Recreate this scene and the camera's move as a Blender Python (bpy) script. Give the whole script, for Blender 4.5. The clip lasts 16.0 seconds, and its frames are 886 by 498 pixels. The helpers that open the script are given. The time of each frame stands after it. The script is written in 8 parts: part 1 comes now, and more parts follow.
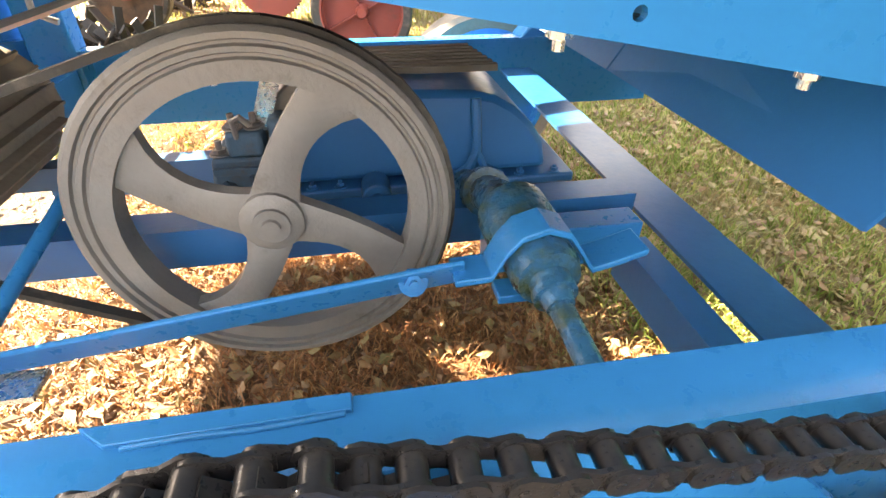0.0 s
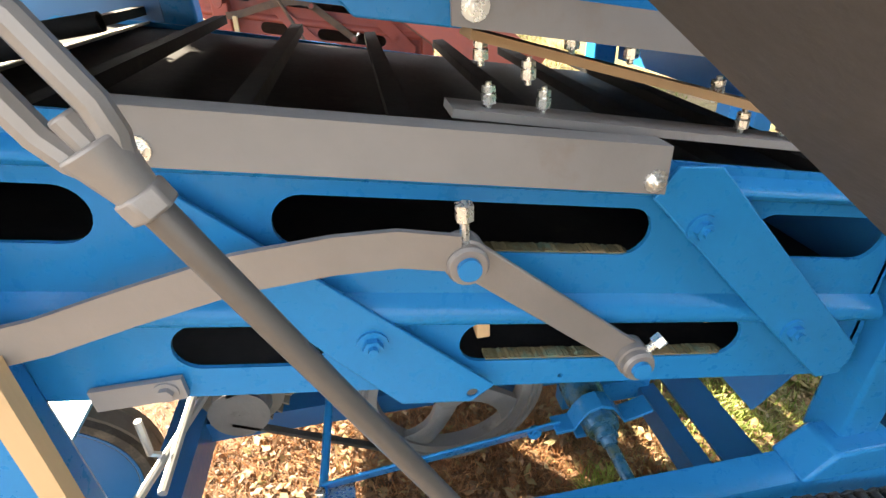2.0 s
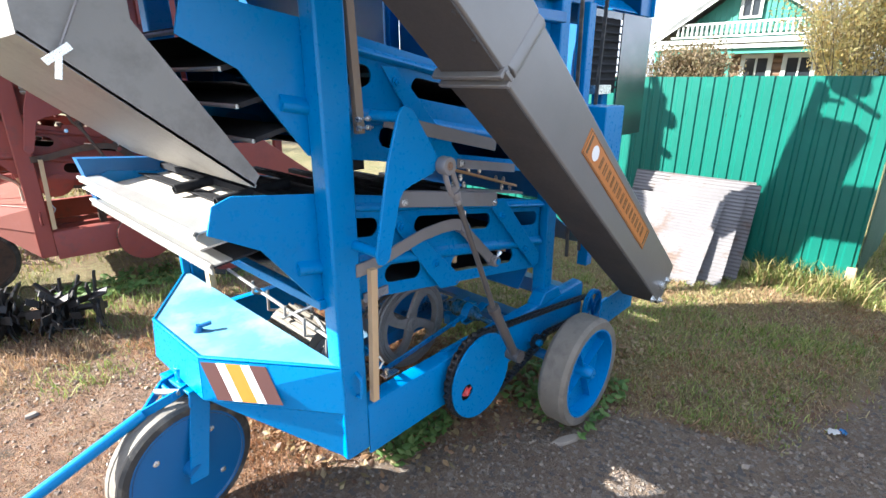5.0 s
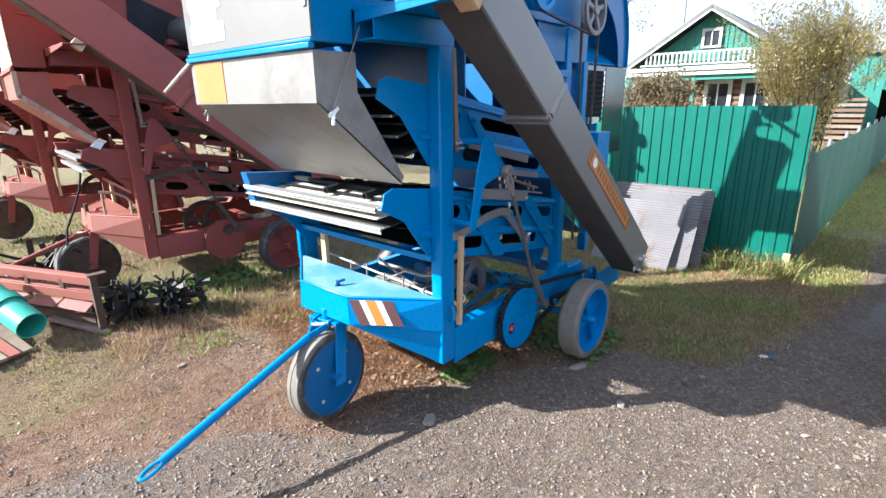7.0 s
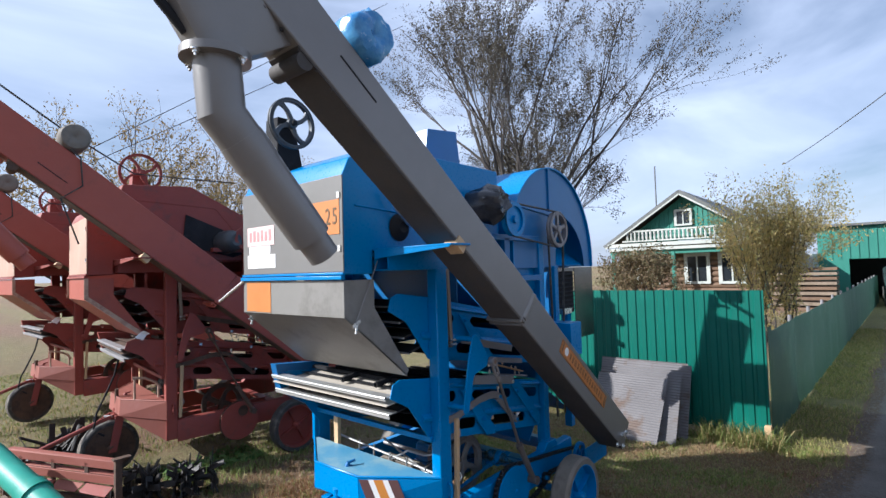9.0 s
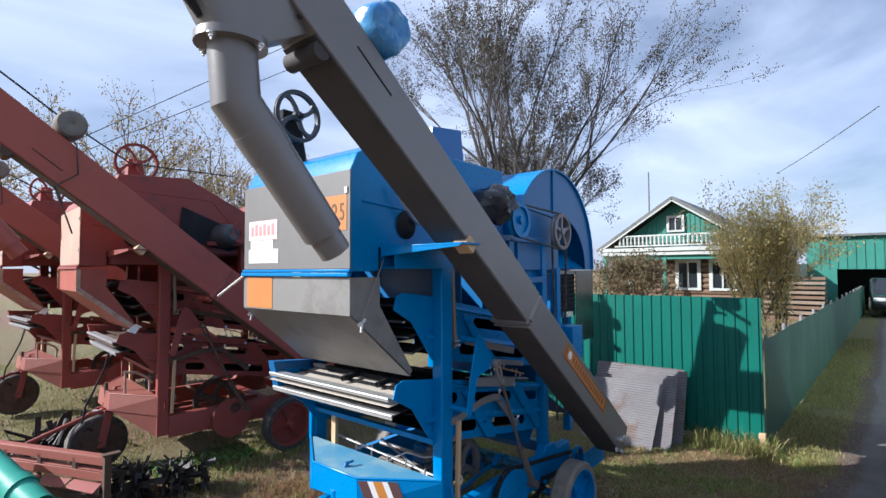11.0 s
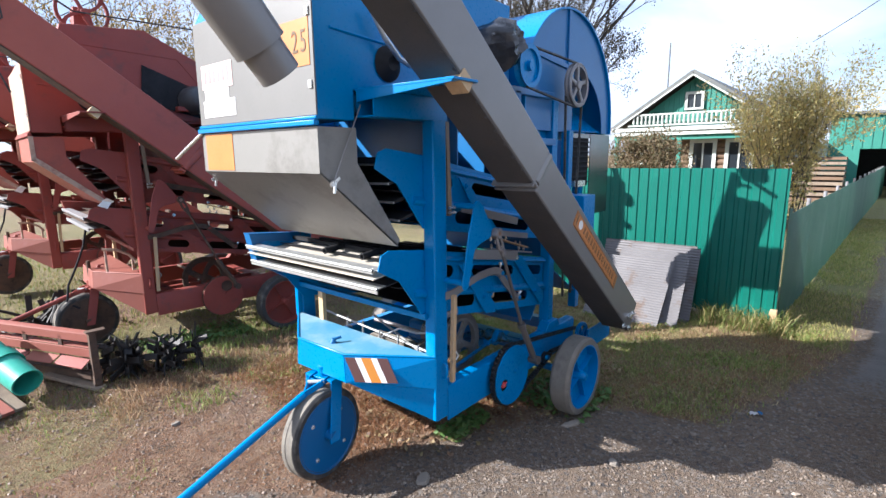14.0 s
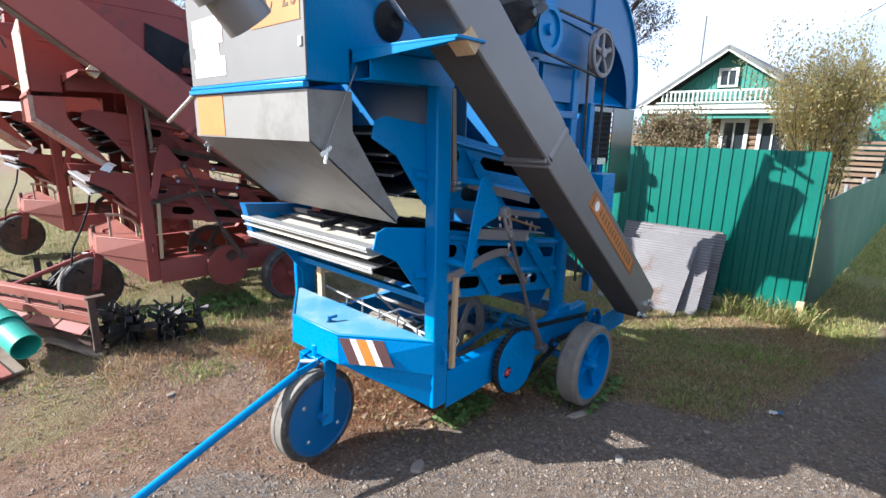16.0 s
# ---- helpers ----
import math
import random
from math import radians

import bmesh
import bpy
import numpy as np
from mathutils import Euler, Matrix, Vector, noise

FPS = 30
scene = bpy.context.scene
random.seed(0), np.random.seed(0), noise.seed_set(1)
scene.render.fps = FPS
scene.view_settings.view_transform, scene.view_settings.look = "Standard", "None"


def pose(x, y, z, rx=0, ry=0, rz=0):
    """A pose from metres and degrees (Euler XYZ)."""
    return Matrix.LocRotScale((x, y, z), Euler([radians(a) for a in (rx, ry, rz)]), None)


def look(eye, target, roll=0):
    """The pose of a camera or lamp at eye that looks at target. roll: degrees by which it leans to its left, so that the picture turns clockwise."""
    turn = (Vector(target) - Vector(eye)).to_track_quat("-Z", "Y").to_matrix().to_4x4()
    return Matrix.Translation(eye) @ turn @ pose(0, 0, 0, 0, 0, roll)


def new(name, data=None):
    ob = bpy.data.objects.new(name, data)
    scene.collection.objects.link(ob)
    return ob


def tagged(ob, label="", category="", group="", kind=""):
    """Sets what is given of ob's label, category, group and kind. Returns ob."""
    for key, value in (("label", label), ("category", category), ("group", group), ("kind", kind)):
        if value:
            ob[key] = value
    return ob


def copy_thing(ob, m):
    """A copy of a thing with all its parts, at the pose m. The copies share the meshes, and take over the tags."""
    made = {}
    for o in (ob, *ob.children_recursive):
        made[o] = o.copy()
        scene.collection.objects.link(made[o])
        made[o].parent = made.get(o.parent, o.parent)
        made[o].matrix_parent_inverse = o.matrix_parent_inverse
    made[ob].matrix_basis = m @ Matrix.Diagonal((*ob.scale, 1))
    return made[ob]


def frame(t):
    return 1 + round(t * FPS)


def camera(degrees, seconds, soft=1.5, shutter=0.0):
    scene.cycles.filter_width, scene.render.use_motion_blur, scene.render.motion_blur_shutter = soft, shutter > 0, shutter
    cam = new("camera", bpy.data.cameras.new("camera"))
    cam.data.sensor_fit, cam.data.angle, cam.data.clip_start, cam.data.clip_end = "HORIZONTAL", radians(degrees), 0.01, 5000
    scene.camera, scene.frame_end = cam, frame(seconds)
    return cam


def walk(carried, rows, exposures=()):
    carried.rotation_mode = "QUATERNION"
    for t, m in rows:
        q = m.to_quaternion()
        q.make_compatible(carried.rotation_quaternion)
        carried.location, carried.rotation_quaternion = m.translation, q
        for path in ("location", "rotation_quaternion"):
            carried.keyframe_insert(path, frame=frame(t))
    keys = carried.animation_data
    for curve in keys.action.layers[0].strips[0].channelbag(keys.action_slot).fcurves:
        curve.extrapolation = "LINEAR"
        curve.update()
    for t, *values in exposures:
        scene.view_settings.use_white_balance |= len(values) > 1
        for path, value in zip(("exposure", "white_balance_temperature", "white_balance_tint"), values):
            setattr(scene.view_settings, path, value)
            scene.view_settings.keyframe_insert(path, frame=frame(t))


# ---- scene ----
cam = camera(82.8, 16.0)
PATH = [
    (0, (0.274, 0.176, 0.763), (0.573, 1.79, -0.38), 0.6),
    (0.5, (0.263, 0.176, 0.799), (0.567, 1.794, -0.336), 0.6),
    (1, (0.233, 0.159, 0.92), (0.51, 1.868, -0.082), 0.1),
    (1.5, (0.138, 0.03, 1.081), (0.392, 1.736, 0.07), -0.7),
    (2, (0.072, -0.064, 1.247), (0.32, 1.646, 0.24), -3.2),
    (2.5, (0.003, -0.283, 1.343), (0.248, 1.459, 0.392), -6.1),
    (3, (-0.14, -0.454, 1.377), (0.189, 1.306, 0.485), -7.7),
    (3.5, (-0.396, -0.452, 1.432), (0.489, 1.108, 0.546), -2.0),
    (3.7, (-0.483, -0.493, 1.454), (0.533, 0.979, 0.558), -1.7),
    (5.8, (-1.57, -0.977, 1.547), (-0.119, 0.279, 0.986), -0.5),
    (6, (-1.647, -1.035, 1.564), (-0.2, 0.224, 0.995), -1.1),
    (6.5, (-1.843, -1.102, 1.571), (-0.402, 0.166, 1.007), -1.0),
    (7, (-2.11, -1.122, 1.582), (-0.658, 0.132, 1.014), -0.8),
    (7.5, (-2.24, -1.23, 1.601), (-0.781, 0.012, 1.027), -1.4),
    (8, (-2.329, -1.423, 1.689), (-0.817, -0.142, 1.416), -1.5),
    (8.5, (-2.425, -1.512, 1.753), (-0.905, -0.212, 1.724), -1.8),
    (9, (-2.507, -1.491, 1.795), (-0.986, -0.195, 1.878), -1.7),
    (9.2, (-2.541, -1.488, 1.812), (-1.012, -0.206, 1.957), -1.7),
    (11.3, (-2.519, -1.384, 1.781), (-0.973, -0.115, 1.823), 0.3),
    (11.5, (-2.504, -1.378, 1.76), (-0.96, -0.108, 1.715), 0.3),
    (12, (-2.467, -1.367, 1.728), (-0.926, -0.107, 1.532), 0.7),
    (12.5, (-2.411, -1.394, 1.681), (-0.878, -0.141, 1.395), 0.8),
    (13, (-2.343, -1.373, 1.673), (-0.839, -0.099, 1.334), 0.6),
    (13.5, (-2.283, -1.262, 1.658), (-0.778, 0.011, 1.317), 0.6),
    (14, (-2.181, -1.195, 1.641), (-0.679, 0.074, 1.277), -0.6),
    (14.5, (-2.027, -1.214, 1.625), (-0.543, 0.061, 1.212), -0.8),
    (15, (-1.971, -1.179, 1.628), (-0.523, 0.124, 1.172), 0.2),
    (15.5, (-1.989, -1.144, 1.626), (-0.54, 0.161, 1.181), 0.8),
    (16, (-2.003, -1.139, 1.63), (-0.565, 0.17, 1.165), 1.0),
]
EXPOSURES = [(0, 4.1, 9600, 14), (0.5, 3.95, 9700, 13), (1, 3.4, 8700, 9), (1.5, 3.25, 8700, 9), (2, 3.35, 8200, 8), (2.5, 3.05, 6800, 3), (3.0, 2.7, 6300, 7), (3.5, 2.75, 6600, 7), (6, 1.95, 5850, 10), (7.5, 1.65, 5850, 10), (8.5, 1.0, 5800, 10), (9.2, 0.8, 5750, 11), (11.3, 0.85, 5750, 12), (12, 1.15, 5850, 12), (13, 1.35, 5850, 12), (14.5, 1.5, 5850, 11), (16, 1.55, 5800, 10)]
walk(cam, [(t, look(eye, target, roll)) for t, eye, target, roll in PATH], EXPOSURES)

# ---- world and sun ----
SUN_FROM = Vector((-1.18, 1.13, 1.0)).normalized()
SUN_ELEV = math.asin(SUN_FROM.z)
SUN_AZ = math.atan2(SUN_FROM.x, SUN_FROM.y)

world = bpy.data.worlds.new("world")
scene.world = world
world.use_nodes = True
wn, wl = world.node_tree.nodes, world.node_tree.links
bg = wn["Background"]
sky = wn.new("ShaderNodeTexSky")
sky.sky_type = "NISHITA"
sky.sun_disc = False
sky.sun_elevation = SUN_ELEV
sky.sun_rotation = SUN_AZ
sky.altitude = 150
sky.air_density, sky.dust_density, sky.ozone_density = 1.0, 1.5, 1.5
tc = wn.new("ShaderNodeTexCoord")
mp = wn.new("ShaderNodeMapping")
mp.inputs["Scale"].default_value = (0.8, 1.9, 4.2)
mp.inputs["Rotation"].default_value = (0, 0, 0.6)
cl = wn.new("ShaderNodeTexNoise")
cl.inputs["Scale"].default_value = 1.5
cl.inputs["Detail"].default_value = 6
cl.inputs["Roughness"].default_value = 0.5
cl.inputs["Distortion"].default_value = 0.5
cr = wn.new("ShaderNodeValToRGB")
cr.color_ramp.elements[0].position, cr.color_ramp.elements[0].color = 0.36, (0.22, 0.22, 0.22, 1)
cr.color_ramp.elements[1].position, cr.color_ramp.elements[1].color = 0.74, (1, 1, 1, 1)
mx = wn.new("ShaderNodeMix")
mx.data_type = "RGBA"
mx.inputs[7].default_value = (8.5, 9.4, 11.3, 1)
wl.new(tc.outputs["Generated"], mp.inputs["Vector"])
wl.new(mp.outputs["Vector"], cl.inputs["Vector"])
wl.new(cl.outputs["Fac"], cr.inputs["Fac"])
wl.new(cr.outputs["Color"], mx.inputs[0])
wl.new(sky.outputs["Color"], mx.inputs[6])
wl.new(mx.outputs[2], bg.inputs["Color"])
bg.inputs["Strength"].default_value = 0.060

sun_data = bpy.data.lights.new("sun", "SUN")
sun_data.energy, sun_data.angle, sun_data.color = 5.0, radians(0.53), (1.0, 0.945, 0.86)
sun = new("sun", sun_data)
sun.matrix_world = look(SUN_FROM * 30, (0, 0, 0))


# ---- materials ----
def nodes_of(name):
    m = bpy.data.materials.new(name)
    m.use_nodes = True
    return m, m.node_tree.nodes, m.node_tree.links, m.node_tree.nodes["Principled BSDF"]


def noise_node(n, l, vec, scale, detail=4, rough=0.6, dist=0.0):
    t = n.new("ShaderNodeTexNoise")
    t.inputs["Scale"].default_value = scale
    t.inputs["Detail"].default_value = detail
    t.inputs["Roughness"].default_value = rough
    t.inputs["Distortion"].default_value = dist
    if vec is not None:
        l.new(vec, t.inputs["Vector"])
    return t.outputs["Fac"]


def ramp_node(n, l, fac, lo, hi):
    r = n.new("ShaderNodeMapRange")
    r.inputs["From Min"].default_value, r.inputs["From Max"].default_value = lo, hi
    r.clamp = True
    l.new(fac, r.inputs["Value"])
    return r.outputs["Result"]


def mix_node(n, l, fac, a, b):
    m = n.new("ShaderNodeMix")
    m.data_type = "RGBA"
    for slot, v in ((0, fac), (6, a), (7, b)):
        if isinstance(v, (tuple, list)):
            m.inputs[slot].default_value = (*v, 1)
        elif isinstance(v, (int, float)):
            m.inputs[slot].default_value = v
        else:
            l.new(v, m.inputs[slot])
    return m.outputs[2]


def surface(name, base, second, rough=0.5, metal=0.0, scale=6.0, fine=90.0, bump=0.08, dirt=None, dirt_lo=0.56, dirt_hi=0.74, dirt_scale=14.0, stretch=(1, 1, 1), vary=0.0, spec=0.5):
    """A painted, metal, wooden or rubber surface: base colour drifting to a second, fine relief and patches of dirt."""
    m, n, l, p = nodes_of(name)
    t = n.new("ShaderNodeTexCoord")
    mp = n.new("ShaderNodeMapping")
    mp.inputs["Scale"].default_value = stretch
    l.new(t.outputs["Object"], mp.inputs["Vector"])
    v = mp.outputs["Vector"]
    big = noise_node(n, l, v, scale, 5)
    small = noise_node(n, l, v, fine, 3)
    col = mix_node(n, l, ramp_node(n, l, big, 0.32, 0.68), base, second)
    rough_out = ramp_node(n, l, small, 0.0, 1.0)
    if dirt:
        d = ramp_node(n, l, noise_node(n, l, v, dirt_scale, 8, 0.68), dirt_lo, dirt_hi)
        col = mix_node(n, l, d, col, dirt)
    if vary:
        oi = n.new("ShaderNodeObjectInfo")
        hs = n.new("ShaderNodeHueSaturation")
        rr = n.new("ShaderNodeMapRange")
        rr.inputs["To Min"].default_value, rr.inputs["To Max"].default_value = 1 - vary, 1 + vary
        l.new(oi.outputs["Random"], rr.inputs["Value"])
        l.new(rr.outputs["Result"], hs.inputs["Value"])
        l.new(col, hs.inputs["Color"])
        col = hs.outputs["Color"]
    l.new(col, p.inputs["Base Color"])
    mr = n.new("ShaderNodeMapRange")
    mr.inputs["To Min"].default_value, mr.inputs["To Max"].default_value = max(0.03, rough - 0.12), min(1, rough + 0.12)
    l.new(rough_out, mr.inputs["Value"])
    l.new(mr.outputs["Result"], p.inputs["Roughness"])
    p.inputs["Metallic"].default_value = metal
    p.inputs["Specular IOR Level"].default_value = spec
    if bump:
        b = n.new("ShaderNodeBump")
        b.inputs["Strength"].default_value = bump
        b.inputs["Distance"].default_value = 0.004
        mixf = n.new("ShaderNodeMath")
        mixf.operation = "ADD"
        l.new(big, mixf.inputs[0])
        l.new(small, mixf.inputs[1])
        l.new(mixf.outputs[0], b.inputs["Height"])
        l.new(b.outputs["Normal"], p.inputs["Normal"])
    return m


BLUE = surface("blue_paint", (0.002, 0.166, 0.415), (0.003, 0.182, 0.45), 0.30, 0, 1.6, 70, 0.07, (0.010, 0.140, 0.34), 0.62, 0.80, 9, spec=0.25)
BLUE_DUSTY = surface("dusty_blue_paint", (0.06, 0.25, 0.42), (0.14, 0.32, 0.44), 0.5, 0, 2.2, 60, 0.12, (0.27, 0.39, 0.42), 0.46, 0.70, 4)
# darker blue for inner parts; the front wheel disc's shadow is in it too
BLUE_DARK = surface("darker_blue", (0.004, 0.105, 0.285), (0.005, 0.125, 0.33), 0.36, 0, 2.0, 70, 0.08, (0.02, 0.10, 0.22), 0.62, 0.82, 9)
BLUE_GREY = surface("dull_blue_casting", (0.05, 0.11, 0.17), (0.07, 0.14, 0.21), 0.55, 0.1, 9, 120, 0.3, (0.10, 0.09, 0.075), 0.5, 0.7, 20)
GREY = surface("grey_paint", (0.175, 0.164, 0.154), (0.205, 0.193, 0.182), 0.34, 0.15, 2.5, 120, 0.05, (0.17, 0.16, 0.15), 0.60, 0.85, 5)
GREY_LIGHT = surface("light_grey_sheet", (0.205, 0.197, 0.182), (0.24, 0.23, 0.213), 0.40, 0.1, 2.0, 120, 0.05, (0.115, 0.106, 0.094), 0.50, 0.74, 4)
PANEL_GREY = surface("grey_panel_sheet", (0.150, 0.145, 0.136), (0.175, 0.168, 0.158), 0.45, 0.1, 2.0, 120, 0.05, (0.12, 0.116, 0.108), 0.55, 0.78, 6)
DARK_ROD = surface("dark_steel_rod", (0.095, 0.088, 0.085), (0.125, 0.115, 0.11), 0.4, 0.4, 5, 120, 0.08, (0.07, 0.055, 0.045), 0.6, 0.8, 12)
IRON = surface("cast_iron", (0.195, 0.185, 0.178), (0.245, 0.232, 0.222), 0.55, 0.35, 9, 160, 0.25, (0.12, 0.10, 0.085), 0.58, 0.78, 22)
IRON_DARK = surface("dark_cast_iron", (0.05, 0.055, 0.06), (0.075, 0.08, 0.085), 0.5, 0.3, 9, 120, 0.2, (0.03, 0.03, 0.03), 0.55, 0.75, 18)
STEEL = surface("grey_steel_bar", (0.215, 0.198, 0.192), (0.26, 0.242, 0.235), 0.45, 0.35, 5, 120, 0.08, (0.22, 0.17, 0.11), 0.62, 0.82, 12)
ZINC = surface("zinc_bolts", (0.72, 0.72, 0.70), (0.80, 0.80, 0.78), 0.28, 0.85, 30, 200, 0.05)
TIN = surface("galvanised_tray", (0.47, 0.47, 0.455), (0.56, 0.56, 0.545), 0.34, 0.65, 4, 90, 0.06, (0.45, 0.43, 0.40), 0.58, 0.78, 9)
MIRROR_SHEET = surface("polished_sheet", (0.13, 0.13, 0.13), (0.17, 0.17, 0.17), 0.18, 0.95, 3, 60, 0.05, (0.22, 0.21, 0.20), 0.55, 0.75, 6)
TIN_OLD = surface("weathered_galvanised_sheet", (0.20, 0.195, 0.20), (0.26, 0.25, 0.255), 0.58, 0.15, 3, 60, 0.12, (0.20, 0.16, 0.14), 0.55, 0.72, 5)
SHEET = surface("dull_grey_metal_sheet", (0.125, 0.116, 0.117), (0.160, 0.149, 0.149), 0.6, 0.15, 2.5, 60, 0.15, (0.115, 0.080, 0.062), 0.52, 0.62, 3.2)
RUBBER = surface("rubber", (0.035, 0.033, 0.031), (0.05, 0.047, 0.043), 0.75, 0, 14, 140, 0.25, (0.16, 0.14, 0.11), 0.50, 0.75, 16)
RUBBER_GREY = surface("dusty_rubber", (0.155, 0.137, 0.112), (0.195, 0.172, 0.142), 0.8, 0, 10, 120, 0.25, (0.10, 0.09, 0.08), 0.5, 0.75, 14)
# near-black pan: the shade under the elevator is put into this colour
SHADE_PAN = surface("shaded_elevator_pan", (0.045, 0.040, 0.037), (0.065, 0.057, 0.052), 0.8, 0.0, 4, 90, 0.15, (0.065, 0.05, 0.04), 0.55, 0.75, 8)
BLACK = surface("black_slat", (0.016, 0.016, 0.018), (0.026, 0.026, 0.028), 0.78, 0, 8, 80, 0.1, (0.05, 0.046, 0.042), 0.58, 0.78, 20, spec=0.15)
RESIDUE = surface("grain_residue", (0.13, 0.12, 0.06), (0.20, 0.15, 0.08), 0.9, 0, 25, 160, 0.6, (0.10, 0.16, 0.12), 0.5, 0.65, 30)
PIN_RUST = surface("rusty_pin", (0.22, 0.13, 0.085), (0.30, 0.20, 0.14), 0.55, 0.3, 30, 160, 0.3, (0.12, 0.06, 0.035), 0.5, 0.7, 60)
CHAIN = surface("oily_chain_steel", (0.028, 0.027, 0.028), (0.045, 0.042, 0.042), 0.30, 0.5, 20, 150, 0.1, (0.075, 0.066, 0.058), 0.56, 0.75, 40)
GREASE = surface("greasy_blue_casting", (0.012, 0.09, 0.16), (0.02, 0.13, 0.28), 0.28, 0.1, 14, 90, 0.5, (0.05, 0.075, 0.04), 0.45, 0.62, 25)
WOOD = surface("raw_wood", (0.46, 0.30, 0.16), (0.55, 0.38, 0.21), 0.7, 0, 3, 60, 0.2, (0.34, 0.20, 0.10), 0.55, 0.75, 6, (1, 1, 0.12))
WOOD_GREY = surface("weathered_wood", (0.20, 0.15, 0.105), (0.26, 0.20, 0.145), 0.8, 0, 3, 60, 0.25, (0.14, 0.10, 0.07), 0.5, 0.72, 7, (1, 1, 0.12))
PALE_BOARD = surface("pale_ply_board", (0.40, 0.36, 0.30), (0.48, 0.43, 0.36), 0.7, 0, 3, 70, 0.12, (0.40, 0.31, 0.21), 0.58, 0.78, 8, (1, 0.3, 1))
WOOD_BROWN = surface("brown_ash_spring", (0.33, 0.20, 0.10), (0.40, 0.25, 0.13), 0.6, 0, 3, 60, 0.2, (0.24, 0.13, 0.06), 0.55, 0.75, 8, (0.15, 1, 1))
RED = surface("red_oxide_paint", (0.215, 0.038, 0.026), (0.26, 0.050, 0.035), 0.62, 0, 2.5, 70, 0.18, (0.13, 0.05, 0.04), 0.55, 0.75, 7)
# lifted red: the sunlit look of the old elevators is put into the colour
RED_LIT = surface("sunlit_red_paint", (0.30, 0.060, 0.036), (0.35, 0.076, 0.046), 0.5, 0, 2.5, 70, 0.18, (0.22, 0.055, 0.036), 0.55, 0.75, 5)
RED_FADED = surface("faded_red_paint", (0.235, 0.068, 0.046), (0.28, 0.084, 0.058), 0.68, 0, 2.5, 70, 0.18, (0.28, 0.10, 0.08), 0.55, 0.78, 7)
CREAM = surface("sun_bleached_panel", (0.40, 0.25, 0.18), (0.48, 0.32, 0.24), 0.65, 0, 3, 70, 0.1, (0.45, 0.24, 0.18), 0.6, 0.8, 6)
RAG = surface("red_rag", (0.50, 0.025, 0.03), (0.60, 0.06, 0.06), 0.85, 0, 30, 160, 0.4, (0.65, 0.40, 0.38), 0.58, 0.70, 40)
PALE_RIM = surface("bleached_rim", (0.40, 0.27, 0.19), (0.50, 0.35, 0.26), 0.7, 0, 4, 80, 0.2, (0.25, 0.10, 0.07), 0.5, 0.7, 10)
BLACK_IRON = surface("black_scrap_iron", (0.022, 0.019, 0.018), (0.035, 0.030, 0.027), 0.6, 0.3, 9, 110, 0.4, (0.08, 0.06, 0.045), 0.58, 0.76, 16)
RUST = surface("rusty_iron", (0.075, 0.045, 0.032), (0.12, 0.07, 0.045), 0.8, 0.15, 9, 110, 0.4, (0.04, 0.03, 0.026), 0.5, 0.7, 16)
PIPE_GREEN = surface("green_pipe_paint", (0.03, 0.30, 0.22), (0.05, 0.38, 0.29), 0.45, 0, 4, 80, 0.12, (0.12, 0.25, 0.19), 0.58, 0.78, 10)
FENCE_GREEN = surface("green_profiled_sheet", (0.004, 0.118, 0.085), (0.005, 0.138, 0.101), 0.40, 0.1, 2, 60, 0.05, (0.02, 0.18, 0.13), 0.6, 0.85, 4, vary=0.05)
NET_GREEN = surface("grey_green_fence_sheet", (0.085, 0.175, 0.135), (0.115, 0.205, 0.165), 0.5, 0.05, 1.2, 40, 0.15, (0.15, 0.23, 0.195), 0.55, 0.75, 3)


def let_light_through(m, share):
    """Thin plastic sheet: a part of the light passes straight through."""
    n, l = m.node_tree.nodes, m.node_tree.links
    tb, ms = n.new("ShaderNodeBsdfTransparent"), n.new("ShaderNodeMixShader")
    tb.inputs["Color"].default_value = (0.75, 0.95, 0.85, 1)
    ms.inputs[0].default_value = share
    l.new(n["Principled BSDF"].outputs["BSDF"], ms.inputs[1])
    l.new(tb.outputs["BSDF"], ms.inputs[2])
    l.new(ms.outputs["Shader"], n["Material Output"].inputs["Surface"])


let_light_through(NET_GREEN, 0.34)
ORANGE = surface("orange_sticker", (0.56, 0.21, 0.03), (0.60, 0.24, 0.04), 0.35, 0, 5, 60, 0.0)
AMBER = surface("pale_orange_sticker", (0.47, 0.165, 0.040), (0.51, 0.19, 0.05), 0.4, 0, 5, 60, 0.0)
WHITE = surface("white_sticker", (0.78, 0.76, 0.73), (0.82, 0.80, 0.78), 0.35, 0, 5, 60, 0.0)
BROWN = surface("brown_sticker", (0.10, 0.045, 0.04), (0.12, 0.055, 0.05), 0.35, 0, 5, 60, 0.0)
PINK = surface("pink_red_print", (0.72, 0.22, 0.22), (0.76, 0.28, 0.27), 0.4, 0, 5, 60, 0.0)
PALE_RED = surface("pale_pink_print", (0.70, 0.50, 0.47), (0.74, 0.55, 0.52), 0.4, 0, 5, 60, 0.0)
INK = surface("dark_print", (0.10, 0.06, 0.02), (0.12, 0.07, 0.03), 0.4, 0, 5, 60, 0.0)
WRAP = surface("blue_plastic_wrap", (0.012, 0.15, 0.42), (0.10, 0.30, 0.52), 0.16, 0, 14, 30, 0.9, (0.45, 0.58, 0.66), 0.60, 0.70, 18)
BLACKBAG = surface("black_plastic_bag", (0.02, 0.02, 0.024), (0.05, 0.05, 0.055), 0.18, 0, 14, 30, 0.9, (0.22, 0.23, 0.25), 0.62, 0.70, 20)
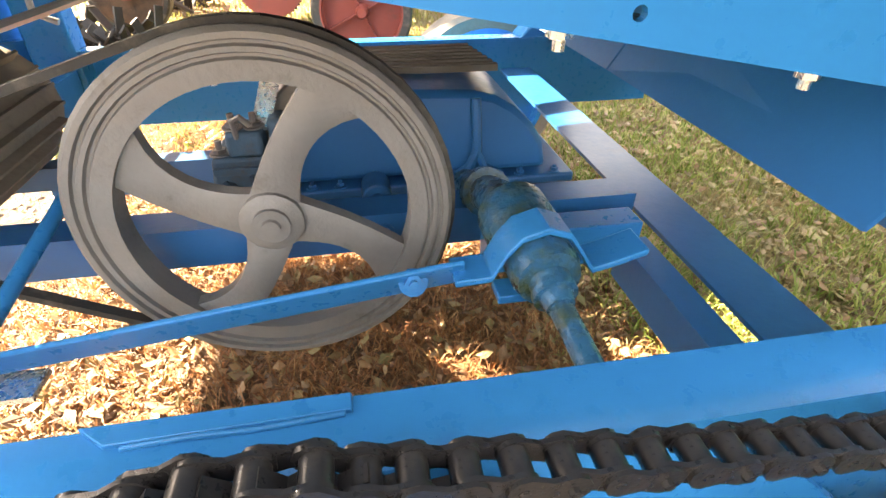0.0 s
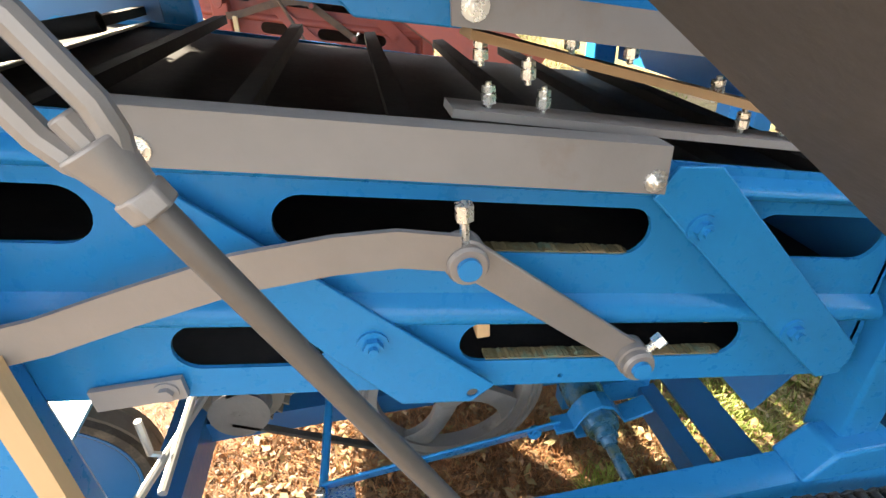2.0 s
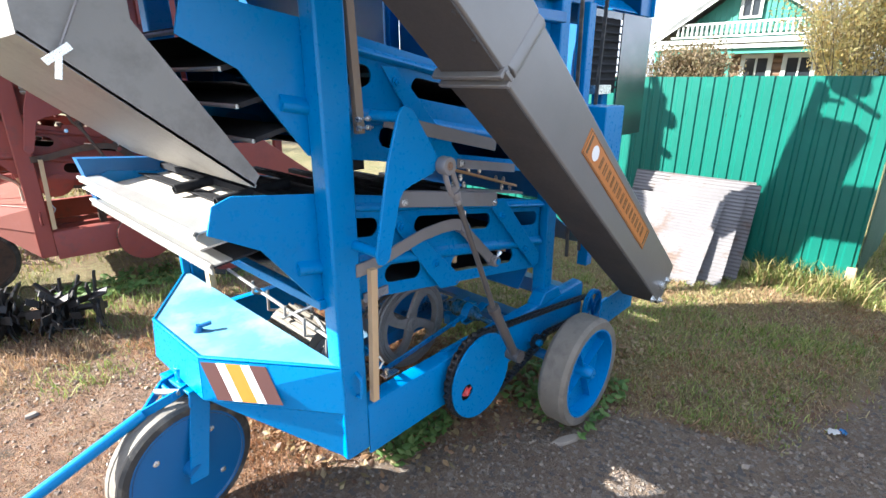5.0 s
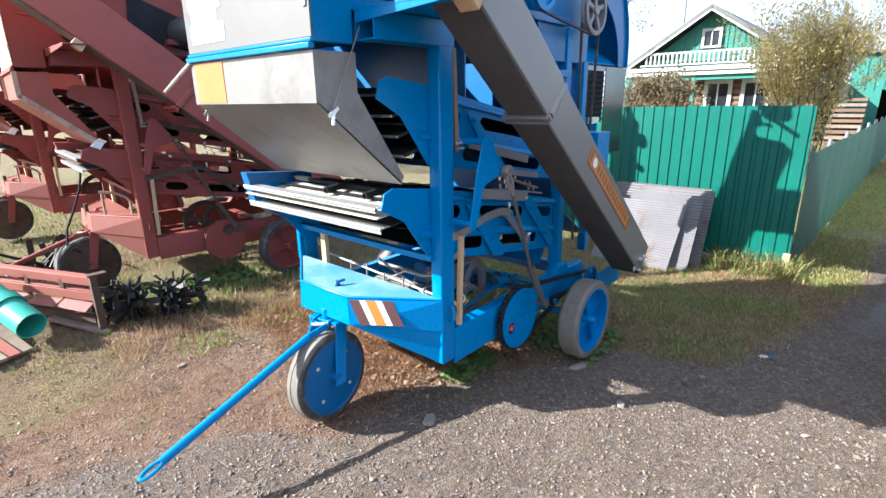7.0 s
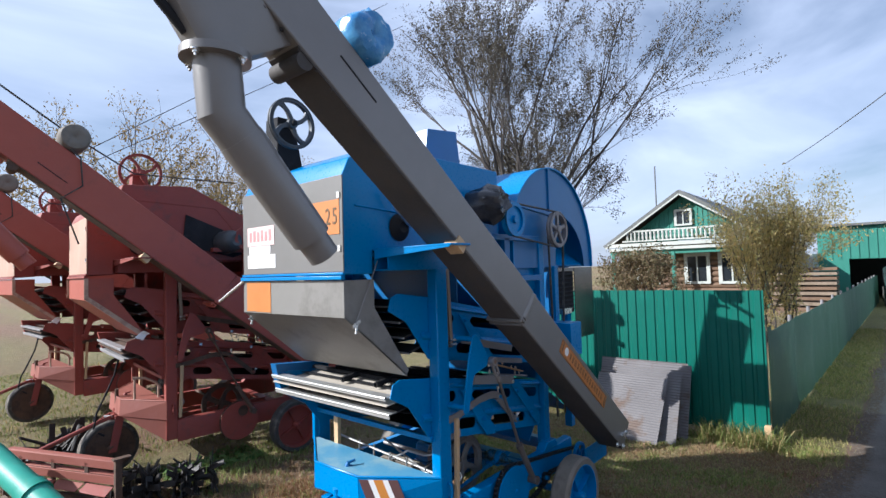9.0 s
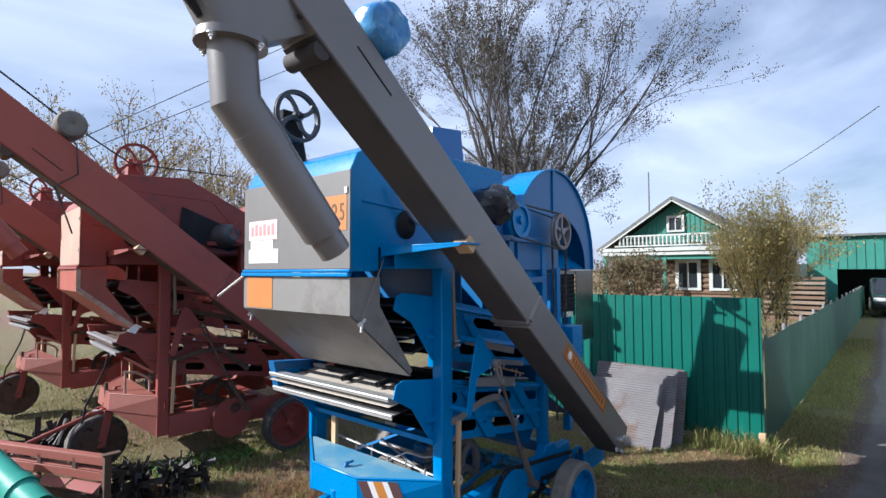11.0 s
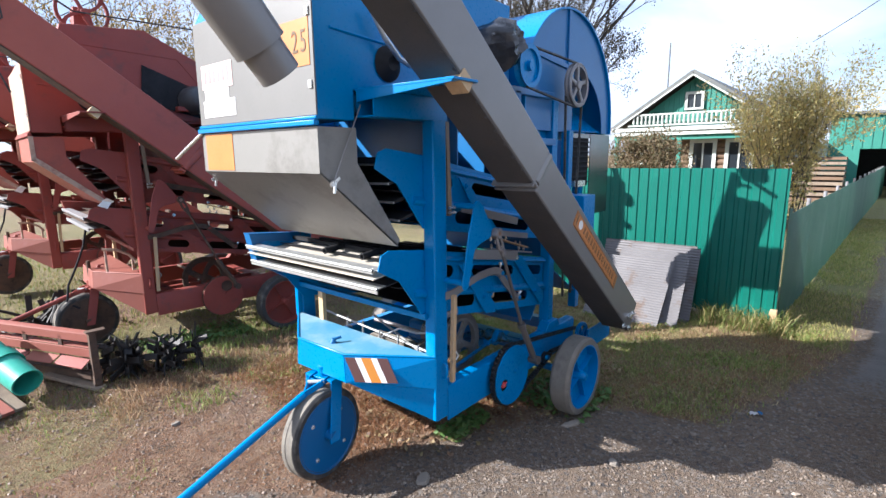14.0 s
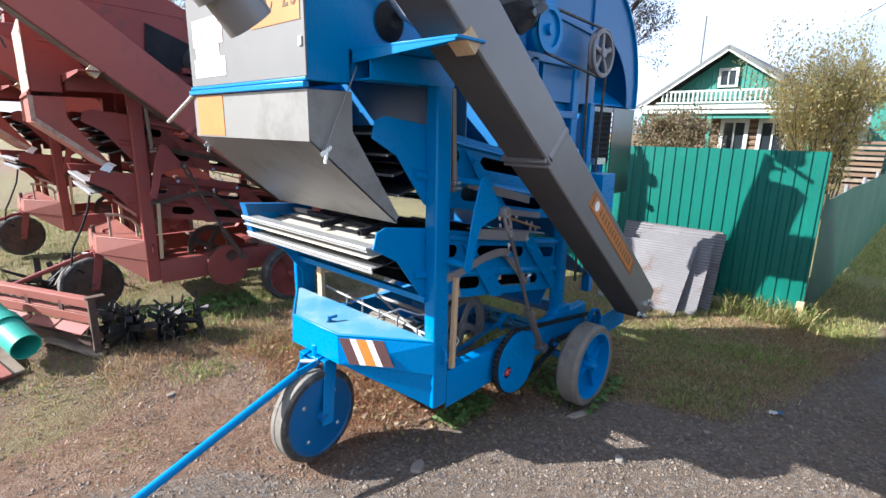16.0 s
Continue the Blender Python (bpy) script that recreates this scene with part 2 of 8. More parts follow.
BARK = surface("grey_bark", (0.050, 0.042, 0.037), (0.080, 0.068, 0.060), 0.9, 0, 5, 60, 0.5, (0.05, 0.04, 0.034), 0.5, 0.7, 14)


def leaf_surface(name, cols, trans=0.35):
    m, n, l, p = nodes_of(name)
    g = n.new("ShaderNodeNewGeometry")
    r = n.new("ShaderNodeValToRGB")
    els = r.color_ramp.elements
    els[0].color, els[1].color = (*cols[0], 1), (*cols[-1], 1)
    for i, c in enumerate(cols[1:-1]):
        els.new((i + 1) / (len(cols) - 1)).color = (*c, 1)
    l.new(g.outputs["Random Per Island"], r.inputs["Fac"])
    l.new(r.outputs["Color"], p.inputs["Base Color"])
    p.inputs["Roughness"].default_value = 0.6
    tr = n.new("ShaderNodeBsdfTranslucent")
    ms = n.new("ShaderNodeMixShader")
    ms.inputs[0].default_value = trans
    l.new(r.outputs["Color"], tr.inputs["Color"])
    l.new(p.outputs["BSDF"], ms.inputs[1])
    l.new(tr.outputs["BSDF"], ms.inputs[2])
    l.new(ms.outputs["Shader"], n["Material Output"].inputs["Surface"])
    return m


GREEN_GRASS = leaf_surface("green_grass_blades", [(0.105, 0.160, 0.030), (0.175, 0.235, 0.050), (0.270, 0.310, 0.085), (0.40, 0.37, 0.135)])
BROWN_GRASS = leaf_surface("withered_grass_blades", [(0.40, 0.30, 0.145), (0.27, 0.19, 0.09), (0.48, 0.38, 0.20), (0.22, 0.21, 0.07), (0.31, 0.20, 0.10)])
GRASS = leaf_surface("grass_blades", [(0.085, 0.125, 0.022), (0.13, 0.175, 0.036), (0.23, 0.235, 0.065), (0.36, 0.29, 0.12), (0.27, 0.19, 0.085)])
VERGE = leaf_surface("verge_grass_blades", [(0.13, 0.17, 0.035), (0.22, 0.24, 0.06), (0.36, 0.34, 0.11), (0.46, 0.38, 0.17), (0.30, 0.22, 0.10)])
STRAW = leaf_surface("dry_straw", [(0.38, 0.24, 0.13), (0.28, 0.16, 0.085), (0.44, 0.31, 0.18), (0.20, 0.12, 0.06)])
DRY = leaf_surface("dry_weed", [(0.27, 0.115, 0.05), (0.36, 0.18, 0.085), (0.20, 0.08, 0.036), (0.44, 0.27, 0.135)])
FALLEN = leaf_surface("fallen_leaf", [(0.17, 0.09, 0.05), (0.27, 0.16, 0.08), (0.20, 0.17, 0.07), (0.33, 0.24, 0.13), (0.12, 0.065, 0.04)], 0.2)
GREENLEAF = leaf_surface("green_weed_leaf", [(0.07, 0.14, 0.03), (0.11, 0.20, 0.045), (0.17, 0.24, 0.07)])
TREELEAF = leaf_surface("sparse_tree_leaf", [(0.045, 0.035, 0.026), (0.070, 0.055, 0.033), (0.10, 0.08, 0.042), (0.055, 0.05, 0.03)], 0.15)
BUSHLEAF = leaf_surface("yellow_green_bush_leaf", [(0.68, 0.53, 0.23), (0.52, 0.46, 0.20), (0.72, 0.52, 0.19), (0.36, 0.37, 0.14), (0.60, 0.47, 0.27), (0.46, 0.43, 0.18)], 0.62)
RUSSETLEAF = leaf_surface("russet_shrub_leaf", [(0.17, 0.11, 0.06), (0.12, 0.11, 0.05), (0.22, 0.15, 0.08)])
YELLOWLEAF = leaf_surface("autumn_yellow_leaf", [(0.34, 0.23, 0.08), (0.24, 0.17, 0.07), (0.17, 0.13, 0.06)])
CLOD = leaf_surface("earth_clod", [(0.13, 0.085, 0.06), (0.19, 0.125, 0.09), (0.26, 0.19, 0.14), (0.10, 0.065, 0.047), (0.27, 0.185, 0.125)], 0.0)
STONE = leaf_surface("gravel_stone", [(0.13, 0.095, 0.07), (0.21, 0.16, 0.12), (0.25, 0.20, 0.155), (0.085, 0.062, 0.048), (0.17, 0.12, 0.085), (0.15, 0.11, 0.08), (0.30, 0.245, 0.19)], 0.0)


def dark_glass(name):
    m, n, l, p = nodes_of(name)
    p.inputs["Base Color"].default_value = (0.02, 0.025, 0.03, 1)
    p.inputs["Roughness"].default_value = 0.08
    return m


GLASS = dark_glass("window_glass")


def ground_surface():
    m, n, l, p = nodes_of("ground_earth_gravel_grass")
    t = n.new("ShaderNodeTexCoord")
    v = t.outputs["Object"]
    at = n.new("ShaderNodeVertexColor")
    at.layer_name = "zones"
    sp = n.new("ShaderNodeSeparateColor")
    l.new(at.outputs["Color"], sp.inputs["Color"])
    n1, n2, n3 = noise_node(n, l, v, 3.0, 8, 0.7), noise_node(n, l, v, 28, 6, 0.7), noise_node(n, l, v, 150, 4, 0.7)
    vor = n.new("ShaderNodeTexVoronoi")
    vor.inputs["Scale"].default_value = 55
    l.new(v, vor.inputs["Vector"])
    soil = mix_node(n, l, ramp_node(n, l, n1, 0.35, 0.65), (0.150, 0.076, 0.043), (0.215, 0.118, 0.068))
    soil = mix_node(n, l, ramp_node(n, l, n2, 0.42, 0.68), soil, (0.29, 0.180, 0.108))
    soil = mix_node(n, l, ramp_node(n, l, n3, 0.52, 0.72), soil, (0.085, 0.052, 0.034))
    n4 = noise_node(n, l, v, 7.0, 7, 0.75, 0.6)
    soil = mix_node(n, l, ramp_node(n, l, n4, 0.50, 0.64), soil, (0.25, 0.165, 0.105))
    soil = mix_node(n, l, ramp_node(n, l, n4, 0.46, 0.36), soil, (0.095, 0.062, 0.038))
    grav = mix_node(n, l, ramp_node(n, l, n1, 0.35, 0.65), (0.128, 0.086, 0.056), (0.180, 0.126, 0.086))
    grav = mix_node(n, l, ramp_node(n, l, n3, 0.45, 0.70), grav, (0.250, 0.188, 0.136))
    grav = mix_node(n, l, ramp_node(n, l, n2, 0.56, 0.70), grav, (0.060, 0.046, 0.038))
    gsep = n.new("ShaderNodeSeparateColor")
    l.new(vor.outputs["Color"], gsep.inputs["Color"])
    grav = mix_node(n, l, ramp_node(n, l, gsep.outputs["Red"], 0.70, 0.95), grav, (0.24, 0.20, 0.165))
    grav = mix_node(n, l, ramp_node(n, l, gsep.outputs["Green"], 0.75, 0.95), grav, (0.11, 0.095, 0.085))
    gras = mix_node(n, l, ramp_node(n, l, n1, 0.35, 0.65), (0.145, 0.150, 0.042), (0.235, 0.190, 0.080))
    gras = mix_node(n, l, ramp_node(n, l, n2, 0.45, 0.70), gras, (0.27, 0.205, 0.100))
    gras = mix_node(n, l, ramp_node(n, l, n3, 0.50, 0.70), gras, (0.07, 0.075, 0.03))
    asph = mix_node(n, l, ramp_node(n, l, n1, 0.35, 0.65), (0.190, 0.172, 0.160), (0.255, 0.232, 0.214))
    asph = mix_node(n, l, ramp_node(n, l, n3, 0.50, 0.75), asph, (0.27, 0.25, 0.235))

    def zone(out):
        a = n.new("ShaderNodeMath")
        a.operation = "ADD"
        s = n.new("ShaderNodeMath")
        s.operation = "MULTIPLY_ADD"
        s.inputs[1].default_value, s.inputs[2].default_value = 1.1, -0.55
        l.new(n2, s.inputs[0])
        l.new(out, a.inputs[0])
        l.new(s.outputs[0], a.inputs[1])
        return ramp_node(n, l, a.outputs[0], 0.35, 0.65)

    col = mix_node(n, l, zone(sp.outputs["Red"]), soil, grav)
    col = mix_node(n, l, zone(sp.outputs["Green"]), col, gras)
    col = mix_node(n, l, zone(sp.outputs["Blue"]), col, asph)
    l.new(col, p.inputs["Base Color"])
    p.inputs["Roughness"].default_value = 0.93
    b = n.new("ShaderNodeBump")
    b.inputs["Strength"].default_value = 0.9
    b.inputs["Distance"].default_value = 0.03
    ad = n.new("ShaderNodeMath")
    ad.operation = "ADD"
    l.new(n2, ad.inputs[0])
    l.new(n3, ad.inputs[1])
    l.new(ad.outputs[0], b.inputs["Height"])
    l.new(b.outputs["Normal"], p.inputs["Normal"])
    return m


GROUND = ground_surface()


# ---- mesh tools ----
def make(name, bm, material, parent=None, label="", at=(0, 0, 0), smooth=35, bevel=0.0):
    me = bpy.data.meshes.new(name)
    bmesh.ops.recalc_face_normals(bm, faces=bm.faces)
    bm.to_mesh(me)
    bm.free()
    if any(at):
        me.transform(Matrix.Translation(-Vector(at)))
    if smooth:
        me.polygons.foreach_set("use_smooth", [True] * len(me.polygons))
        me.set_sharp_from_angle(angle=radians(smooth))
    me.materials.append(material)
    ob = new(name, me)
    if parent is not None:
        ob.parent = parent
    if bevel:
        md = ob.modifiers.new("worn_edges", "BEVEL")
        md.width, md.segments, md.limit_method, md.angle_limit = bevel, 2, "ANGLE", radians(40)
    if label:
        tagged(ob, label)
    return ob


def thing(name, at, label, category, group="", rot=0.0):
    ob = new(name)
    ob.empty_display_size = 0.1
    ob.matrix_world = pose(*at, 0, 0, rot)
    return tagged(ob, label, category, group)


def box(bm, x0, x1, y0, y1, z0, z1):
    v = [bm.verts.new(p) for p in ((x0, y0, z0), (x1, y0, z0), (x1, y1, z0), (x0, y1, z0), (x0, y0, z1), (x1, y0, z1), (x1, y1, z1), (x0, y1, z1))]
    for f in ((0, 3, 2, 1), (4, 5, 6, 7), (0, 1, 5, 4), (1, 2, 6, 5), (2, 3, 7, 6), (3, 0, 4, 7)):
        bm.faces.new([v[i] for i in f])


def hull(bm, lower, upper):
    """A solid between two rings of the same number of points."""
    a, b = [bm.verts.new(p) for p in lower], [bm.verts.new(p) for p in upper]
    k = len(a)
    bm.faces.new(a[::-1])
    bm.faces.new(b)
    for i in range(k):
        bm.faces.new((a[i], a[(i + 1) % k], b[(i + 1) % k], b[i]))


def basis(d):
    d = Vector(d).normalized()
    a = Vector((0, 0, 1)) if abs(d.z) < 0.9 else Vector((1, 0, 0))
    s = d.cross(a).normalized()
    return s, s.cross(d).normalized(), d


def rod(bm, p0, p1, r, seg=14, r2=None, cap=True):
    p0, p1 = Vector(p0), Vector(p1)
    s, u, _ = basis(p1 - p0)
    rings = []
    for p, rr in ((p0, r), (p1, r if r2 is None else r2)):
        rings.append([bm.verts.new(p + (s * math.cos(a) + u * math.sin(a)) * rr) for a in (2 * math.pi * i / seg for i in range(seg))])
    for i in range(seg):
        bm.faces.new((rings[0][i], rings[0][(i + 1) % seg], rings[1][(i + 1) % seg], rings[1][i]))
    if cap:
        bm.faces.new(rings[0][::-1])
        bm.faces.new(rings[1])


def bar(bm, p0, p1, w, h, side=None):
    """A flat bar from p0 to p1: w across (along side), h along the third way."""
    p0, p1 = Vector(p0), Vector(p1)
    d = (p1 - p0).normalized()
    if side is None:
        s, u, _ = basis(d)
    else:
        s = Vector(side)
        s = (s - d * s.dot(d)).normalized()
        u = s.cross(d).normalized()
    ring = [(-w / 2, -h / 2), (w / 2, -h / 2), (w / 2, h / 2), (-w / 2, h / 2)]
    hull(bm, [p0 + s * a + u * b for a, b in ring], [p1 + s * a + u * b for a, b in ring])


def sweep(bm, pts, r, seg=8, taper=None):
    pts = [Vector(p) for p in pts]
    rings = []
    s, u, _ = basis(pts[1] - pts[0])
    for i, p in enumerate(pts):
        d = (pts[min(i + 1, len(pts) - 1)] - pts[max(i - 1, 0)]).normalized()
        s = (s - d * s.dot(d)).normalized()
        u = s.cross(d)
        rr = r if taper is None else r + (taper - r) * i / (len(pts) - 1)
        rings.append([bm.verts.new(p + (s * math.cos(a) + u * math.sin(a)) * rr) for a in (2 * math.pi * k / seg for k in range(seg))])
    for a, b in zip(rings, rings[1:]):
        for k in range(seg):
            bm.faces.new((a[k], a[(k + 1) % seg], b[(k + 1) % seg], b[k]))
    bm.faces.new(rings[0][::-1])
    bm.faces.new(rings[-1])


def lathe(bm, centre, axis, profile, seg=32):
    """Turns a closed profile of (distance along axis, radius) round the axis."""
    c = Vector(centre)
    s, u, d = basis(axis)
    rings = []
    for k in range(seg):
        a = 2 * math.pi * k / seg
        w = s * math.cos(a) + u * math.sin(a)
        rings.append([bm.verts.new(c + d * h + w * r) for h, r in profile])
    m = len(profile)
    for k in range(seg):
        a, b = rings[k], rings[(k + 1) % seg]
        for i in range(m):
            j = (i + 1) % m
            bm.faces.new((a[i], a[j], b[j], b[i]))


def plate(bm, outline, y0, y1, holes=()):
    """A plate in the xz plane between y0 and y1, with holes."""
    edges, loops = [], []
    for ring in (outline, *holes):
        vs = [bm.verts.new((x, y0, z)) for x, z in ring]
        edges += [bm.edges.new((vs[i], vs[(i + 1) % len(vs)])) for i in range(len(vs))]
        loops.append(vs)
    faces = [g for g in bmesh.ops.triangle_fill(bm, use_beauty=True, use_dissolve=False, edges=edges)["geom"] if isinstance(g, bmesh.types.BMFace)]
    twin = {v: bm.verts.new((v.co.x, y1, v.co.z)) for ring in loops for v in ring}
    for fc in faces:
        bm.faces.new([twin[v] for v in reversed(fc.verts)])
    for vs in loops:
        for i in range(len(vs)):
            a, b = vs[i], vs[(i + 1) % len(vs)]
            bm.faces.new((a, b, twin[b], twin[a]))


def slot(x0, z0, x1, z1, h, seg=12):
    """A long hole with round ends between two end points."""
    d = Vector((x1 - x0, z1 - z0)).normalized()
    nrm = Vector((-d.y, d.x))
    a0, b0 = Vector((x0, z0)) + d * h, Vector((x1, z1)) - d * h
    pts = []
    for c, start in ((b0, -90), (a0, 90)):
        for k in range(seg + 1):
            a = radians(start + 180 * k / seg)
            q = c + d * (math.cos(a) * h) + nrm * (math.sin(a) * h)
            pts.append((q.x, q.y))
    return pts


def circle(x, z, r, seg=20):
    return [(x + r * math.cos(2 * math.pi * i / seg), z + r * math.sin(2 * math.pi * i / seg)) for i in range(seg)]


def nut(bm, p, d, r, h, stud=0.0):
    """A hexagon head with a washer below and, if asked, the stud's end above it."""
    p, d = Vector(p), Vector(d).normalized()
    rod(bm, p, p + d * h * 0.3, r * 1.55, 14)
    rod(bm, p + d * h * 0.3, p + d * h, r, 6)
    if stud:
        rod(bm, p + d * h, p + d * (h + stud), r * 0.5, 8)


def words(text, size, material, m, parent, at):
    cu = bpy.data.curves.new("lettering", "FONT")
    cu.body, cu.size, cu.extrude, cu.align_x, cu.align_y = text, size, 0.0008, "CENTER", "CENTER"
    tmp = bpy.data.objects.new("lettering", cu)
    me = bpy.data.meshes.new_from_object(tmp)
    bpy.data.objects.remove(tmp)
    me.transform(Matrix.Translation(-Vector(at)) @ m)
    me.materials.append(material)
    ob = new("lettering", me)
    ob.parent = parent
    return ob


def mitre_pipe(bm, pts, radii, seg=24):
    """A round sheet pipe whose bends are flat mitred cuts."""
    pts = [Vector(p) for p in pts]
    dirs = [(b - a).normalized() for a, b in zip(pts, pts[1:])]
    prev = None
    for i, p in enumerate(pts):
        d0, d1 = dirs[max(0, i - 1)], dirs[min(i, len(dirs) - 1)]
        cut = (d0 + d1).normalized()
        s, u, _ = basis(d0)
        s = Vector((0, 1, 0)) - d0 * d0.y
        s.normalize()
        u = d0.cross(s)
        ring = []
        for k in range(seg):
            a = 2 * math.pi * k / seg
            q = (s * math.cos(a) + u * math.sin(a)) * radii[i]
            ring.append(bm.verts.new(p + q - d0 * (q.dot(cut) / d0.dot(cut))))
        if prev:
            for k in range(seg):
                bm.faces.new((prev[k], prev[(k + 1) % seg], ring[(k + 1) % seg], ring[k]))
        else:
            bm.faces.new(ring[::-1])
        prev = ring
    bm.faces.new(prev)


# ---- the grain cleaner ----
BASE = Vector((0.1, 0.95, 0.0))
ELEV_D, ELEV_N = Vector((-0.787, 0.0, 0.616)), Vector((0.616, 0.0, 0.787))


def on_elev(s, w, y):
    """A point on the elevator: s along it upwards, w across, y sideways."""
    p = ELEV_D * s + ELEV_N * w
    return Vector((p.x, y, p.z))


def elev_slab(bm, s0, s1, w0, w1, y0, y1):
    hull(bm, [on_elev(s, w, y0) for s, w in ((s0, w0), (s1, w0), (s1, w1), (s0, w1))], [on_elev(s, w, y1) for s, w in ((s0, w0), (s1, w0), (s1, w1), (s0, w1))])


def wheel_rim(bm, c, axis, r, rim, width, seg=40):
    g = rim * 0.10
    lathe(bm, c, axis, [(-width / 2, r - rim), (width / 2, r - rim), (width / 2, r - rim * 0.58), (width / 2 - g, r - rim * 0.52), (width / 2 - g, r - rim * 0.45), (width / 2, r - rim * 0.39), (width / 2, r - rim * 0.12), (width / 2 - g, r), (width / 6, r), (0, r - rim * 0.3), (-width / 6, r), (-width / 2 + g, r), (-width / 2, r - rim * 0.10), (-width / 2, r - rim * 0.22), (-width / 2 + g, r - rim * 0.26), (-width / 2 + g, r - rim * 0.32), (-width / 2, r - rim * 0.36), (-width / 2, r - rim * 0.46), (-width / 2 + g, r - rim * 0.50), (-width / 2 + g, r - rim * 0.56), (-width / 2, r - rim * 0.60)], seg)


def wheel_hub(bm, c, axis, hub, width):
    lathe(bm, c, axis, [(-width * 0.62, 0.001), (width * 0.62, 0.001), (width * 0.62, hub * 0.8), (width * 0.5, hub), (-width * 0.5, hub), (-width * 0.62, hub * 0.8)], 20)


def wheel_spoke(bm, c, axis, r, rim, width, hub, a0, curve, spoke_w, flare=1.6):
    s, u, d = basis(axis)
    prev = None
    steps = 10
    for i in range(steps + 1):
        f = i / steps
        rr = hub * 0.7 + (r - rim * 0.8 - hub * 0.7) * f
        a = a0 + curve * f ** 1.8
        w = spoke_w * (0.9 + 0.5 * (1 - f) ** 3 + flare * f ** 4)
        e, t = s * math.cos(a) + u * math.sin(a), -s * math.sin(a) + u * math.cos(a)
        ring = [bm.verts.new(Vector(c) + e * rr + t * q + d * h) for q, h in ((-w, -width * 0.25), (-w * 0.6, -width * 0.33), (w * 0.6, -width * 0.33), (w, -width * 0.25), (w, width * 0.25), (-w, width * 0.25))]
        if prev:
            for j in range(6):
                bm.faces.new((prev[j], prev[(j + 1) % 6], ring[(j + 1) % 6], ring[j]))
        else:
            bm.faces.new(ring[::-1])
        prev = ring
    bm.faces.new(prev)


def sieve_side(dz, y0, y1):
    """The slotted side plate of a sieve boat, its straps left apart."""
    zb = lambda x: 0.776 - 0.172 * x + dz  # noqa: E731
    out = [(-0.718, 1.141 + dz), (-0.698, 1.209 + dz), (-0.648, 1.226 + dz), (-0.42, 1.195 + dz), (0.76, zb(0.76) + 0.325), (0.775, zb(0.775) + 0.02), (0.742, zb(0.742)), (0.169, zb(0.169)), (-0.36, zb(-0.36)), (-0.42, 0.85 + dz), (-0.588, 1.07 + dz)]
    lo, hi = lambda x: zb(x) + 0.076, lambda x: zb(x) + 0.241  # noqa: E731
    holes = [slot(a, lo(a), b, lo(b), 0.0315) for a, b in ((-0.173, -0.004), (0.156, 0.562))]
    holes += [slot(a, hi(a), b, hi(b), 0.031) for a, b in ((-0.40, -0.192), (-0.033, 0.392), (0.527, 0.737))]
    holes += [circle(x, zb(x) + 0.014, 0.004, 10) for x in (0.295, 0.413)]
    bm = bmesh.new()
    plate(bm, out, y0, y1, holes)
    return bm, zb


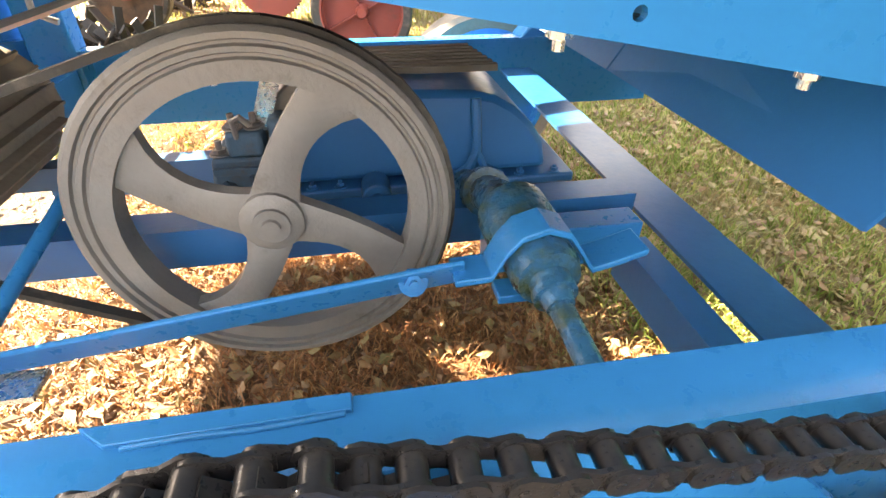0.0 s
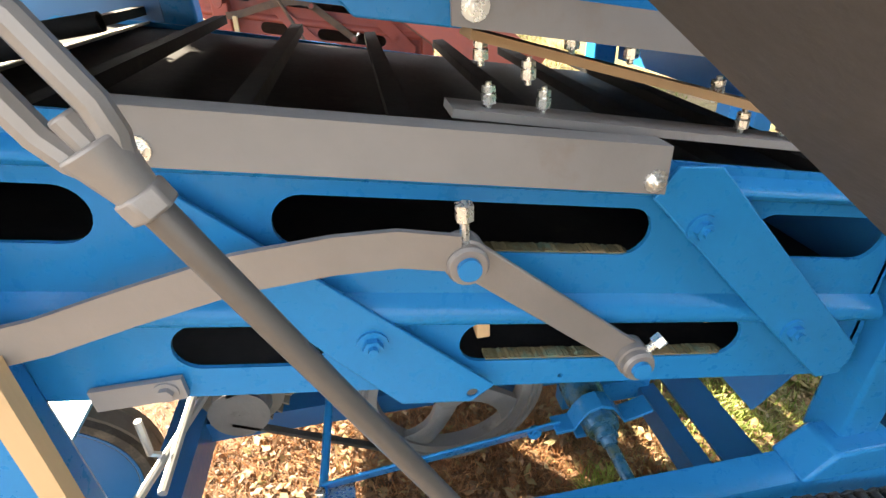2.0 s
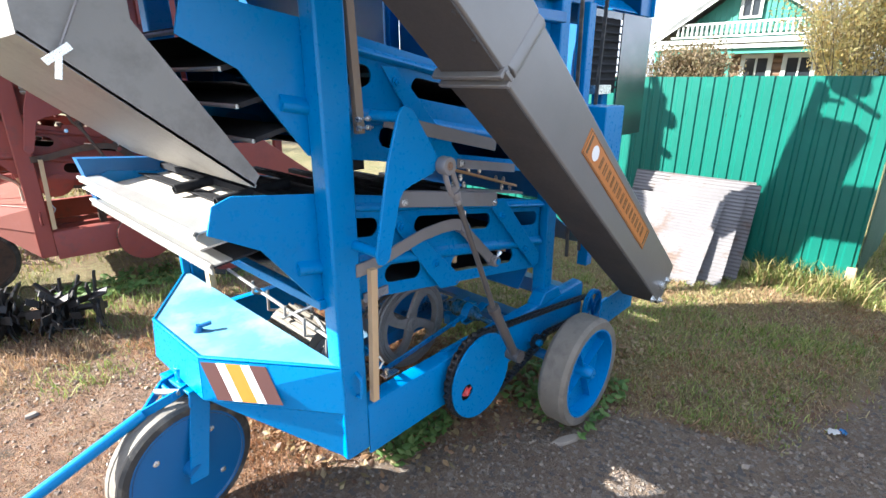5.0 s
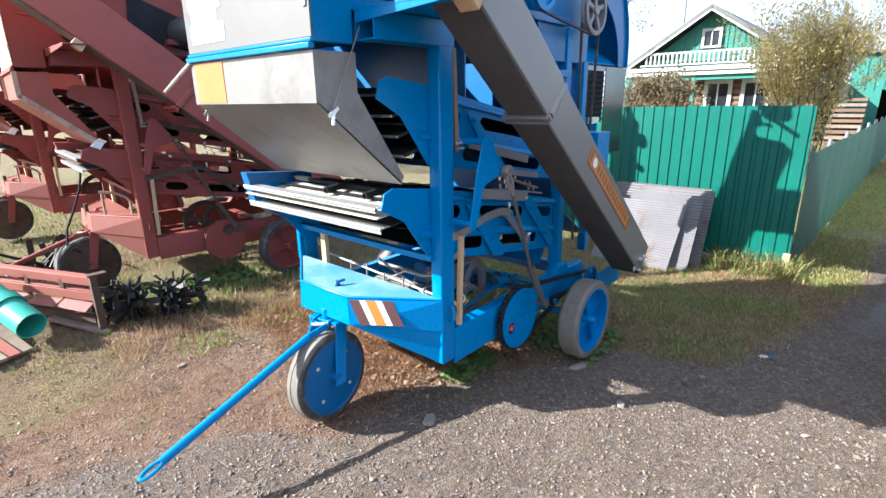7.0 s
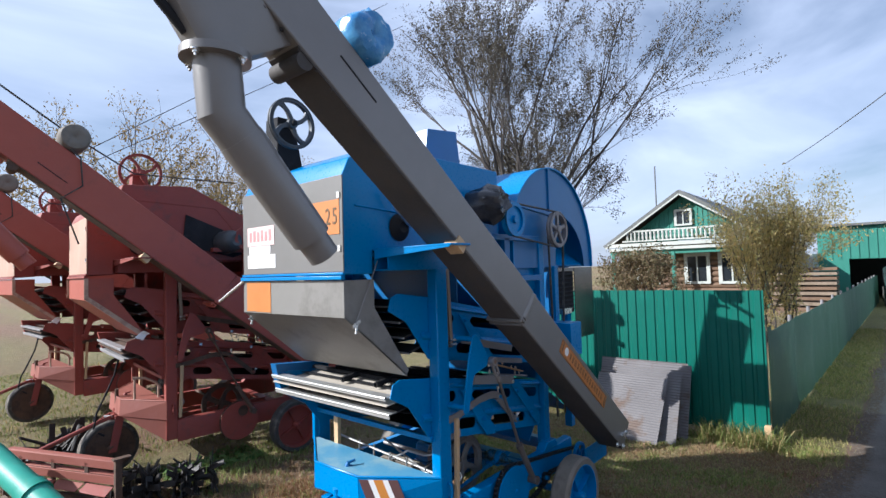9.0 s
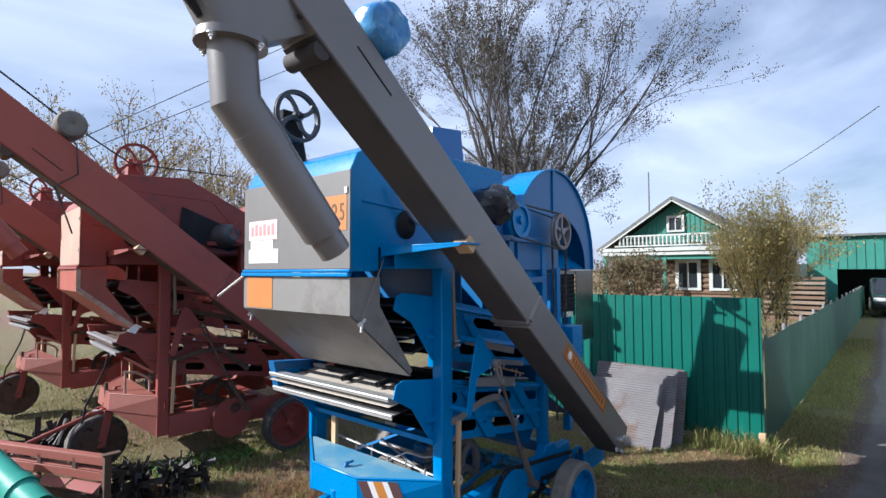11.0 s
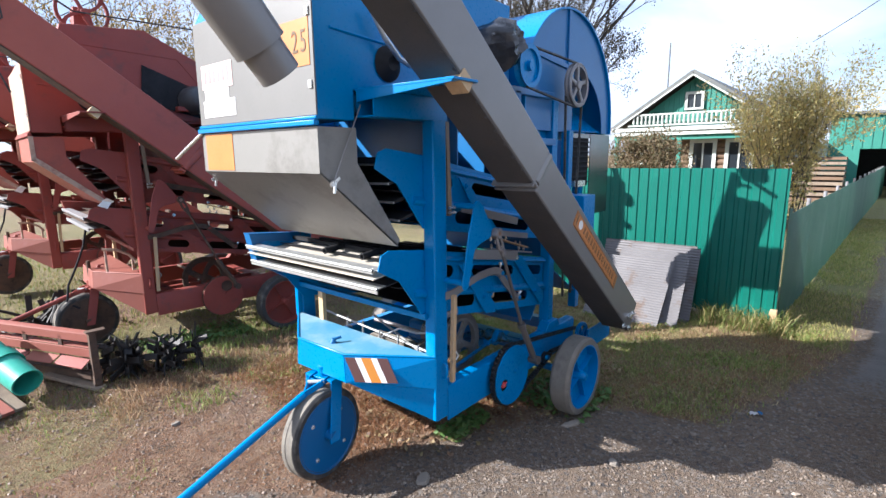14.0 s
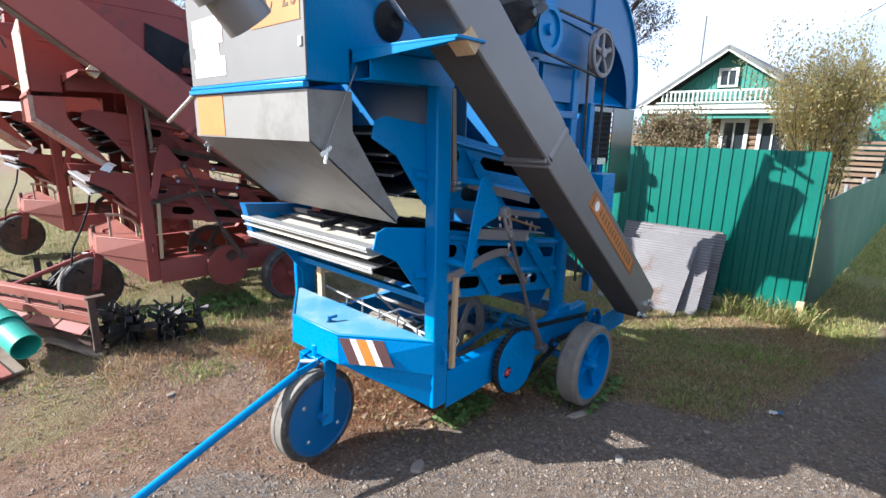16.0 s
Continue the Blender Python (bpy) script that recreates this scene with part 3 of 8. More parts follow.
def build_machine(at, rot, P, label, name="grain_cleaner", fresh=True, far=False, group=""):
    """The whole cleaner. P names its paints; fresh: the restored one with its stickers."""
    root = thing(name, at, label, "machine", group, rot)
    B, B2, G, GL = P["body"], P["dark"], P["elev"], P["panel"]
    STL, TRAY = P["steel"], P["tray"]

    def part(pname, bm, material, parent=None, lab="", bevel=0.0, smooth=35):
        return make(pname, bm, material, parent or root, lab, BASE, smooth, bevel)

    def simple(pname, material, fn, lab="", bevel=0.0, parent=None):
        bm = bmesh.new()
        fn(bm)
        return part(pname, bm, material, parent, lab, bevel)

    def spoked(pname, material, c, r, rim, width, n, hub, phase=0.5, curve=0.0, spoke_w=0.014, lab="", flare=0.8):
        ax = (0, 1, 0)
        w = simple(pname, material, lambda bm: wheel_rim(bm, c, ax, r, rim, width, 56 if r > 0.15 else 36), lab)
        simple("hub", material, lambda bm: wheel_hub(bm, c, ax, hub, width), "", 0, w)
        for k in range(n):
            simple("spoke", material, lambda bm: wheel_spoke(bm, c, ax, r, rim, width, hub, phase + 2 * math.pi * k / n, curve, spoke_w, flare), "", 0, w)
        return w

    # frame
    for y0, y1, nm in ((0.35, 0.42, "near"), (1.46, 1.53, "far")):
        out = y0 if nm == "near" else y1
        inn = y1 if nm == "near" else y0
        sg = 1 if nm == "near" else -1

        def beam_fn(bm):
            prof = [(out, 0.285), (out, 0.460), (out + sg * 0.006, 0.472), (out + sg * 0.018, 0.478), (inn - sg * 0.008, 0.478), (inn - sg * 0.008, 0.470), (out + sg * 0.018, 0.470), (out + sg * 0.008, 0.460), (out + sg * 0.008, 0.285)]
            hull(bm, [(-0.322, y, z) for y, z in prof], [(1.12, y, z) for y, z in prof])
        simple("side_beam", B, beam_fn, "", 0.0)

        def post_fn(bm):
            box(bm, -0.415, -0.32, y0, y1, 0.31, 1.88)
        simple("front_post", B, post_fn, "", 0.008)

        def rpost_fn(bm):
            box(bm, 0.78, 0.85, y0 + 0.03 * sg, y1 + 0.03 * sg, 0.49, 1.98)
            hull(bm, [(0.70, y0 - 0.003, 0.476), (0.90, y0 - 0.003, 0.476), (0.90, y1 + 0.003, 0.476), (0.70, y1 + 0.003, 0.476)], [(0.75, y0, 0.53), (0.87, y0, 0.53), (0.87, y1, 0.53), (0.75, y1, 0.53)])
        simple("rear_post", B, rpost_fn, "", 0.006)

        def arm_fn(bm):
            for a, b in ((1.80, 1.806), (1.894, 1.90)):
                box(bm, -0.775, -0.318, y0 - 0.004, y1 + 0.03, a, b)
            box(bm, -0.775, -0.318, y0 - 0.004, y0 + 0.002, 1.806, 1.894)
            box(bm, -0.775, -0.318, y1 + 0.024, y1 + 0.03, 1.806, 1.894)
        simple("top_arm", B, arm_fn)
    simple("welded_patch", B, lambda bm: (hull(bm, [(0.10, 0.396, 0.4775), (0.255, 0.398, 0.4775), (0.255, 0.4125, 0.4775), (0.08, 0.4125, 0.4775)], [(0.10, 0.396, 0.4825), (0.254, 0.398, 0.4825), (0.254, 0.4125, 0.4825), (0.08, 0.4125, 0.4825)]), sweep(bm, [(0.11, 0.395, 0.479), (0.15, 0.3955, 0.4805), (0.19, 0.395, 0.479), (0.25, 0.397, 0.480)], 0.0028, 6)), "", 0.001)
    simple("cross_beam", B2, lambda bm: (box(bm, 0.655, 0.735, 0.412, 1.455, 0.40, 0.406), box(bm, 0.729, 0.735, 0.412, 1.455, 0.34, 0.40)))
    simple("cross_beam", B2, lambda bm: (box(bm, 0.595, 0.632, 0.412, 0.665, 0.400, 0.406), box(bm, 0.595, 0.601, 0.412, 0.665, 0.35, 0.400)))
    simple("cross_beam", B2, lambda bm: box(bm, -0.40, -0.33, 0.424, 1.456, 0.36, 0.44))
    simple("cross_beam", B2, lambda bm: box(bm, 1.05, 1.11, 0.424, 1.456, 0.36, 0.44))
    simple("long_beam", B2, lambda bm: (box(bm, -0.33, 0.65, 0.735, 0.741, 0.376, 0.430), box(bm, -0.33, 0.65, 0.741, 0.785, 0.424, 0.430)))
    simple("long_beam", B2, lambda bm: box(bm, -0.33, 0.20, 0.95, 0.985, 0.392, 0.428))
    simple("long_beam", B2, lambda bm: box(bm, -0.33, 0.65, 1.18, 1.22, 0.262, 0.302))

    # front skirt and its stickers
    top = [(-0.405, 0.352, 0.652), (-0.685, 0.725, 0.662), (-0.69, 1.11, 0.662), (-0.425, 1.50, 0.672)]
    low = [(-0.405, 0.352, 0.492), (-0.70, 0.70, 0.532), (-0.705, 1.10, 0.53), (-0.425, 1.50, 0.50)]

    SK = B if fresh else P["skirt"]

    def face_fn(bm, i):
        a, b, c, d = Vector(top[i]), Vector(top[i + 1]), Vector(low[i + 1]), Vector(low[i])
        nrm = (b - a).cross(d - a).normalized() * 0.005
        hull(bm, [a, b, c, d], [q + nrm for q in (a, b, c, d)])
    skirt = simple("skirt", SK, lambda bm: face_fn(bm, 1))
    for i in (0, 2):
        simple("wing_panel", SK, lambda bm: face_fn(bm, i), "", 0, skirt)
    simple("top_sheet", BLUE_DUSTY if fresh else SK, lambda bm: hull(bm, top, [(x, y, z + 0.006) for x, y, z in top]), "", 0, skirt)
    for i, k, yy, q in ((0, 1, 0.36, 0.006), (3, 2, 1.50, -0.006)):
        simple("gusset", SK, lambda bm: hull(bm, [low[i], low[k], (-0.40, yy, 0.306)], [(low[i][0] + 0.01, low[i][1] + q, low[i][2]), (low[k][0] + 0.01, low[k][1] + q, low[k][2]), (-0.39, yy + q, 0.306)]), "", 0, skirt)
    up = [Vector(q) + Vector((0, 0, 0.006)) for q in top]
    simple("rolled_edge", SK, lambda bm: sweep(bm, up, 0.006, 6), "", 0, skirt)
    simple("rolled_edge", SK, lambda bm: sweep(bm, low, 0.005, 6), "", 0, skirt)
    simple("tag_bolt", B2, lambda bm: (rod(bm, (-0.615, 0.905, 0.666), (-0.612, 0.90, 0.690), 0.019, 12, 0.010), rod(bm, (-0.612, 0.90, 0.685), (-0.575, 0.885, 0.692), 0.008, 8)), "", 0, skirt)

    def rail_fn(bm):
        bar(bm, (-0.42, 1.48, 0.868), (-0.42, 0.40, 0.862), 0.035, 0.03, (1, 0, 0))
        bar(bm, (-0.43, 1.48, 0.868), (-0.43, 1.48, 0.66), 0.03, 0.03, (1, 0, 0))
    simple("front_rail", B, rail_fn, "", 0.003)
    if fresh:
        o, ux, dz = Vector(top[1]), (Vector(top[0]) - Vector(top[1])).normalized(), (Vector(low[1]) - Vector(top[1]))
        out_n = ux.cross(dz.normalized())
        if out_n.y > 0:
            out_n = -out_n
        slant = 0.05
        cuts = (0.0, 0.052, 0.082, 0.132, 0.162, 0.215)
        for i, mt in enumerate((BROWN, WHITE, ORANGE, WHITE, BROWN)):
            bm = bmesh.new()
            f0, f1 = 0.06, 0.97
            q = [o + ux * (cuts[i] + slant * f0) + dz * f0, o + ux * (cuts[i + 1] + slant * f0) + dz * f0, o + ux * (cuts[i + 1] + slant * f1) + dz * f1, o + ux * (cuts[i] + slant * f1) + dz * f1]
            hull(bm, [v + out_n * 0.006 for v in q], [v + out_n * 0.0075 for v in q])
            part("sticker_stripe", bm, mt, skirt)

    # wheels
    n_ax = Vector((0.12, -0.993, 0)).normalized()
    wc = Vector((-0.755, 0.845, 0.235))
    fw = simple("front_wheel", RUBBER, lambda bm: lathe(bm, wc, n_ax, [(-0.05, 0.19), (-0.05, 0.222), (-0.040, 0.231), (0.040, 0.231), (0.05, 0.222), (0.05, 0.19)], 44), "black rubber tyre with pale worn tread")
    simple("tread", P["tyre"], lambda bm: lathe(bm, wc, n_ax, [(-0.041, 0.229), (-0.036, 0.235), (-0.012, 0.236), (-0.010, 0.2335), (0.010, 0.2335), (0.012, 0.236), (0.036, 0.235), (0.041, 0.229)], 44), "", 0, fw)
    # the disc's shadow is painted in by taking the darker blue
    simple("disc", B2 if fresh else RUST, lambda bm: lathe(bm, wc, n_ax, [(-0.048, 0.001), (-0.048, 0.200), (0.052, 0.200), (0.052, 0.194), (0.047, 0.188), (0.047, 0.03), (0.088, 0.025), (0.088, 0.001)], 44), "", 0, fw)
    s_, u_, _ = basis(n_ax)
    for k in range(4):
        a = k * math.pi / 2 + 0.7
        simple("bolt", ZINC if fresh else RUST, lambda bm: nut(bm, wc + (s_ * math.cos(a) + u_ * math.sin(a)) * 0.135 + n_ax * 0.047, n_ax, 0.007, 0.007), "", 0, fw)

    def fork_fn(bm):
        for sg in (1, -1):
            p = wc + n_ax * 0.086 * sg
            hull(bm, [p + Vector((-0.03, 0, -0.03)), p + Vector((0.03, 0, -0.03)), p + Vector((0.03, 0, -0.03)) + n_ax * 0.01 * sg, p + Vector((-0.03, 0, -0.03)) + n_ax * 0.01 * sg],
                 [p + Vector((0.035, 0.06, 0.27)), p + Vector((0.105, 0.06, 0.27)), p + Vector((0.105, 0.06, 0.27)) + n_ax * 0.01 * sg, p + Vector((0.035, 0.06, 0.27)) + n_ax * 0.01 * sg])
        c = wc + Vector((0.07, 0.06, 0.27))
        bar(bm, c - n_ax * 0.098, c + n_ax * 0.098, 0.08, 0.012, (1, 0, 0))
        rod(bm, c, c + Vector((0, 0, 0.06)), 0.03, 14)
    simple("fork", B, fork_fn, "", 0.002)
    tip, head = Vector((-1.656, 0.818, 0.20)), Vector((-0.84, 0.86, 0.47))
    db = simple("drawbar", B, lambda bm: rod(bm, tip + (head - tip) * 0.09, head, 0.019, 14))
    dd = (head - tip).normalized()
    sd = dd.cross(Vector((0, 0, 1))).normalized()
    loop_c = tip + dd * 0.04
    simple("towing_eye", B, lambda bm: sweep(bm, [loop_c + dd * (0.05 * math.cos(a)) + sd * (0.022 * math.sin(a)) for a in (2 * math.pi * i / 16 for i in range(17))], 0.008, 8), "", 0, db)

    def yoke_fn(bm):
        for sg in (1, -1):
            bar(bm, head + sd * 0.0, head + sd * 0.05 * sg + Vector((0.09, 0.03, 0.03)), 0.03, 0.008, (0, 0, 1))
            bar(bm, head + sd * 0.05 * sg + Vector((0.09, 0.03, 0.03)), head + sd * 0.05 * sg + Vector((0.16, 0.05, 0.035)), 0.03, 0.008, (0, 0, 1))
        rod(bm, head + sd * -0.055 + Vector((0.09, 0.03, 0.03)), head + sd * 0.055 + Vector((0.09, 0.03, 0.03)), 0.009, 10)
    simple("yoke", B, yoke_fn)
    simple("yoke_pin", TRAY, lambda bm: rod(bm, head + Vector((0.06, 0.05, 0.03)), head + Vector((0.11, -0.02, 0.036)), 0.011, 10))
    for cy, sg in ((0.115, -1), (1.76, 1)):
        c, ax = Vector((0.685, cy, 0.25)), Vector((0, sg, 0))
        rw = simple("rear_wheel", P["tyre2"], lambda bm: lathe(bm, c, ax, [(-0.06, 0.205), (-0.062, 0.238), (-0.045, 0.25), (0.045, 0.25), (0.062, 0.238), (0.06, 0.205)], 44), "dusty grey solid rubber tyre")
        simple("rim", B, lambda bm: lathe(bm, c, ax, [(-0.058, 0.19), (0.060, 0.197), (0.060, 0.207), (-0.058, 0.207)], 40), "", 0, rw)
        simple("disc", B, lambda bm: lathe(bm, c, ax, [(-0.012, 0.02), (-0.004, 0.02), (-0.004, 0.193), (-0.012, 0.193)], 40), "", 0, rw)
        simple("hub", B, lambda bm: lathe(bm, c, ax, [(-0.15, 0.001), (0.072, 0.001), (0.072, 0.022), (0.05, 0.03), (0.0, 0.034), (-0.02, 0.034), (-0.15, 0.022)], 20), "", 0, rw)
        for k in range(4):
            a = k * math.pi / 2 + 0.45
            e = Vector((math.cos(a), 0, math.sin(a)))
            simple("rib", B, lambda bm: bar(bm, c + e * 0.03 + ax * 0.014, c + e * 0.19 + ax * 0.012, 0.006, 0.034, Vector((0, 1, 0)).cross(e)), "", 0, rw)
        simple("stub_axle", B2, lambda bm: rod(bm, c - ax * 0.06, c - ax * 0.30, 0.024, 14))

    # sieve boats
    for dz, nm in ((0.0, "lower"), (0.45, "upper")):
        for y0, y1 in ((0.416, 0.422), (1.452, 1.458)):
            near = y0 < 1
            bm, zb = sieve_side(dz if near or dz else -0.06, y0, y1)
            zb = lambda x: 0.776 - 0.172 * x + dz  # noqa: E731
            sp = part("sieve_boat_side", bm, B)
            if not near:
                continue

            def lip(bm):
                for off, w in ((0.131, 0.022), (0.305, 0.014)):
                    for a, b in ((-0.49 if off < 0.2 else -0.40, 0.77),):
                        pr = [(0.416, -w), (0.408, -w * 0.9), (0.401, -w * 0.62), (0.398, -w * 0.25), (0.399, w * 0.1), (0.404, w * 0.45), (0.411, w * 0.75), (0.416, w)]
                        hull(bm, [(a, y, zb(a) + off + q) for y, q in pr], [(b, y, zb(b) + off + q) for y, q in pr])
            simple("pressed_bead", B, lip, "", 0, sp)
            straps = ([(-0.17, 1.083), (-0.114, 1.078), (0.196, 0.764), (0.165, 0.742), (0.075, 0.757), (0.01, 0.838), (-0.05, 0.92)], [(0.375, 1.005), (0.40, 1.040), (0.452, 1.035), (0.60, 0.875), (0.745, 0.72), (0.735, 0.672), (0.695, 0.670), (0.56, 0.808)])
            bolts = ((-0.115, 1.036), (0.05, 0.863), (0.441, 0.96), (0.621, 0.775))
            for i, ring in enumerate(straps):
                bm = bmesh.new()
                plate(bm, [(x, z + dz) for x, z in ring], 0.394, 0.400, [circle(0.167, 0.756 + dz, 0.0075, 14)] if i == 0 else ())
                part("strap", bm, B, sp, "", 0.002)
            for x, z in bolts:
                simple("bolt", B, lambda bm: nut(bm, (x, 0.394, z + dz), (0, -1, 0), 0.012, 0.012, 0.006), "", 0, sp)

        # trays, sieves and ribs between the sides
        def deck(bm, off, th=0.004, x0=-0.60, x1=0.76):
            hull(bm, [(x0, 0.424, zb(x0) + off), (x1, 0.424, zb(x1) + off), (x1, 1.45, zb(x1) + off), (x0, 1.45, zb(x0) + off)],
                 [(x0, 0.424, zb(x0) + off + th), (x1, 0.424, zb(x1) + off + th), (x1, 1.45, zb(x1) + off + th), (x0, 1.45, zb(x0) + off + th)])
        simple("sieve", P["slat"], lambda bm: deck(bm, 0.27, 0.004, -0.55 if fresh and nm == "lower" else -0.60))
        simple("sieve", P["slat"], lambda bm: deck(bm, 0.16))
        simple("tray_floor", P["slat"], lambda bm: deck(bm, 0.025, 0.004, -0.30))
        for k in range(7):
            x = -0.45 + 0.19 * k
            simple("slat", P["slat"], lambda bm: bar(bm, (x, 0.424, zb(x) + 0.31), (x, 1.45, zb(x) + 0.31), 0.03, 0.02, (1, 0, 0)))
        simple("end_board", B2, lambda bm: box(bm, 0.756, 0.762, 0.416, 1.45, zb(0.76) + 0.01, zb(0.76) + 0.30))
        if nm == "lower":
            for off, x0, drop, ln in ((0.345, -0.735, 0.06, 0.30), (0.255, -0.71, 0.08, 0.26)):
                def lipt(bm):
                    z = zb(-0.70) + off - (0.138 if off > 0.3 else 0.10)
                    hull(bm, [(x0, 0.43, z), (x0 + ln, 0.43, z + 0.03), (x0 + ln, 1.50, z + 0.03), (x0, 1.50, z)], [(x0, 0.43, z + 0.005), (x0 + ln, 0.43, z + 0.035), (x0 + ln, 1.50, z + 0.035), (x0, 1.50, z + 0.005)])
                tr = simple("tray_mouth", PALE_BOARD if fresh and off > 0.3 else P["slat"], lipt)
                if fresh and off > 0.3:
                    zt = zb(-0.70) + off - 0.126
                    for ty, tx in ((0.69, -0.575), (0.97, -0.59)):
                        simple("tube", BLACK, lambda bm: lathe(bm, (tx, ty, zt + 0.038), (0.30, 0, 0.030), [(0, 0.012), (0, 0.017), (0.24, 0.017), (0.24, 0.012)], 18), "black round tube", 0, tr)
                z = zb(-0.70) + off - 0.10

                def edge_fn(bm):
                    hull(bm, [(x0 - 0.004, 0.43, z + 0.008), (x0 + 0.05, 0.43, z + 0.0135), (x0 + 0.05, 1.50, z + 0.0135), (x0 - 0.004, 1.50, z + 0.008)], [(x0 - 0.004, 0.43, z + 0.004), (x0 + 0.05, 0.43, z + 0.0095), (x0 + 0.05, 1.50, z + 0.0095), (x0 - 0.004, 1.50, z + 0.004)])
                    box(bm, x0 - 0.006, x0 - 0.002, 0.43, 1.50, z - (0.010 if off > 0.3 else 0.016), z + 0.006)
                    rod(bm, (x0 - 0.004, 0.43, z + 0.006), (x0 - 0.004, 1.50, z + 0.006), 0.007, 8)
                simple("discharge_lip", TRAY, edge_fn, "bright galvanised lip of the tray" if fresh else "", 0, tr)
            simple("tray_end", B2, lambda bm: hull(bm, [(-0.70, 1.458, 1.04), (-0.40, 1.458, 0.85), (-0.40, 1.458, 1.19), (-0.74, 1.458, 1.22)], [(-0.70, 1.52, 1.04), (-0.40, 1.50, 0.85), (-0.40, 1.50, 1.19), (-0.74, 1.52, 1.22)]))
        else:
            for k in range(4):
                z = 1.62 - 0.085 * k
                simple("louvre", P["slat"], lambda bm: bar(bm, (-0.60 + 0.03 * k, 0.43, z), (-0.60 + 0.03 * k, 1.44, z), 0.11, 0.012, (1, 0, 0.25)))
                simple("louvre_edge", TRAY, lambda bm: rod(bm, (-0.655 + 0.03 * k, 0.43, z - 0.014), (-0.655 + 0.03 * k, 1.44, z - 0.014), 0.006, 6))

    if fresh:
        for x0, x1, z0, z1 in ((0.180, 0.198, 0.820, 0.86), (0.458, 0.476, 0.795, 0.82), (0.505, 0.517, 0.785, 0.81)):
            simple("wood_cleat", WOOD, lambda bm: box(bm, x0, x1, 0.424, 0.45, z0, z1), "", 0.002)

        def residue(bm):
            rng = random.Random(3)
            for x0, x1, off in ((0.19, 0.545, 0.044), (0.03, 0.37, 0.209)):
                prev = None
                for q in range(110):
                    x = x0 + (x1 - x0) * q / 109
                    z = 0.776 - 0.172 * x + off
                    h = 0.002 + 0.004 * rng.random() + 0.004 * max(0, noise.noise((x * 30, 0, off * 50)))
                    ring = [bm.verts.new(v) for v in ((x, 0.419, z - 0.004), (x, 0.419, z + h * 0.6), (x, 0.428, z + h), (x, 0.44, z + h * 0.5), (x, 0.44, z - 0.004))]
                    if prev:
                        for j in range(5):
                            bm.faces.new((prev[j], prev[(j + 1) % 5], ring[(j + 1) % 5], ring[j]))
                    else:
                        bm.faces.new(ring)
                    prev = ring
                bm.faces.new(prev[::-1])
        simple("grain_residue", RESIDUE, residue, "old grain dust caked along the slots")

    # bars and guards along the boats
    def guard(bm):
        pr = [(0.372, -0.026), (0.372, 0.026), (0.404, 0.026), (0.404, 0.020), (0.378, 0.020), (0.378, -0.026)]
        hull(bm, [(-0.135, y, 1.136 + z) for y, z in pr], [(0.372, y, 1.047 + z) for y, z in pr])
    g1 = simple("guard_bar", P["guard"], guard)
    for x, z in ((-0.115, 1.122), (0.358, 1.038)):
        simple("bolt", ZINC, lambda bm: nut(bm, (x, 0.372, z), (0, -1, 0), 0.008, 0.008, 0.004), "", 0, g1)
    g2 = simple("guard_bar", P["guard"], lambda bm: hull(bm, [(0.155, 0.384, 1.196), (0.50, 0.384, 1.135), (0.50, 0.39, 1.135), (0.155, 0.39, 1.196)], [(0.155, 0.384, 1.228), (0.50, 0.384, 1.168), (0.50, 0.39, 1.168), (0.155, 0.39, 1.228)]))
    simple("bolt", ZINC, lambda bm: nut(bm, (0.175, 0.384, 1.21), (0, -1, 0), 0.008, 0.008, 0.004), "", 0, g2)
    simple("spring_board", WOOD_BROWN, lambda bm: bar(bm, (0.18, 0.45, 1.183), (0.58, 0.45, 1.062), 0.05, 0.009, (0, 1, 0)), "varnished ash spring board")
    simple("spring_board", P["wood"], lambda bm: bar(bm, (0.16, 0.45, 1.112), (0.63, 0.45, 1.022), 0.05, 0.009, (0, 1, 0)))
    for x, z in ((0.195, 1.162), (0.245, 1.139), (0.203, 1.118), (0.263, 1.108), (0.29, 1.165), (0.356, 1.151), (0.465, 1.102), (0.517, 1.09), (0.507, 1.062), (0.564, 1.053)):
        simple("spring_bolt", ZINC, lambda bm: (rod(bm, (x, 0.45, z - 0.012), (x, 0.45, z + 0.016), 0.0035, 8), rod(bm, (x, 0.45, z - 0.006), (x, 0.45, z + 0.004), 0.008, 6), rod(bm, (x, 0.45, z + 0.006), (x, 0.45, z + 0.012), 0.0075, 6)))
    simple("link_lever", STL, lambda bm: bar(bm, (-0.20, 0.355, 1.385), (0.33, 0.355, 1.262), 0.006, 0.042, (0, 1, 0)))

    # bell crank, levers and rod
    crank = [(-0.262, 1.410), (-0.250, 1.426), (-0.232, 1.430), (-0.208, 1.418), (-0.120, 1.292), (-0.108, 1.262), (-0.137, 1.235), (-0.220, 1.215), (-0.250, 1.203), (-0.266, 1.180), (-0.302, 1.050), (-0.310, 1.018), (-0.330, 1.005), (-0.350, 1.012), (-0.358, 1.035), (-0.305, 1.285)]
    bm = bmesh.new()
    plate(bm, crank, 0.224, 0.234)
    ck = part("bell_crank", bm, B, None, "blue sheet bell crank", 0.003)
    simple("pivot", B, lambda bm: rod(bm, (-0.332, 0.222, 1.038), (-0.332, 0.36, 1.038), 0.015, 14), "", 0, ck)
    simple("pivot", B, lambda bm: rod(bm, (-0.24, 0.234, 1.40), (-0.24, 0.36, 1.40), 0.015, 14), "", 0, ck)
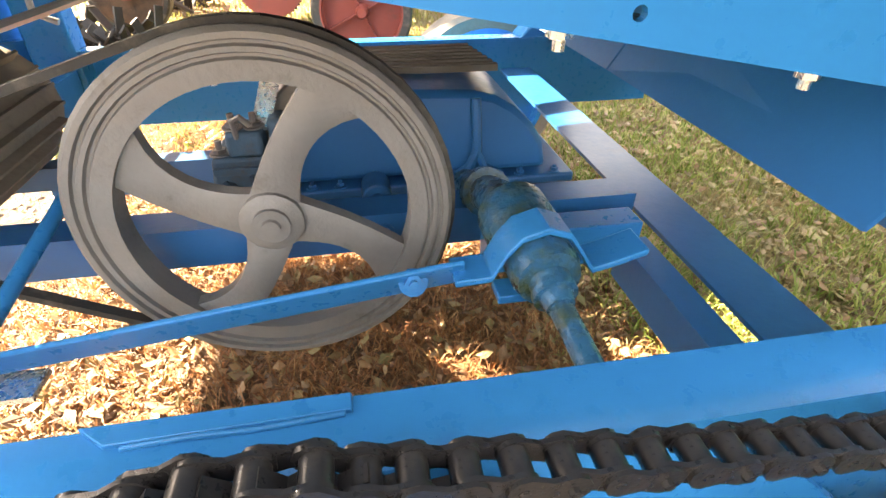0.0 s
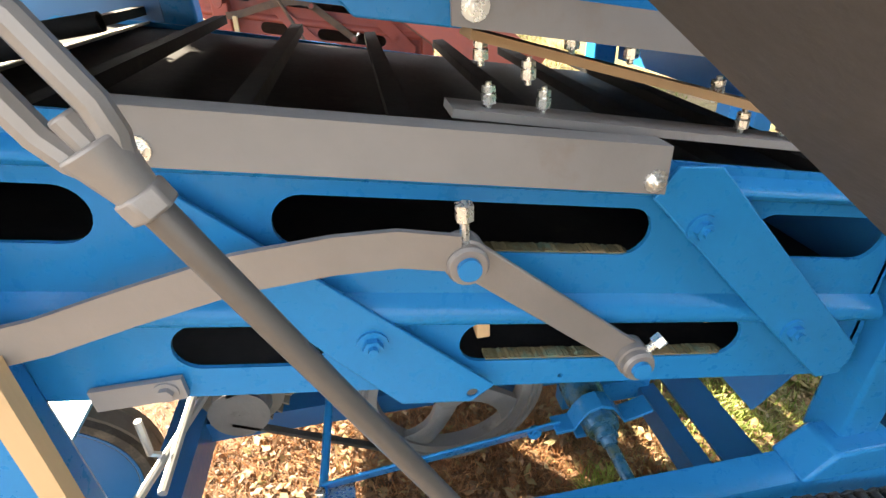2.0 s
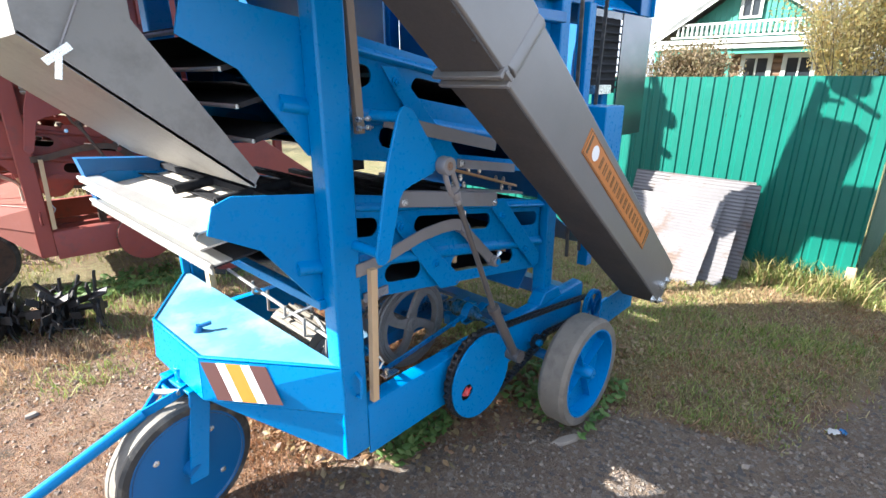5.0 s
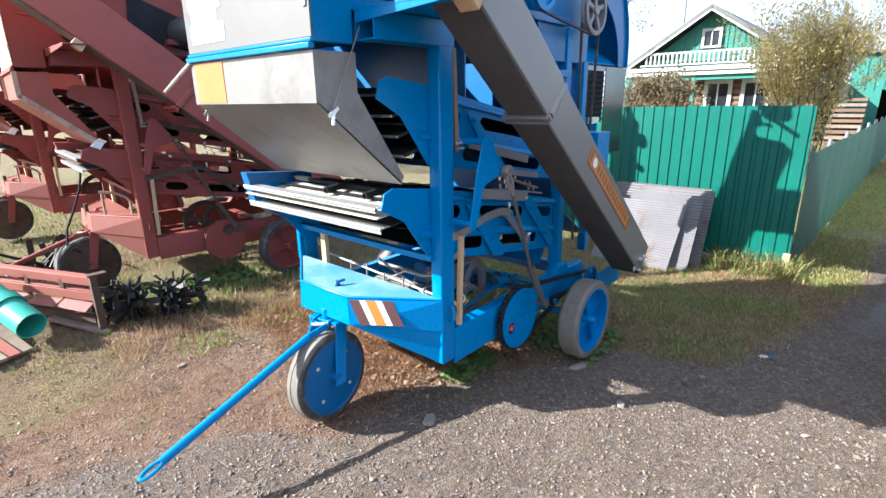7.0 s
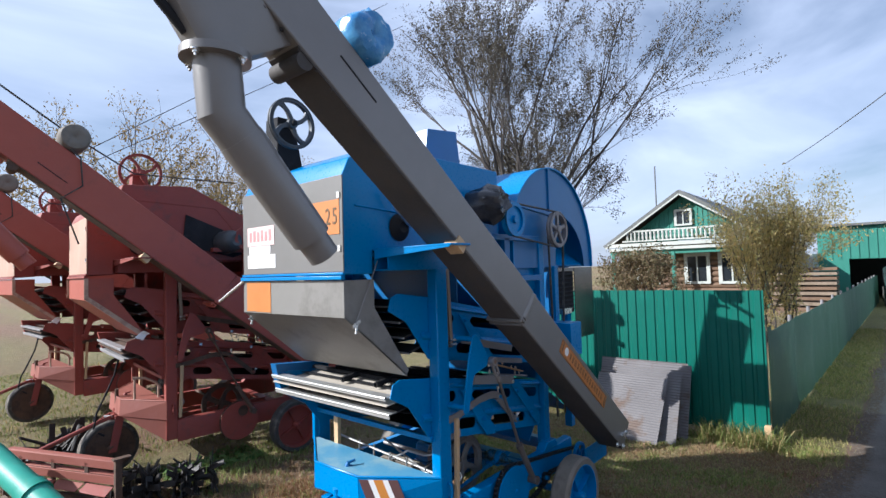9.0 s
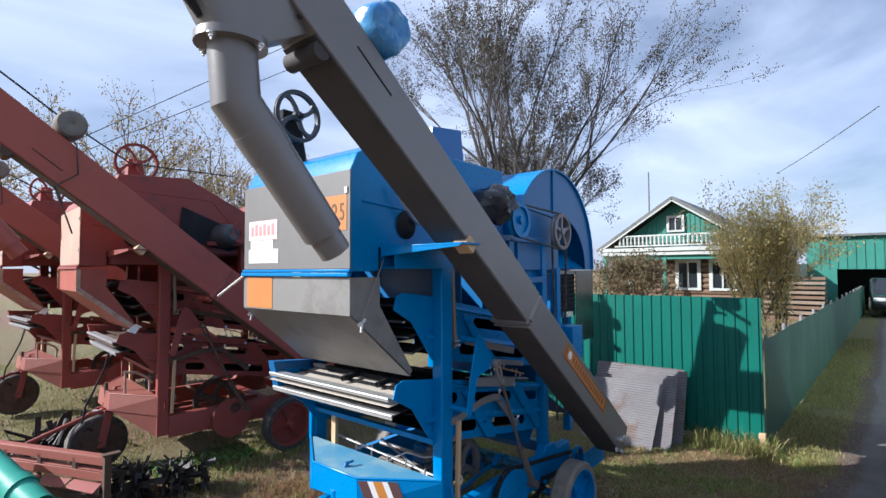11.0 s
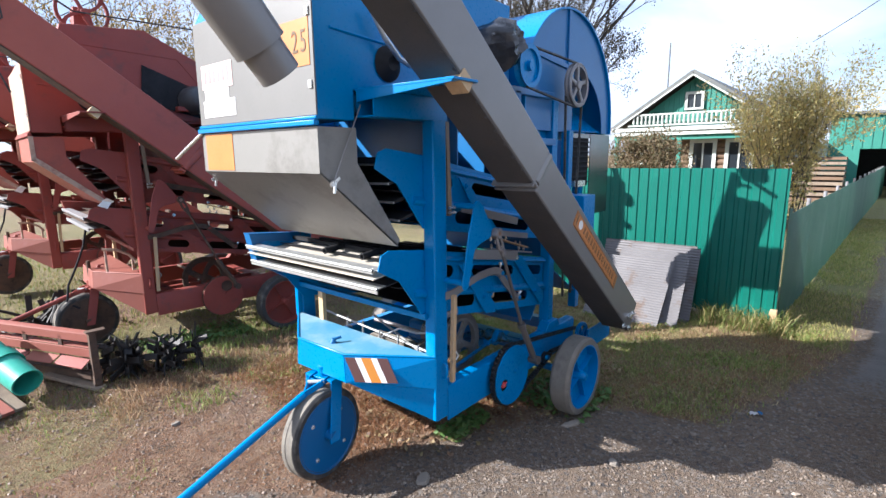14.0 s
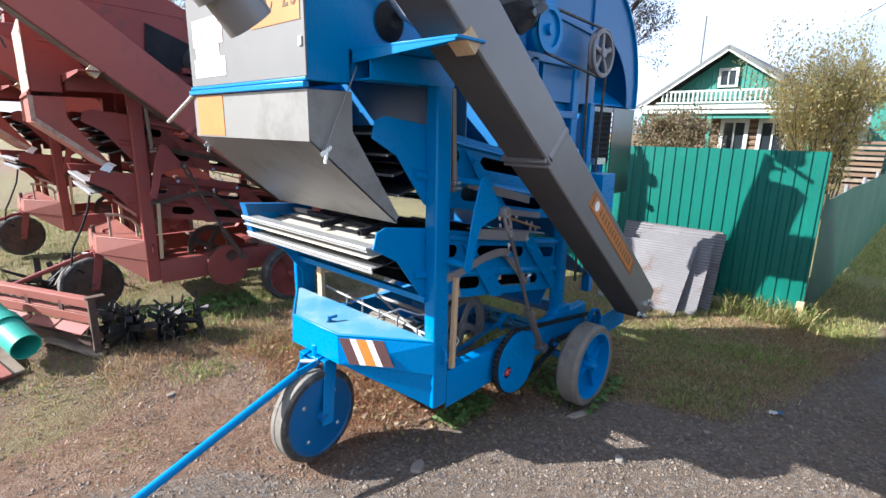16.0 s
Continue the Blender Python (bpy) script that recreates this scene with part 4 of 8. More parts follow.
    rt, rn, rb = Vector((-0.103, 0.204, 1.258)), Vector((0.163, 0.2125, 0.701)), Vector((0.300, 0.205, 0.455))
    rdir = (rn - rt).normalized()
    rod_part = simple("push_rod", P["rod"], lambda bm: rod(bm, rt + rdir * 0.12, rn, 0.0095, 14), "grey steel rod")
    simple("rod_eye", STL, lambda bm: (lathe(bm, rt, (0, 1, 0), [(-0.018, 0.013), (0.018, 0.013), (0.018, 0.025), (0.013, 0.027), (-0.013, 0.027), (-0.018, 0.025)], 28), rod(bm, rt + Vector((0, 0.014, 0)), rt + Vector((0, 0.03, 0)), 0.0125, 18)), "", 0, rod_part)
    simple("eye_pin", PIN_RUST, lambda bm: lathe(bm, rt, (0, -1, 0), [(-0.02, 0.001), (0.0185, 0.001), (0.0195, 0.004), (0.017, 0.006), (0.017, 0.0125), (-0.02, 0.0125)], 20), "rusty brown pin end", 0, rod_part)

    def fork2(bm):
        sdv = rdir.cross(Vector((0, 1, 0))).normalized()
        for sg in (1, -1):
            sweep(bm, [rt + rdir * a + sdv * b * sg for a, b in ((0.020, 0.011), (0.034, 0.0155), (0.078, 0.0165), (0.094, 0.013), (0.104, 0.007))], 0.0085, 10)
        sweep(bm, [rt + rdir * 0.092, rt + rdir * 0.108, rt + rdir * 0.124], 0.018, 14, 0.012)
        rod(bm, rt + rdir * 0.122, rt + rdir * 0.137, 0.015, 6)
        rod(bm, rt + rdir * 0.075, rt + rdir * 0.11, 0.008, 10)
    simple("turnbuckle", STL, fork2, "", 0.002, rod_part)
    simple("sleeve", P["rod"], lambda bm: (rod(bm, rn, rb, 0.0185, 18), rod(bm, rn - (rb - rn).normalized() * 0.012, rn + (rb - rn).normalized() * 0.016, 0.0225, 18), lathe(bm, rb, (0, 1, 0), [(-0.03, 0.001), (0.03, 0.001), (0.03, 0.026), (-0.03, 0.026)], 20)), "", 0, rod_part)
    lev = [(-0.338, 0.958), (-0.30, 0.958), (-0.24, 0.966), (-0.16, 0.985), (-0.06, 1.006), (0.03, 1.012), (0.09, 1.010), (0.15, 0.996)]

    def lever1(bm):
        prev = None
        for x, z in lev:
            ring = [bm.verts.new((x, y, z + q)) for y, q in ((0.346, -0.02), (0.353, -0.02), (0.353, 0.02), (0.346, 0.02))]
            if prev:
                for j in range(4):
                    bm.faces.new((prev[j], prev[(j + 1) % 4], ring[(j + 1) % 4], ring[j]))
            else:
                bm.faces.new(ring)
            prev = ring
        bm.faces.new(prev[::-1])
    simple("flat_lever", STL, lever1, "bare grey steel lever")
    p1, p2 = Vector((0.155, 0.367, 0.984)), Vector((0.374, 0.386, 0.789))
    simple("short_lever", STL, lambda bm: bar(bm, p1, p2, 0.008, 0.040, (0, 1, 0)), "bare grey steel lever", 0.002)
    for p, v in ((p1, (0, 0, 1)), (p2, (0.55, 0, 0.5))):
        hb = simple("lever_hub", STL, lambda bm: lathe(bm, p - Vector((0, 0.012, 0)), (0, 1, 0), [(-0.016, 0.012), (0.024, 0.012), (0.024, 0.0225), (-0.002, 0.0235), (-0.003, 0.0205), (-0.012, 0.0215), (-0.016, 0.019)], 24))
        simple("pin", B, lambda bm: rod(bm, p - Vector((0, 0.034, 0)), p + Vector((0, 0.03, 0)), 0.012, 18), "", 0, hb)
        simple("set_screw", ZINC, lambda bm: (rod(bm, p + Vector(v) * 0.02 - Vector((0, 0.012, 0)), p + Vector(v) * 0.045 - Vector((0, 0.012, 0)), 0.005, 8), rod(bm, p + Vector(v) * 0.045 - Vector((0, 0.012, 0)), p + Vector(v) * 0.062 - Vector((0, 0.012, 0)), 0.0095, 6)), "", 0, hb)
    simple("prop_strip", WOOD, lambda bm: hull(bm, [(-0.318, 0.325, 0.50), (-0.294, 0.325, 0.50), (-0.294, 0.345, 0.50), (-0.318, 0.345, 0.50)], [(-0.30, 0.325, 0.955), (-0.276, 0.325, 0.955), (-0.276, 0.345, 0.955), (-0.30, 0.345, 0.955)]), "pale raw wooden strip")
    simple("prop_strip", WOOD, lambda bm: box(bm, -0.425, -0.40, 1.24, 1.28, 0.66, 0.85), "pale raw wooden strip")
    simple("prop_strip", WOOD_GREY, lambda bm: hull(bm, [(-0.292, 0.36, 1.352), (-0.268, 0.36, 1.352), (-0.268, 0.38, 1.352), (-0.292, 0.38, 1.352)], [(-0.312, 0.36, 1.80), (-0.288, 0.36, 1.80), (-0.288, 0.38, 1.80), (-0.312, 0.38, 1.80)]), "weathered grey-brown wooden strip")
    simple("hanger_plate", BLACK if fresh else B, lambda bm: (box(bm, -0.345, -0.215, 0.441, 0.447, 1.235, 1.435),))
    for bz in (1.392, 1.368):
        simple("strip_bolt", ZINC, lambda bm: (rod(bm, (-0.30, 0.352, bz), (-0.245, 0.352, bz), 0.0035, 8), rod(bm, (-0.300, 0.352, bz), (-0.290, 0.352, bz), 0.008, 6), rod(bm, (-0.266, 0.352, bz), (-0.257, 0.352, bz), 0.008, 6)))
    simple("hook", P["tray"], lambda bm: sweep(bm, [(-0.30, 0.34, 0.66), (-0.285, 0.325, 0.655), (-0.275, 0.32, 0.635), (-0.285, 0.325, 0.615), (-0.30, 0.34, 0.61)], 0.004, 6))

    # chain drive
    dc = Vector((0.205, 0.313, 0.367))
    bm = bmesh.new()
    plate(bm, circle(dc.x, dc.z, 0.177, 48), 0.289, 0.297, [circle(0.112, 0.334, 0.034, 20) if fresh else circle(dc.x + 0.035, dc.z + 0.085, 0.050, 20)])
    disc = part("chain_disc", bm, B, None, "blue sheet disc with a round hole", 0.001)

    def teeth(bm):
        k = 48
        ring = []
        for i in range(k * 2):
            a = math.pi * i / k
            ring.append((dc.x + (0.186 if i % 2 else 0.176) * math.cos(a), dc.z + (0.186 if i % 2 else 0.176) * math.sin(a)))
        plate(bm, ring, 0.308, 0.318)
    simple("sprocket", CHAIN if fresh else RUST, teeth, "", 0, disc)
    if fresh:
        simple("red_rag", RAG, lambda bm: (hull(bm, [(0.085, 0.300, 0.325), (0.115, 0.300, 0.308), (0.140, 0.300, 0.335), (0.118, 0.300, 0.360)], [(0.098, 0.284, 0.330), (0.113, 0.282, 0.322), (0.126, 0.285, 0.336), (0.112, 0.284, 0.348)]), hull(bm, [(0.112, 0.290, 0.345), (0.128, 0.290, 0.342), (0.130, 0.290, 0.358)], [(0.112, 0.280, 0.348), (0.126, 0.279, 0.346), (0.128, 0.281, 0.356)])), "crumpled red rag stuffed in the hole", 0.004, disc)
    simple("bolt", B, lambda bm: nut(bm, (0.235, 0.289, 0.382), (0, -1, 0), 0.010, 0.008), "", 0, disc)
    simple("disc_shaft", B2, lambda bm: rod(bm, (dc.x, 0.290, dc.z), (dc.x, 0.36, dc.z), 0.03, 16))
    rs, tsn = Vector((1.12, 0.313, 0.355)), Vector((0.63, 0.313, 0.335))
    spoked("rear_sprocket", B, (1.12, 0.288, 0.36), 0.088, 0.02, 0.024, 4, 0.022, 0.4, 0, 0.010)
    tn = simple("tensioner", CHAIN if fresh else RUST, lambda bm: (lathe(bm, tsn, (0, 1, 0), [(-0.008, 0.012), (0.008, 0.012), (0.008, 0.036), (-0.008, 0.036)], 14),))
    simple("tensioner_hub", B, lambda bm: (rod(bm, tsn - Vector((0, 0.03, 0)), tsn + Vector((0, 0.05, 0)), 0.016, 6), bar(bm, tsn + Vector((0, 0.03, 0)), tsn + Vector((-0.10, 0.05, 0.09)), 0.04, 0.01, (0, 0, 1))), "", 0, tn)
    if not far:
        pts = [Vector((1.12, 0.313, 0.406)), Vector((0.69, 0.313, 0.472)), Vector((0.42, 0.313, 0.510)), Vector((0.26, 0.313, 0.535))]
        pts += [Vector((dc.x + 0.180 * math.cos(a), 0.313, dc.z + 0.180 * math.sin(a))) for a in (radians(78 + 18 * i) for i in range(13))]
        pts += [Vector((0.63, 0.313, 0.300)), Vector((0.665, 0.313, 0.315)), Vector((0.72, 0.313, 0.345)), Vector((1.12, 0.313, 0.305))]
        pitch, link_mesh, walked = 0.0254, None, []
        for a, b in zip(pts, pts[1:]):
            ln = (b - a).length
            k = max(1, round(ln / pitch))
            walked += [(a + (b - a) * (i + 0.5) / k, (b - a).normalized()) for i in range(k)]
        chain = simple("chain", CHAIN, lambda bm: rod(bm, rs - Vector((0, 0.012, 0)), rs + Vector((0, 0.012, 0)), 0.02, 10), "oily black roller chain")
        lb = bmesh.new()
        for x in (-pitch / 2,):
            rod(lb, (x, -0.0095, 0), (x, 0.0095, 0), 0.0085, 18)
            rod(lb, (x, -0.016, 0), (x, 0.016, 0), 0.0035, 6)
        for y in (-0.0125, 0.0095):
            ring = [(0.0127 * sg + 0.0105 * math.cos(q), 0.0105 * math.sin(q)) for sg, lo in ((1, -90), (-1, 90)) for q in (radians(lo + 36 * w) for w in range(6))]
            ring.insert(6, (0.0, 0.0072))
            ring.append((0.0, -0.0072))
            hull(lb, [(x, y, z) for x, z in ring], [(x, y + 0.003, z) for x, z in ring])
        lm = bpy.data.meshes.new("link")
        bmesh.ops.recalc_face_normals(lb, faces=lb.faces)
        lb.to_mesh(lm)
        lb.free()
        lm.materials.append(CHAIN)
        lm.polygons.foreach_set("use_smooth", [True] * len(lm.polygons))
        lm.set_sharp_from_angle(angle=radians(38))
        for i, (p, d) in enumerate(walked):
            ob = new("link", lm)
            ob.parent = chain
            ob.matrix_basis = Matrix.Translation(p - BASE + Vector((0, 0.0028 * (i % 2), 0))) @ Matrix.Rotation(-math.atan2(d.z, d.x), 4, "Y")

    # what turns inside the frame
    fly = spoked("flywheel", IRON if fresh else RUST, (0.177, 0.675, 0.477), 0.197, 0.047, 0.034, 4, 0.034, 1.30, -0.34, 0.0185, "bare cast-iron flywheel with four curved spokes", 1.25)
    simple("hub_nut", IRON if fresh else RUST, lambda bm: (rod(bm, (0.177, 0.649, 0.477), (0.177, 0.66, 0.477), 0.020, 18), rod(bm, (0.177, 0.643, 0.477), (0.177, 0.652, 0.477), 0.010, 12)), "", 0, fly)
    simple("flywheel_shaft", STL, lambda bm: rod(bm, (0.177, 0.66, 0.477), (0.177, 1.45, 0.477), 0.014, 12))
    if not far:
        simple("flat_pulley", IRON, lambda bm: lathe(bm, (0.232, 0.925, 0.515), (0, 1, 0), [(-0.05, 0.02), (-0.04, 0.02), (-0.04, 0.08), (-0.05, 0.085), (0.05, 0.085), (0.05, 0.02)], 32))
        simple("link_bar", B, lambda bm: bar(bm, (-0.085, 0.55, 0.416), (0.365, 0.55, 0.471), 0.006, 0.036, (0, 1, 0.45)), "", 0.002)
        simple("link_bolt", B, lambda bm: nut(bm, (0.314, 0.546, 0.466), (0, -1, 0.45), 0.009, 0.009, 0.005))

        def saddle(bm):
            c = Vector((0.437, 0.55, 0.478))
            prev = None
            for q in [(-0.085, -0.012), (-0.05, -0.010), (-0.038, 0.014), (-0.024, 0.031), (0.0, 0.038), (0.022, 0.030), (0.036, 0.010), (0.05, -0.012), (0.075, -0.006), (0.105, 0.004)]:
                ring = [bm.verts.new(c + Vector((q[0], y, q[1] + h))) for y, h in ((-0.02, 0), (0.02, 0), (0.02, 0.007), (-0.02, 0.007))]
                if prev:
                    for j in range(4):
                        bm.faces.new((prev[j], prev[(j + 1) % 4], ring[(j + 1) % 4], ring[j]))
                else:
                    bm.faces.new(ring)
                prev = ring
            bm.faces.new(prev[::-1])
            box(bm, 0.40, 0.485, 0.545, 0.575, 0.426, 0.436)
            box(bm, 0.42, 0.62, 0.66, 0.70, 0.375, 0.432)
        simple("saddle", B, saddle, "", 0.002)
        simple("bearing", GREASE, lambda bm: (lathe(bm, (0.437, 0.55, 0.477), (0, 1, 0), [(-0.035, 0.014), (-0.035, 0.030), (-0.022, 0.034), (0.03, 0.034), (0.05, 0.040), (0.085, 0.040), (0.10, 0.028), (0.10, 0.014)], 24),), "greasy blue bearing housing")
        simple("drive_shaft", GREASE, lambda bm: (rod(bm, (0.441, 0.413, 0.458), (0.437, 0.64, 0.478), 0.0115, 14), sweep(bm, [(0.437, 0.63, 0.478), (0.436, 0.70, 0.462), (0.434, 0.78, 0.432), (0.432, 0.86, 0.402)], 0.026, 14, 0.022), rod(bm, (0.4355, 0.735, 0.450), (0.4350, 0.755, 0.442), 0.033, 14)))
        simple("joint_boot", GREASE, lambda bm: (rod(bm, (0.439, 0.488, 0.466), (0.438, 0.518, 0.472), 0.0135, 14, 0.0215), rod(bm, (0.4385, 0.50, 0.4685), (0.4382, 0.508, 0.470), 0.0215, 14)))

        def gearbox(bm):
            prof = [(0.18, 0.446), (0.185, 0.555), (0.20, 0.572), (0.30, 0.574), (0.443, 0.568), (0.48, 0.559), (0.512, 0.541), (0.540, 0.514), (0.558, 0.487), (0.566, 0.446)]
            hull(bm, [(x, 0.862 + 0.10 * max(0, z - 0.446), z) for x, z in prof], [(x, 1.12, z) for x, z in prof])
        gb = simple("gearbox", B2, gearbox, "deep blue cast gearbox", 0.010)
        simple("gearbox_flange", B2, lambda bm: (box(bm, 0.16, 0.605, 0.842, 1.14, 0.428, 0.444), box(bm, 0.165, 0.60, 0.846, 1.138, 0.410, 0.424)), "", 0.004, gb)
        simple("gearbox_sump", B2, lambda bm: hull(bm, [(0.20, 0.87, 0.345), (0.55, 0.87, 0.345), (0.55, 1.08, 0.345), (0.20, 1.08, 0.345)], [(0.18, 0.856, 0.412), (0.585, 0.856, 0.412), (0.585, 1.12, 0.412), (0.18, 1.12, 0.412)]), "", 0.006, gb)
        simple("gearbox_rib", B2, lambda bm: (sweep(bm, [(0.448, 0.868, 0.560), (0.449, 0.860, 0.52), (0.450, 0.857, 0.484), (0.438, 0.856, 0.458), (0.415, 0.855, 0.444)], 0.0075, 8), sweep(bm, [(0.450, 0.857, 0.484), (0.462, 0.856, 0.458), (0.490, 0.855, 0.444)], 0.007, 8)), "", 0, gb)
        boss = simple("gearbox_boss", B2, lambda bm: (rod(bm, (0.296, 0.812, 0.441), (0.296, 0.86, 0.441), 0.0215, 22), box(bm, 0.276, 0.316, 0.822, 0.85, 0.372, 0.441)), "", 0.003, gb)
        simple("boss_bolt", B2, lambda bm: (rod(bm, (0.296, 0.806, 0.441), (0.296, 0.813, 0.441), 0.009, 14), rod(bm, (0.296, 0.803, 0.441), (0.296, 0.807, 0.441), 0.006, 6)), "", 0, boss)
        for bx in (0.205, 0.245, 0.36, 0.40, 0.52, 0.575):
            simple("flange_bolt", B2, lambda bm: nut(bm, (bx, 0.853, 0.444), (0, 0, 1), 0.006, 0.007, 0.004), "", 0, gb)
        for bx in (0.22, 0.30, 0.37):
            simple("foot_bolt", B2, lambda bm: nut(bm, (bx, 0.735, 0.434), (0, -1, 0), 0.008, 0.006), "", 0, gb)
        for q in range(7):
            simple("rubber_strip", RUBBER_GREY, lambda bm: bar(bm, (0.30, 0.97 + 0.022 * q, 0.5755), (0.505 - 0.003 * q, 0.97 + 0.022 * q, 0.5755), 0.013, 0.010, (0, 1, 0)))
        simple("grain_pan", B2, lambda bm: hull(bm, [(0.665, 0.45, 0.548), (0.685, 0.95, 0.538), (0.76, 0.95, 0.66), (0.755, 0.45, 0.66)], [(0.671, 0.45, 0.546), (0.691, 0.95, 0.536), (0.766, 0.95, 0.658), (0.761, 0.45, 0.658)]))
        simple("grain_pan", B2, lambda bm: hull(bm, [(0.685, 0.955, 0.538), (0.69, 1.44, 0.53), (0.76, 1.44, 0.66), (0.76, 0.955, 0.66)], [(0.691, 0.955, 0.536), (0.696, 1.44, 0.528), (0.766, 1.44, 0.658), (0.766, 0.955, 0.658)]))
        simple("bottom_flange", B, lambda bm: hull(bm, [(-0.20, 0.423, 0.811), (0.74, 0.423, 0.649), (0.74, 0.53, 0.649), (-0.20, 0.53, 0.811)], [(-0.20, 0.423, 0.815), (0.74, 0.423, 0.653), (0.74, 0.53, 0.653), (-0.20, 0.53, 0.815)]))
        for bx in (0.406, 0.60):
            simple("pan_bolt", ZINC, lambda bm: nut(bm, (bx, 0.494, 0.775 - 0.172 * bx), (0, 0, -1), 0.009, 0.013, 0.008))
        simple("bearing_block", BLUE_GREY, lambda bm: (hull(bm, [(0.062, 0.84, 0.385), (0.178, 0.84, 0.385), (0.178, 0.92, 0.385), (0.062, 0.92, 0.385)], [(0.078, 0.845, 0.502), (0.172, 0.845, 0.502), (0.172, 0.92, 0.502), (0.078, 0.92, 0.502)]), box(bm, 0.102, 0.150, 0.842, 0.90, 0.502, 0.538), box(bm, 0.158, 0.182, 0.846, 0.90, 0.470, 0.552), rod(bm, (0.095, 0.832, 0.455), (0.095, 0.92, 0.455), 0.013, 14)), "", 0.006)
        simple("cooling_fin", BLUE_GREY, lambda bm: [box(bm, 0.125 + 0.012 * q, 0.130 + 0.012 * q, 0.832, 0.842, 0.425, 0.478) for q in range(4)], "", 0.001)
        simple("oil_pipe", STL, lambda bm: sweep(bm, [(0.118, 0.845, 0.53), (0.118, 0.838, 0.556), (0.128, 0.836, 0.562), (0.140, 0.836, 0.55)], 0.004, 8))
        simple("casting_rib", BLUE_GREY, lambda bm: (bar(bm, (0.08, 0.838, 0.486), (0.168, 0.838, 0.486), 0.008, 0.010, (0, 1, 0)), bar(bm, (0.09, 0.838, 0.47), (0.125, 0.838, 0.41), 0.006, 0.010, (0, 1, 0))), "", 0.001)
        for bx in (0.088, 0.112, 0.140):
            simple("block_bolt", STL, lambda bm: (nut(bm, (bx, 0.862, 0.502 if bx < 0.1 else 0.538), (0, 0, 1), 0.009, 0.008, 0.012),))
        simple("bright_clamp", ZINC, lambda bm: (hull(bm, [(0.132, 0.87, 0.53), (0.158, 0.87, 0.53), (0.158, 0.88, 0.53), (0.132, 0.88, 0.53)], [(0.158, 0.87, 0.60), (0.184, 0.87, 0.60), (0.184, 0.88, 0.60), (0.158, 0.88, 0.60)]), rod(bm, (0.085, 0.90, 0.600), (0.225, 0.90, 0.583), 0.004, 8), rod(bm, (0.092, 0.90, 0.585), (0.092, 0.90, 0.612), 0.005, 8), rod(bm, (0.172, 0.872, 0.60), (0.172, 0.872, 0.615), 0.006, 8)))
        for ob in root.children:
            if ob.name.split(".")[0] in ("gearbox", "rubber_strip", "bearing_block", "cooling_fin", "oil_pipe", "casting_rib", "block_bolt", "bright_clamp", "flat_pulley"):
                ob.location.z -= 0.03
        mc = Vector((-0.234, 0.745, 0.516))
        mo = simple("electric_motor", RUBBER_GREY, lambda bm: rod(bm, mc - Vector((0, 0.03, 0)), mc + Vector((0, 0.26, 0)), 0.082, 28), "dusty grey electric motor with cooling ribs")
        for k in range(22):
            a = 2 * math.pi * k / 22
            e = Vector((math.cos(a), 0, math.sin(a)))
            simple("rib", RUBBER_GREY, lambda bm: bar(bm, mc + e * 0.088 + Vector((0, -0.025, 0)), mc + e * 0.088 + Vector((0, 0.24, 0)), 0.016, 0.004, e), "", 0, mo)
        simple("motor_pulley", IRON, lambda bm: lathe(bm, mc - Vector((0, 0.055, 0.012)), (0, 1, 0), [(-0.018, 0.001), (0.018, 0.001), (0.018, 0.057), (0.0, 0.046), (-0.018, 0.057)], 28), "", 0, mo)

        def belt(bm):
            c0, c1, r0, r1 = mc + Vector((0, -0.055, 0)), Vector((0.177, mc.y - 0.055, 0.477)), 0.040, 0.199
            c0.y = c1.y = 0.679
            d = (c1 - c0).normalized()
            nn = Vector((-d.z, 0, d.x))
            ln = (c1 - c0).length
            tilt = math.asin((r1 - r0) / ln)
            for sg in (1, -1):
                t = nn * sg * math.cos(tilt) - d * math.sin(tilt)
                bar(bm, c0 + t * r0, c1 + t * r1, 0.014, 0.008, (0, 1, 0))
            a0 = math.pi / 2 + tilt
            arc = [c1 + (d * math.cos(a) + nn * math.sin(a)) * r1 for a in (a0 - 2 * a0 * q / 28 for q in range(29))]
            for p, q in zip(arc, arc[1:]):
                bar(bm, p, q, 0.014, 0.008, (0, 1, 0))
        simple("belt", RUBBER, belt)
        simple("stay", B, lambda bm: rod(bm, (-0.086, 0.525, 0.415), (-0.060, 0.86, 0.496), 0.0085, 12))
        simple("weld_tab", ZINC, lambda bm: (box(bm, -0.10, -0.03, 0.525, 0.56, 0.392, 0.398), rod(bm, (-0.088, 0.53, 0.398), (-0.088, 0.53, 0.43), 0.009, 10)))
        simple("hose", P["tray"], lambda bm: sweep(bm, [(-0.30, 0.9, 0.60), (-0.22, 0.8, 0.66), (-0.16, 0.72, 0.63), (-0.10, 0.70, 0.62)], 0.007, 8))
        for k in range(5):
            a, b = Vector((-0.30 + 0.02 * k, 0.55 + 0.17 * k, 0.56 + 0.02 * (k % 3))), Vector((-0.33 + 0.02 * k, 0.55 + 0.17 * k, 0.65 + 0.015 * (k % 2)))
            simple("hook_arm", P["tray"], lambda bm: sweep(bm, [a, a + Vector((-0.035, 0, 0.015)), b], 0.006, 6))
        simple("hook_bar", P["tray"], lambda bm: rod(bm, (-0.28, 0.45, 0.60), (-0.27, 1.42, 0.66), 0.007, 8))
        simple("hook_bar", P["tray"], lambda bm: rod(bm, (-0.33, 0.44, 0.58), (-0.10, 1.15, 0.64), 0.007, 8))

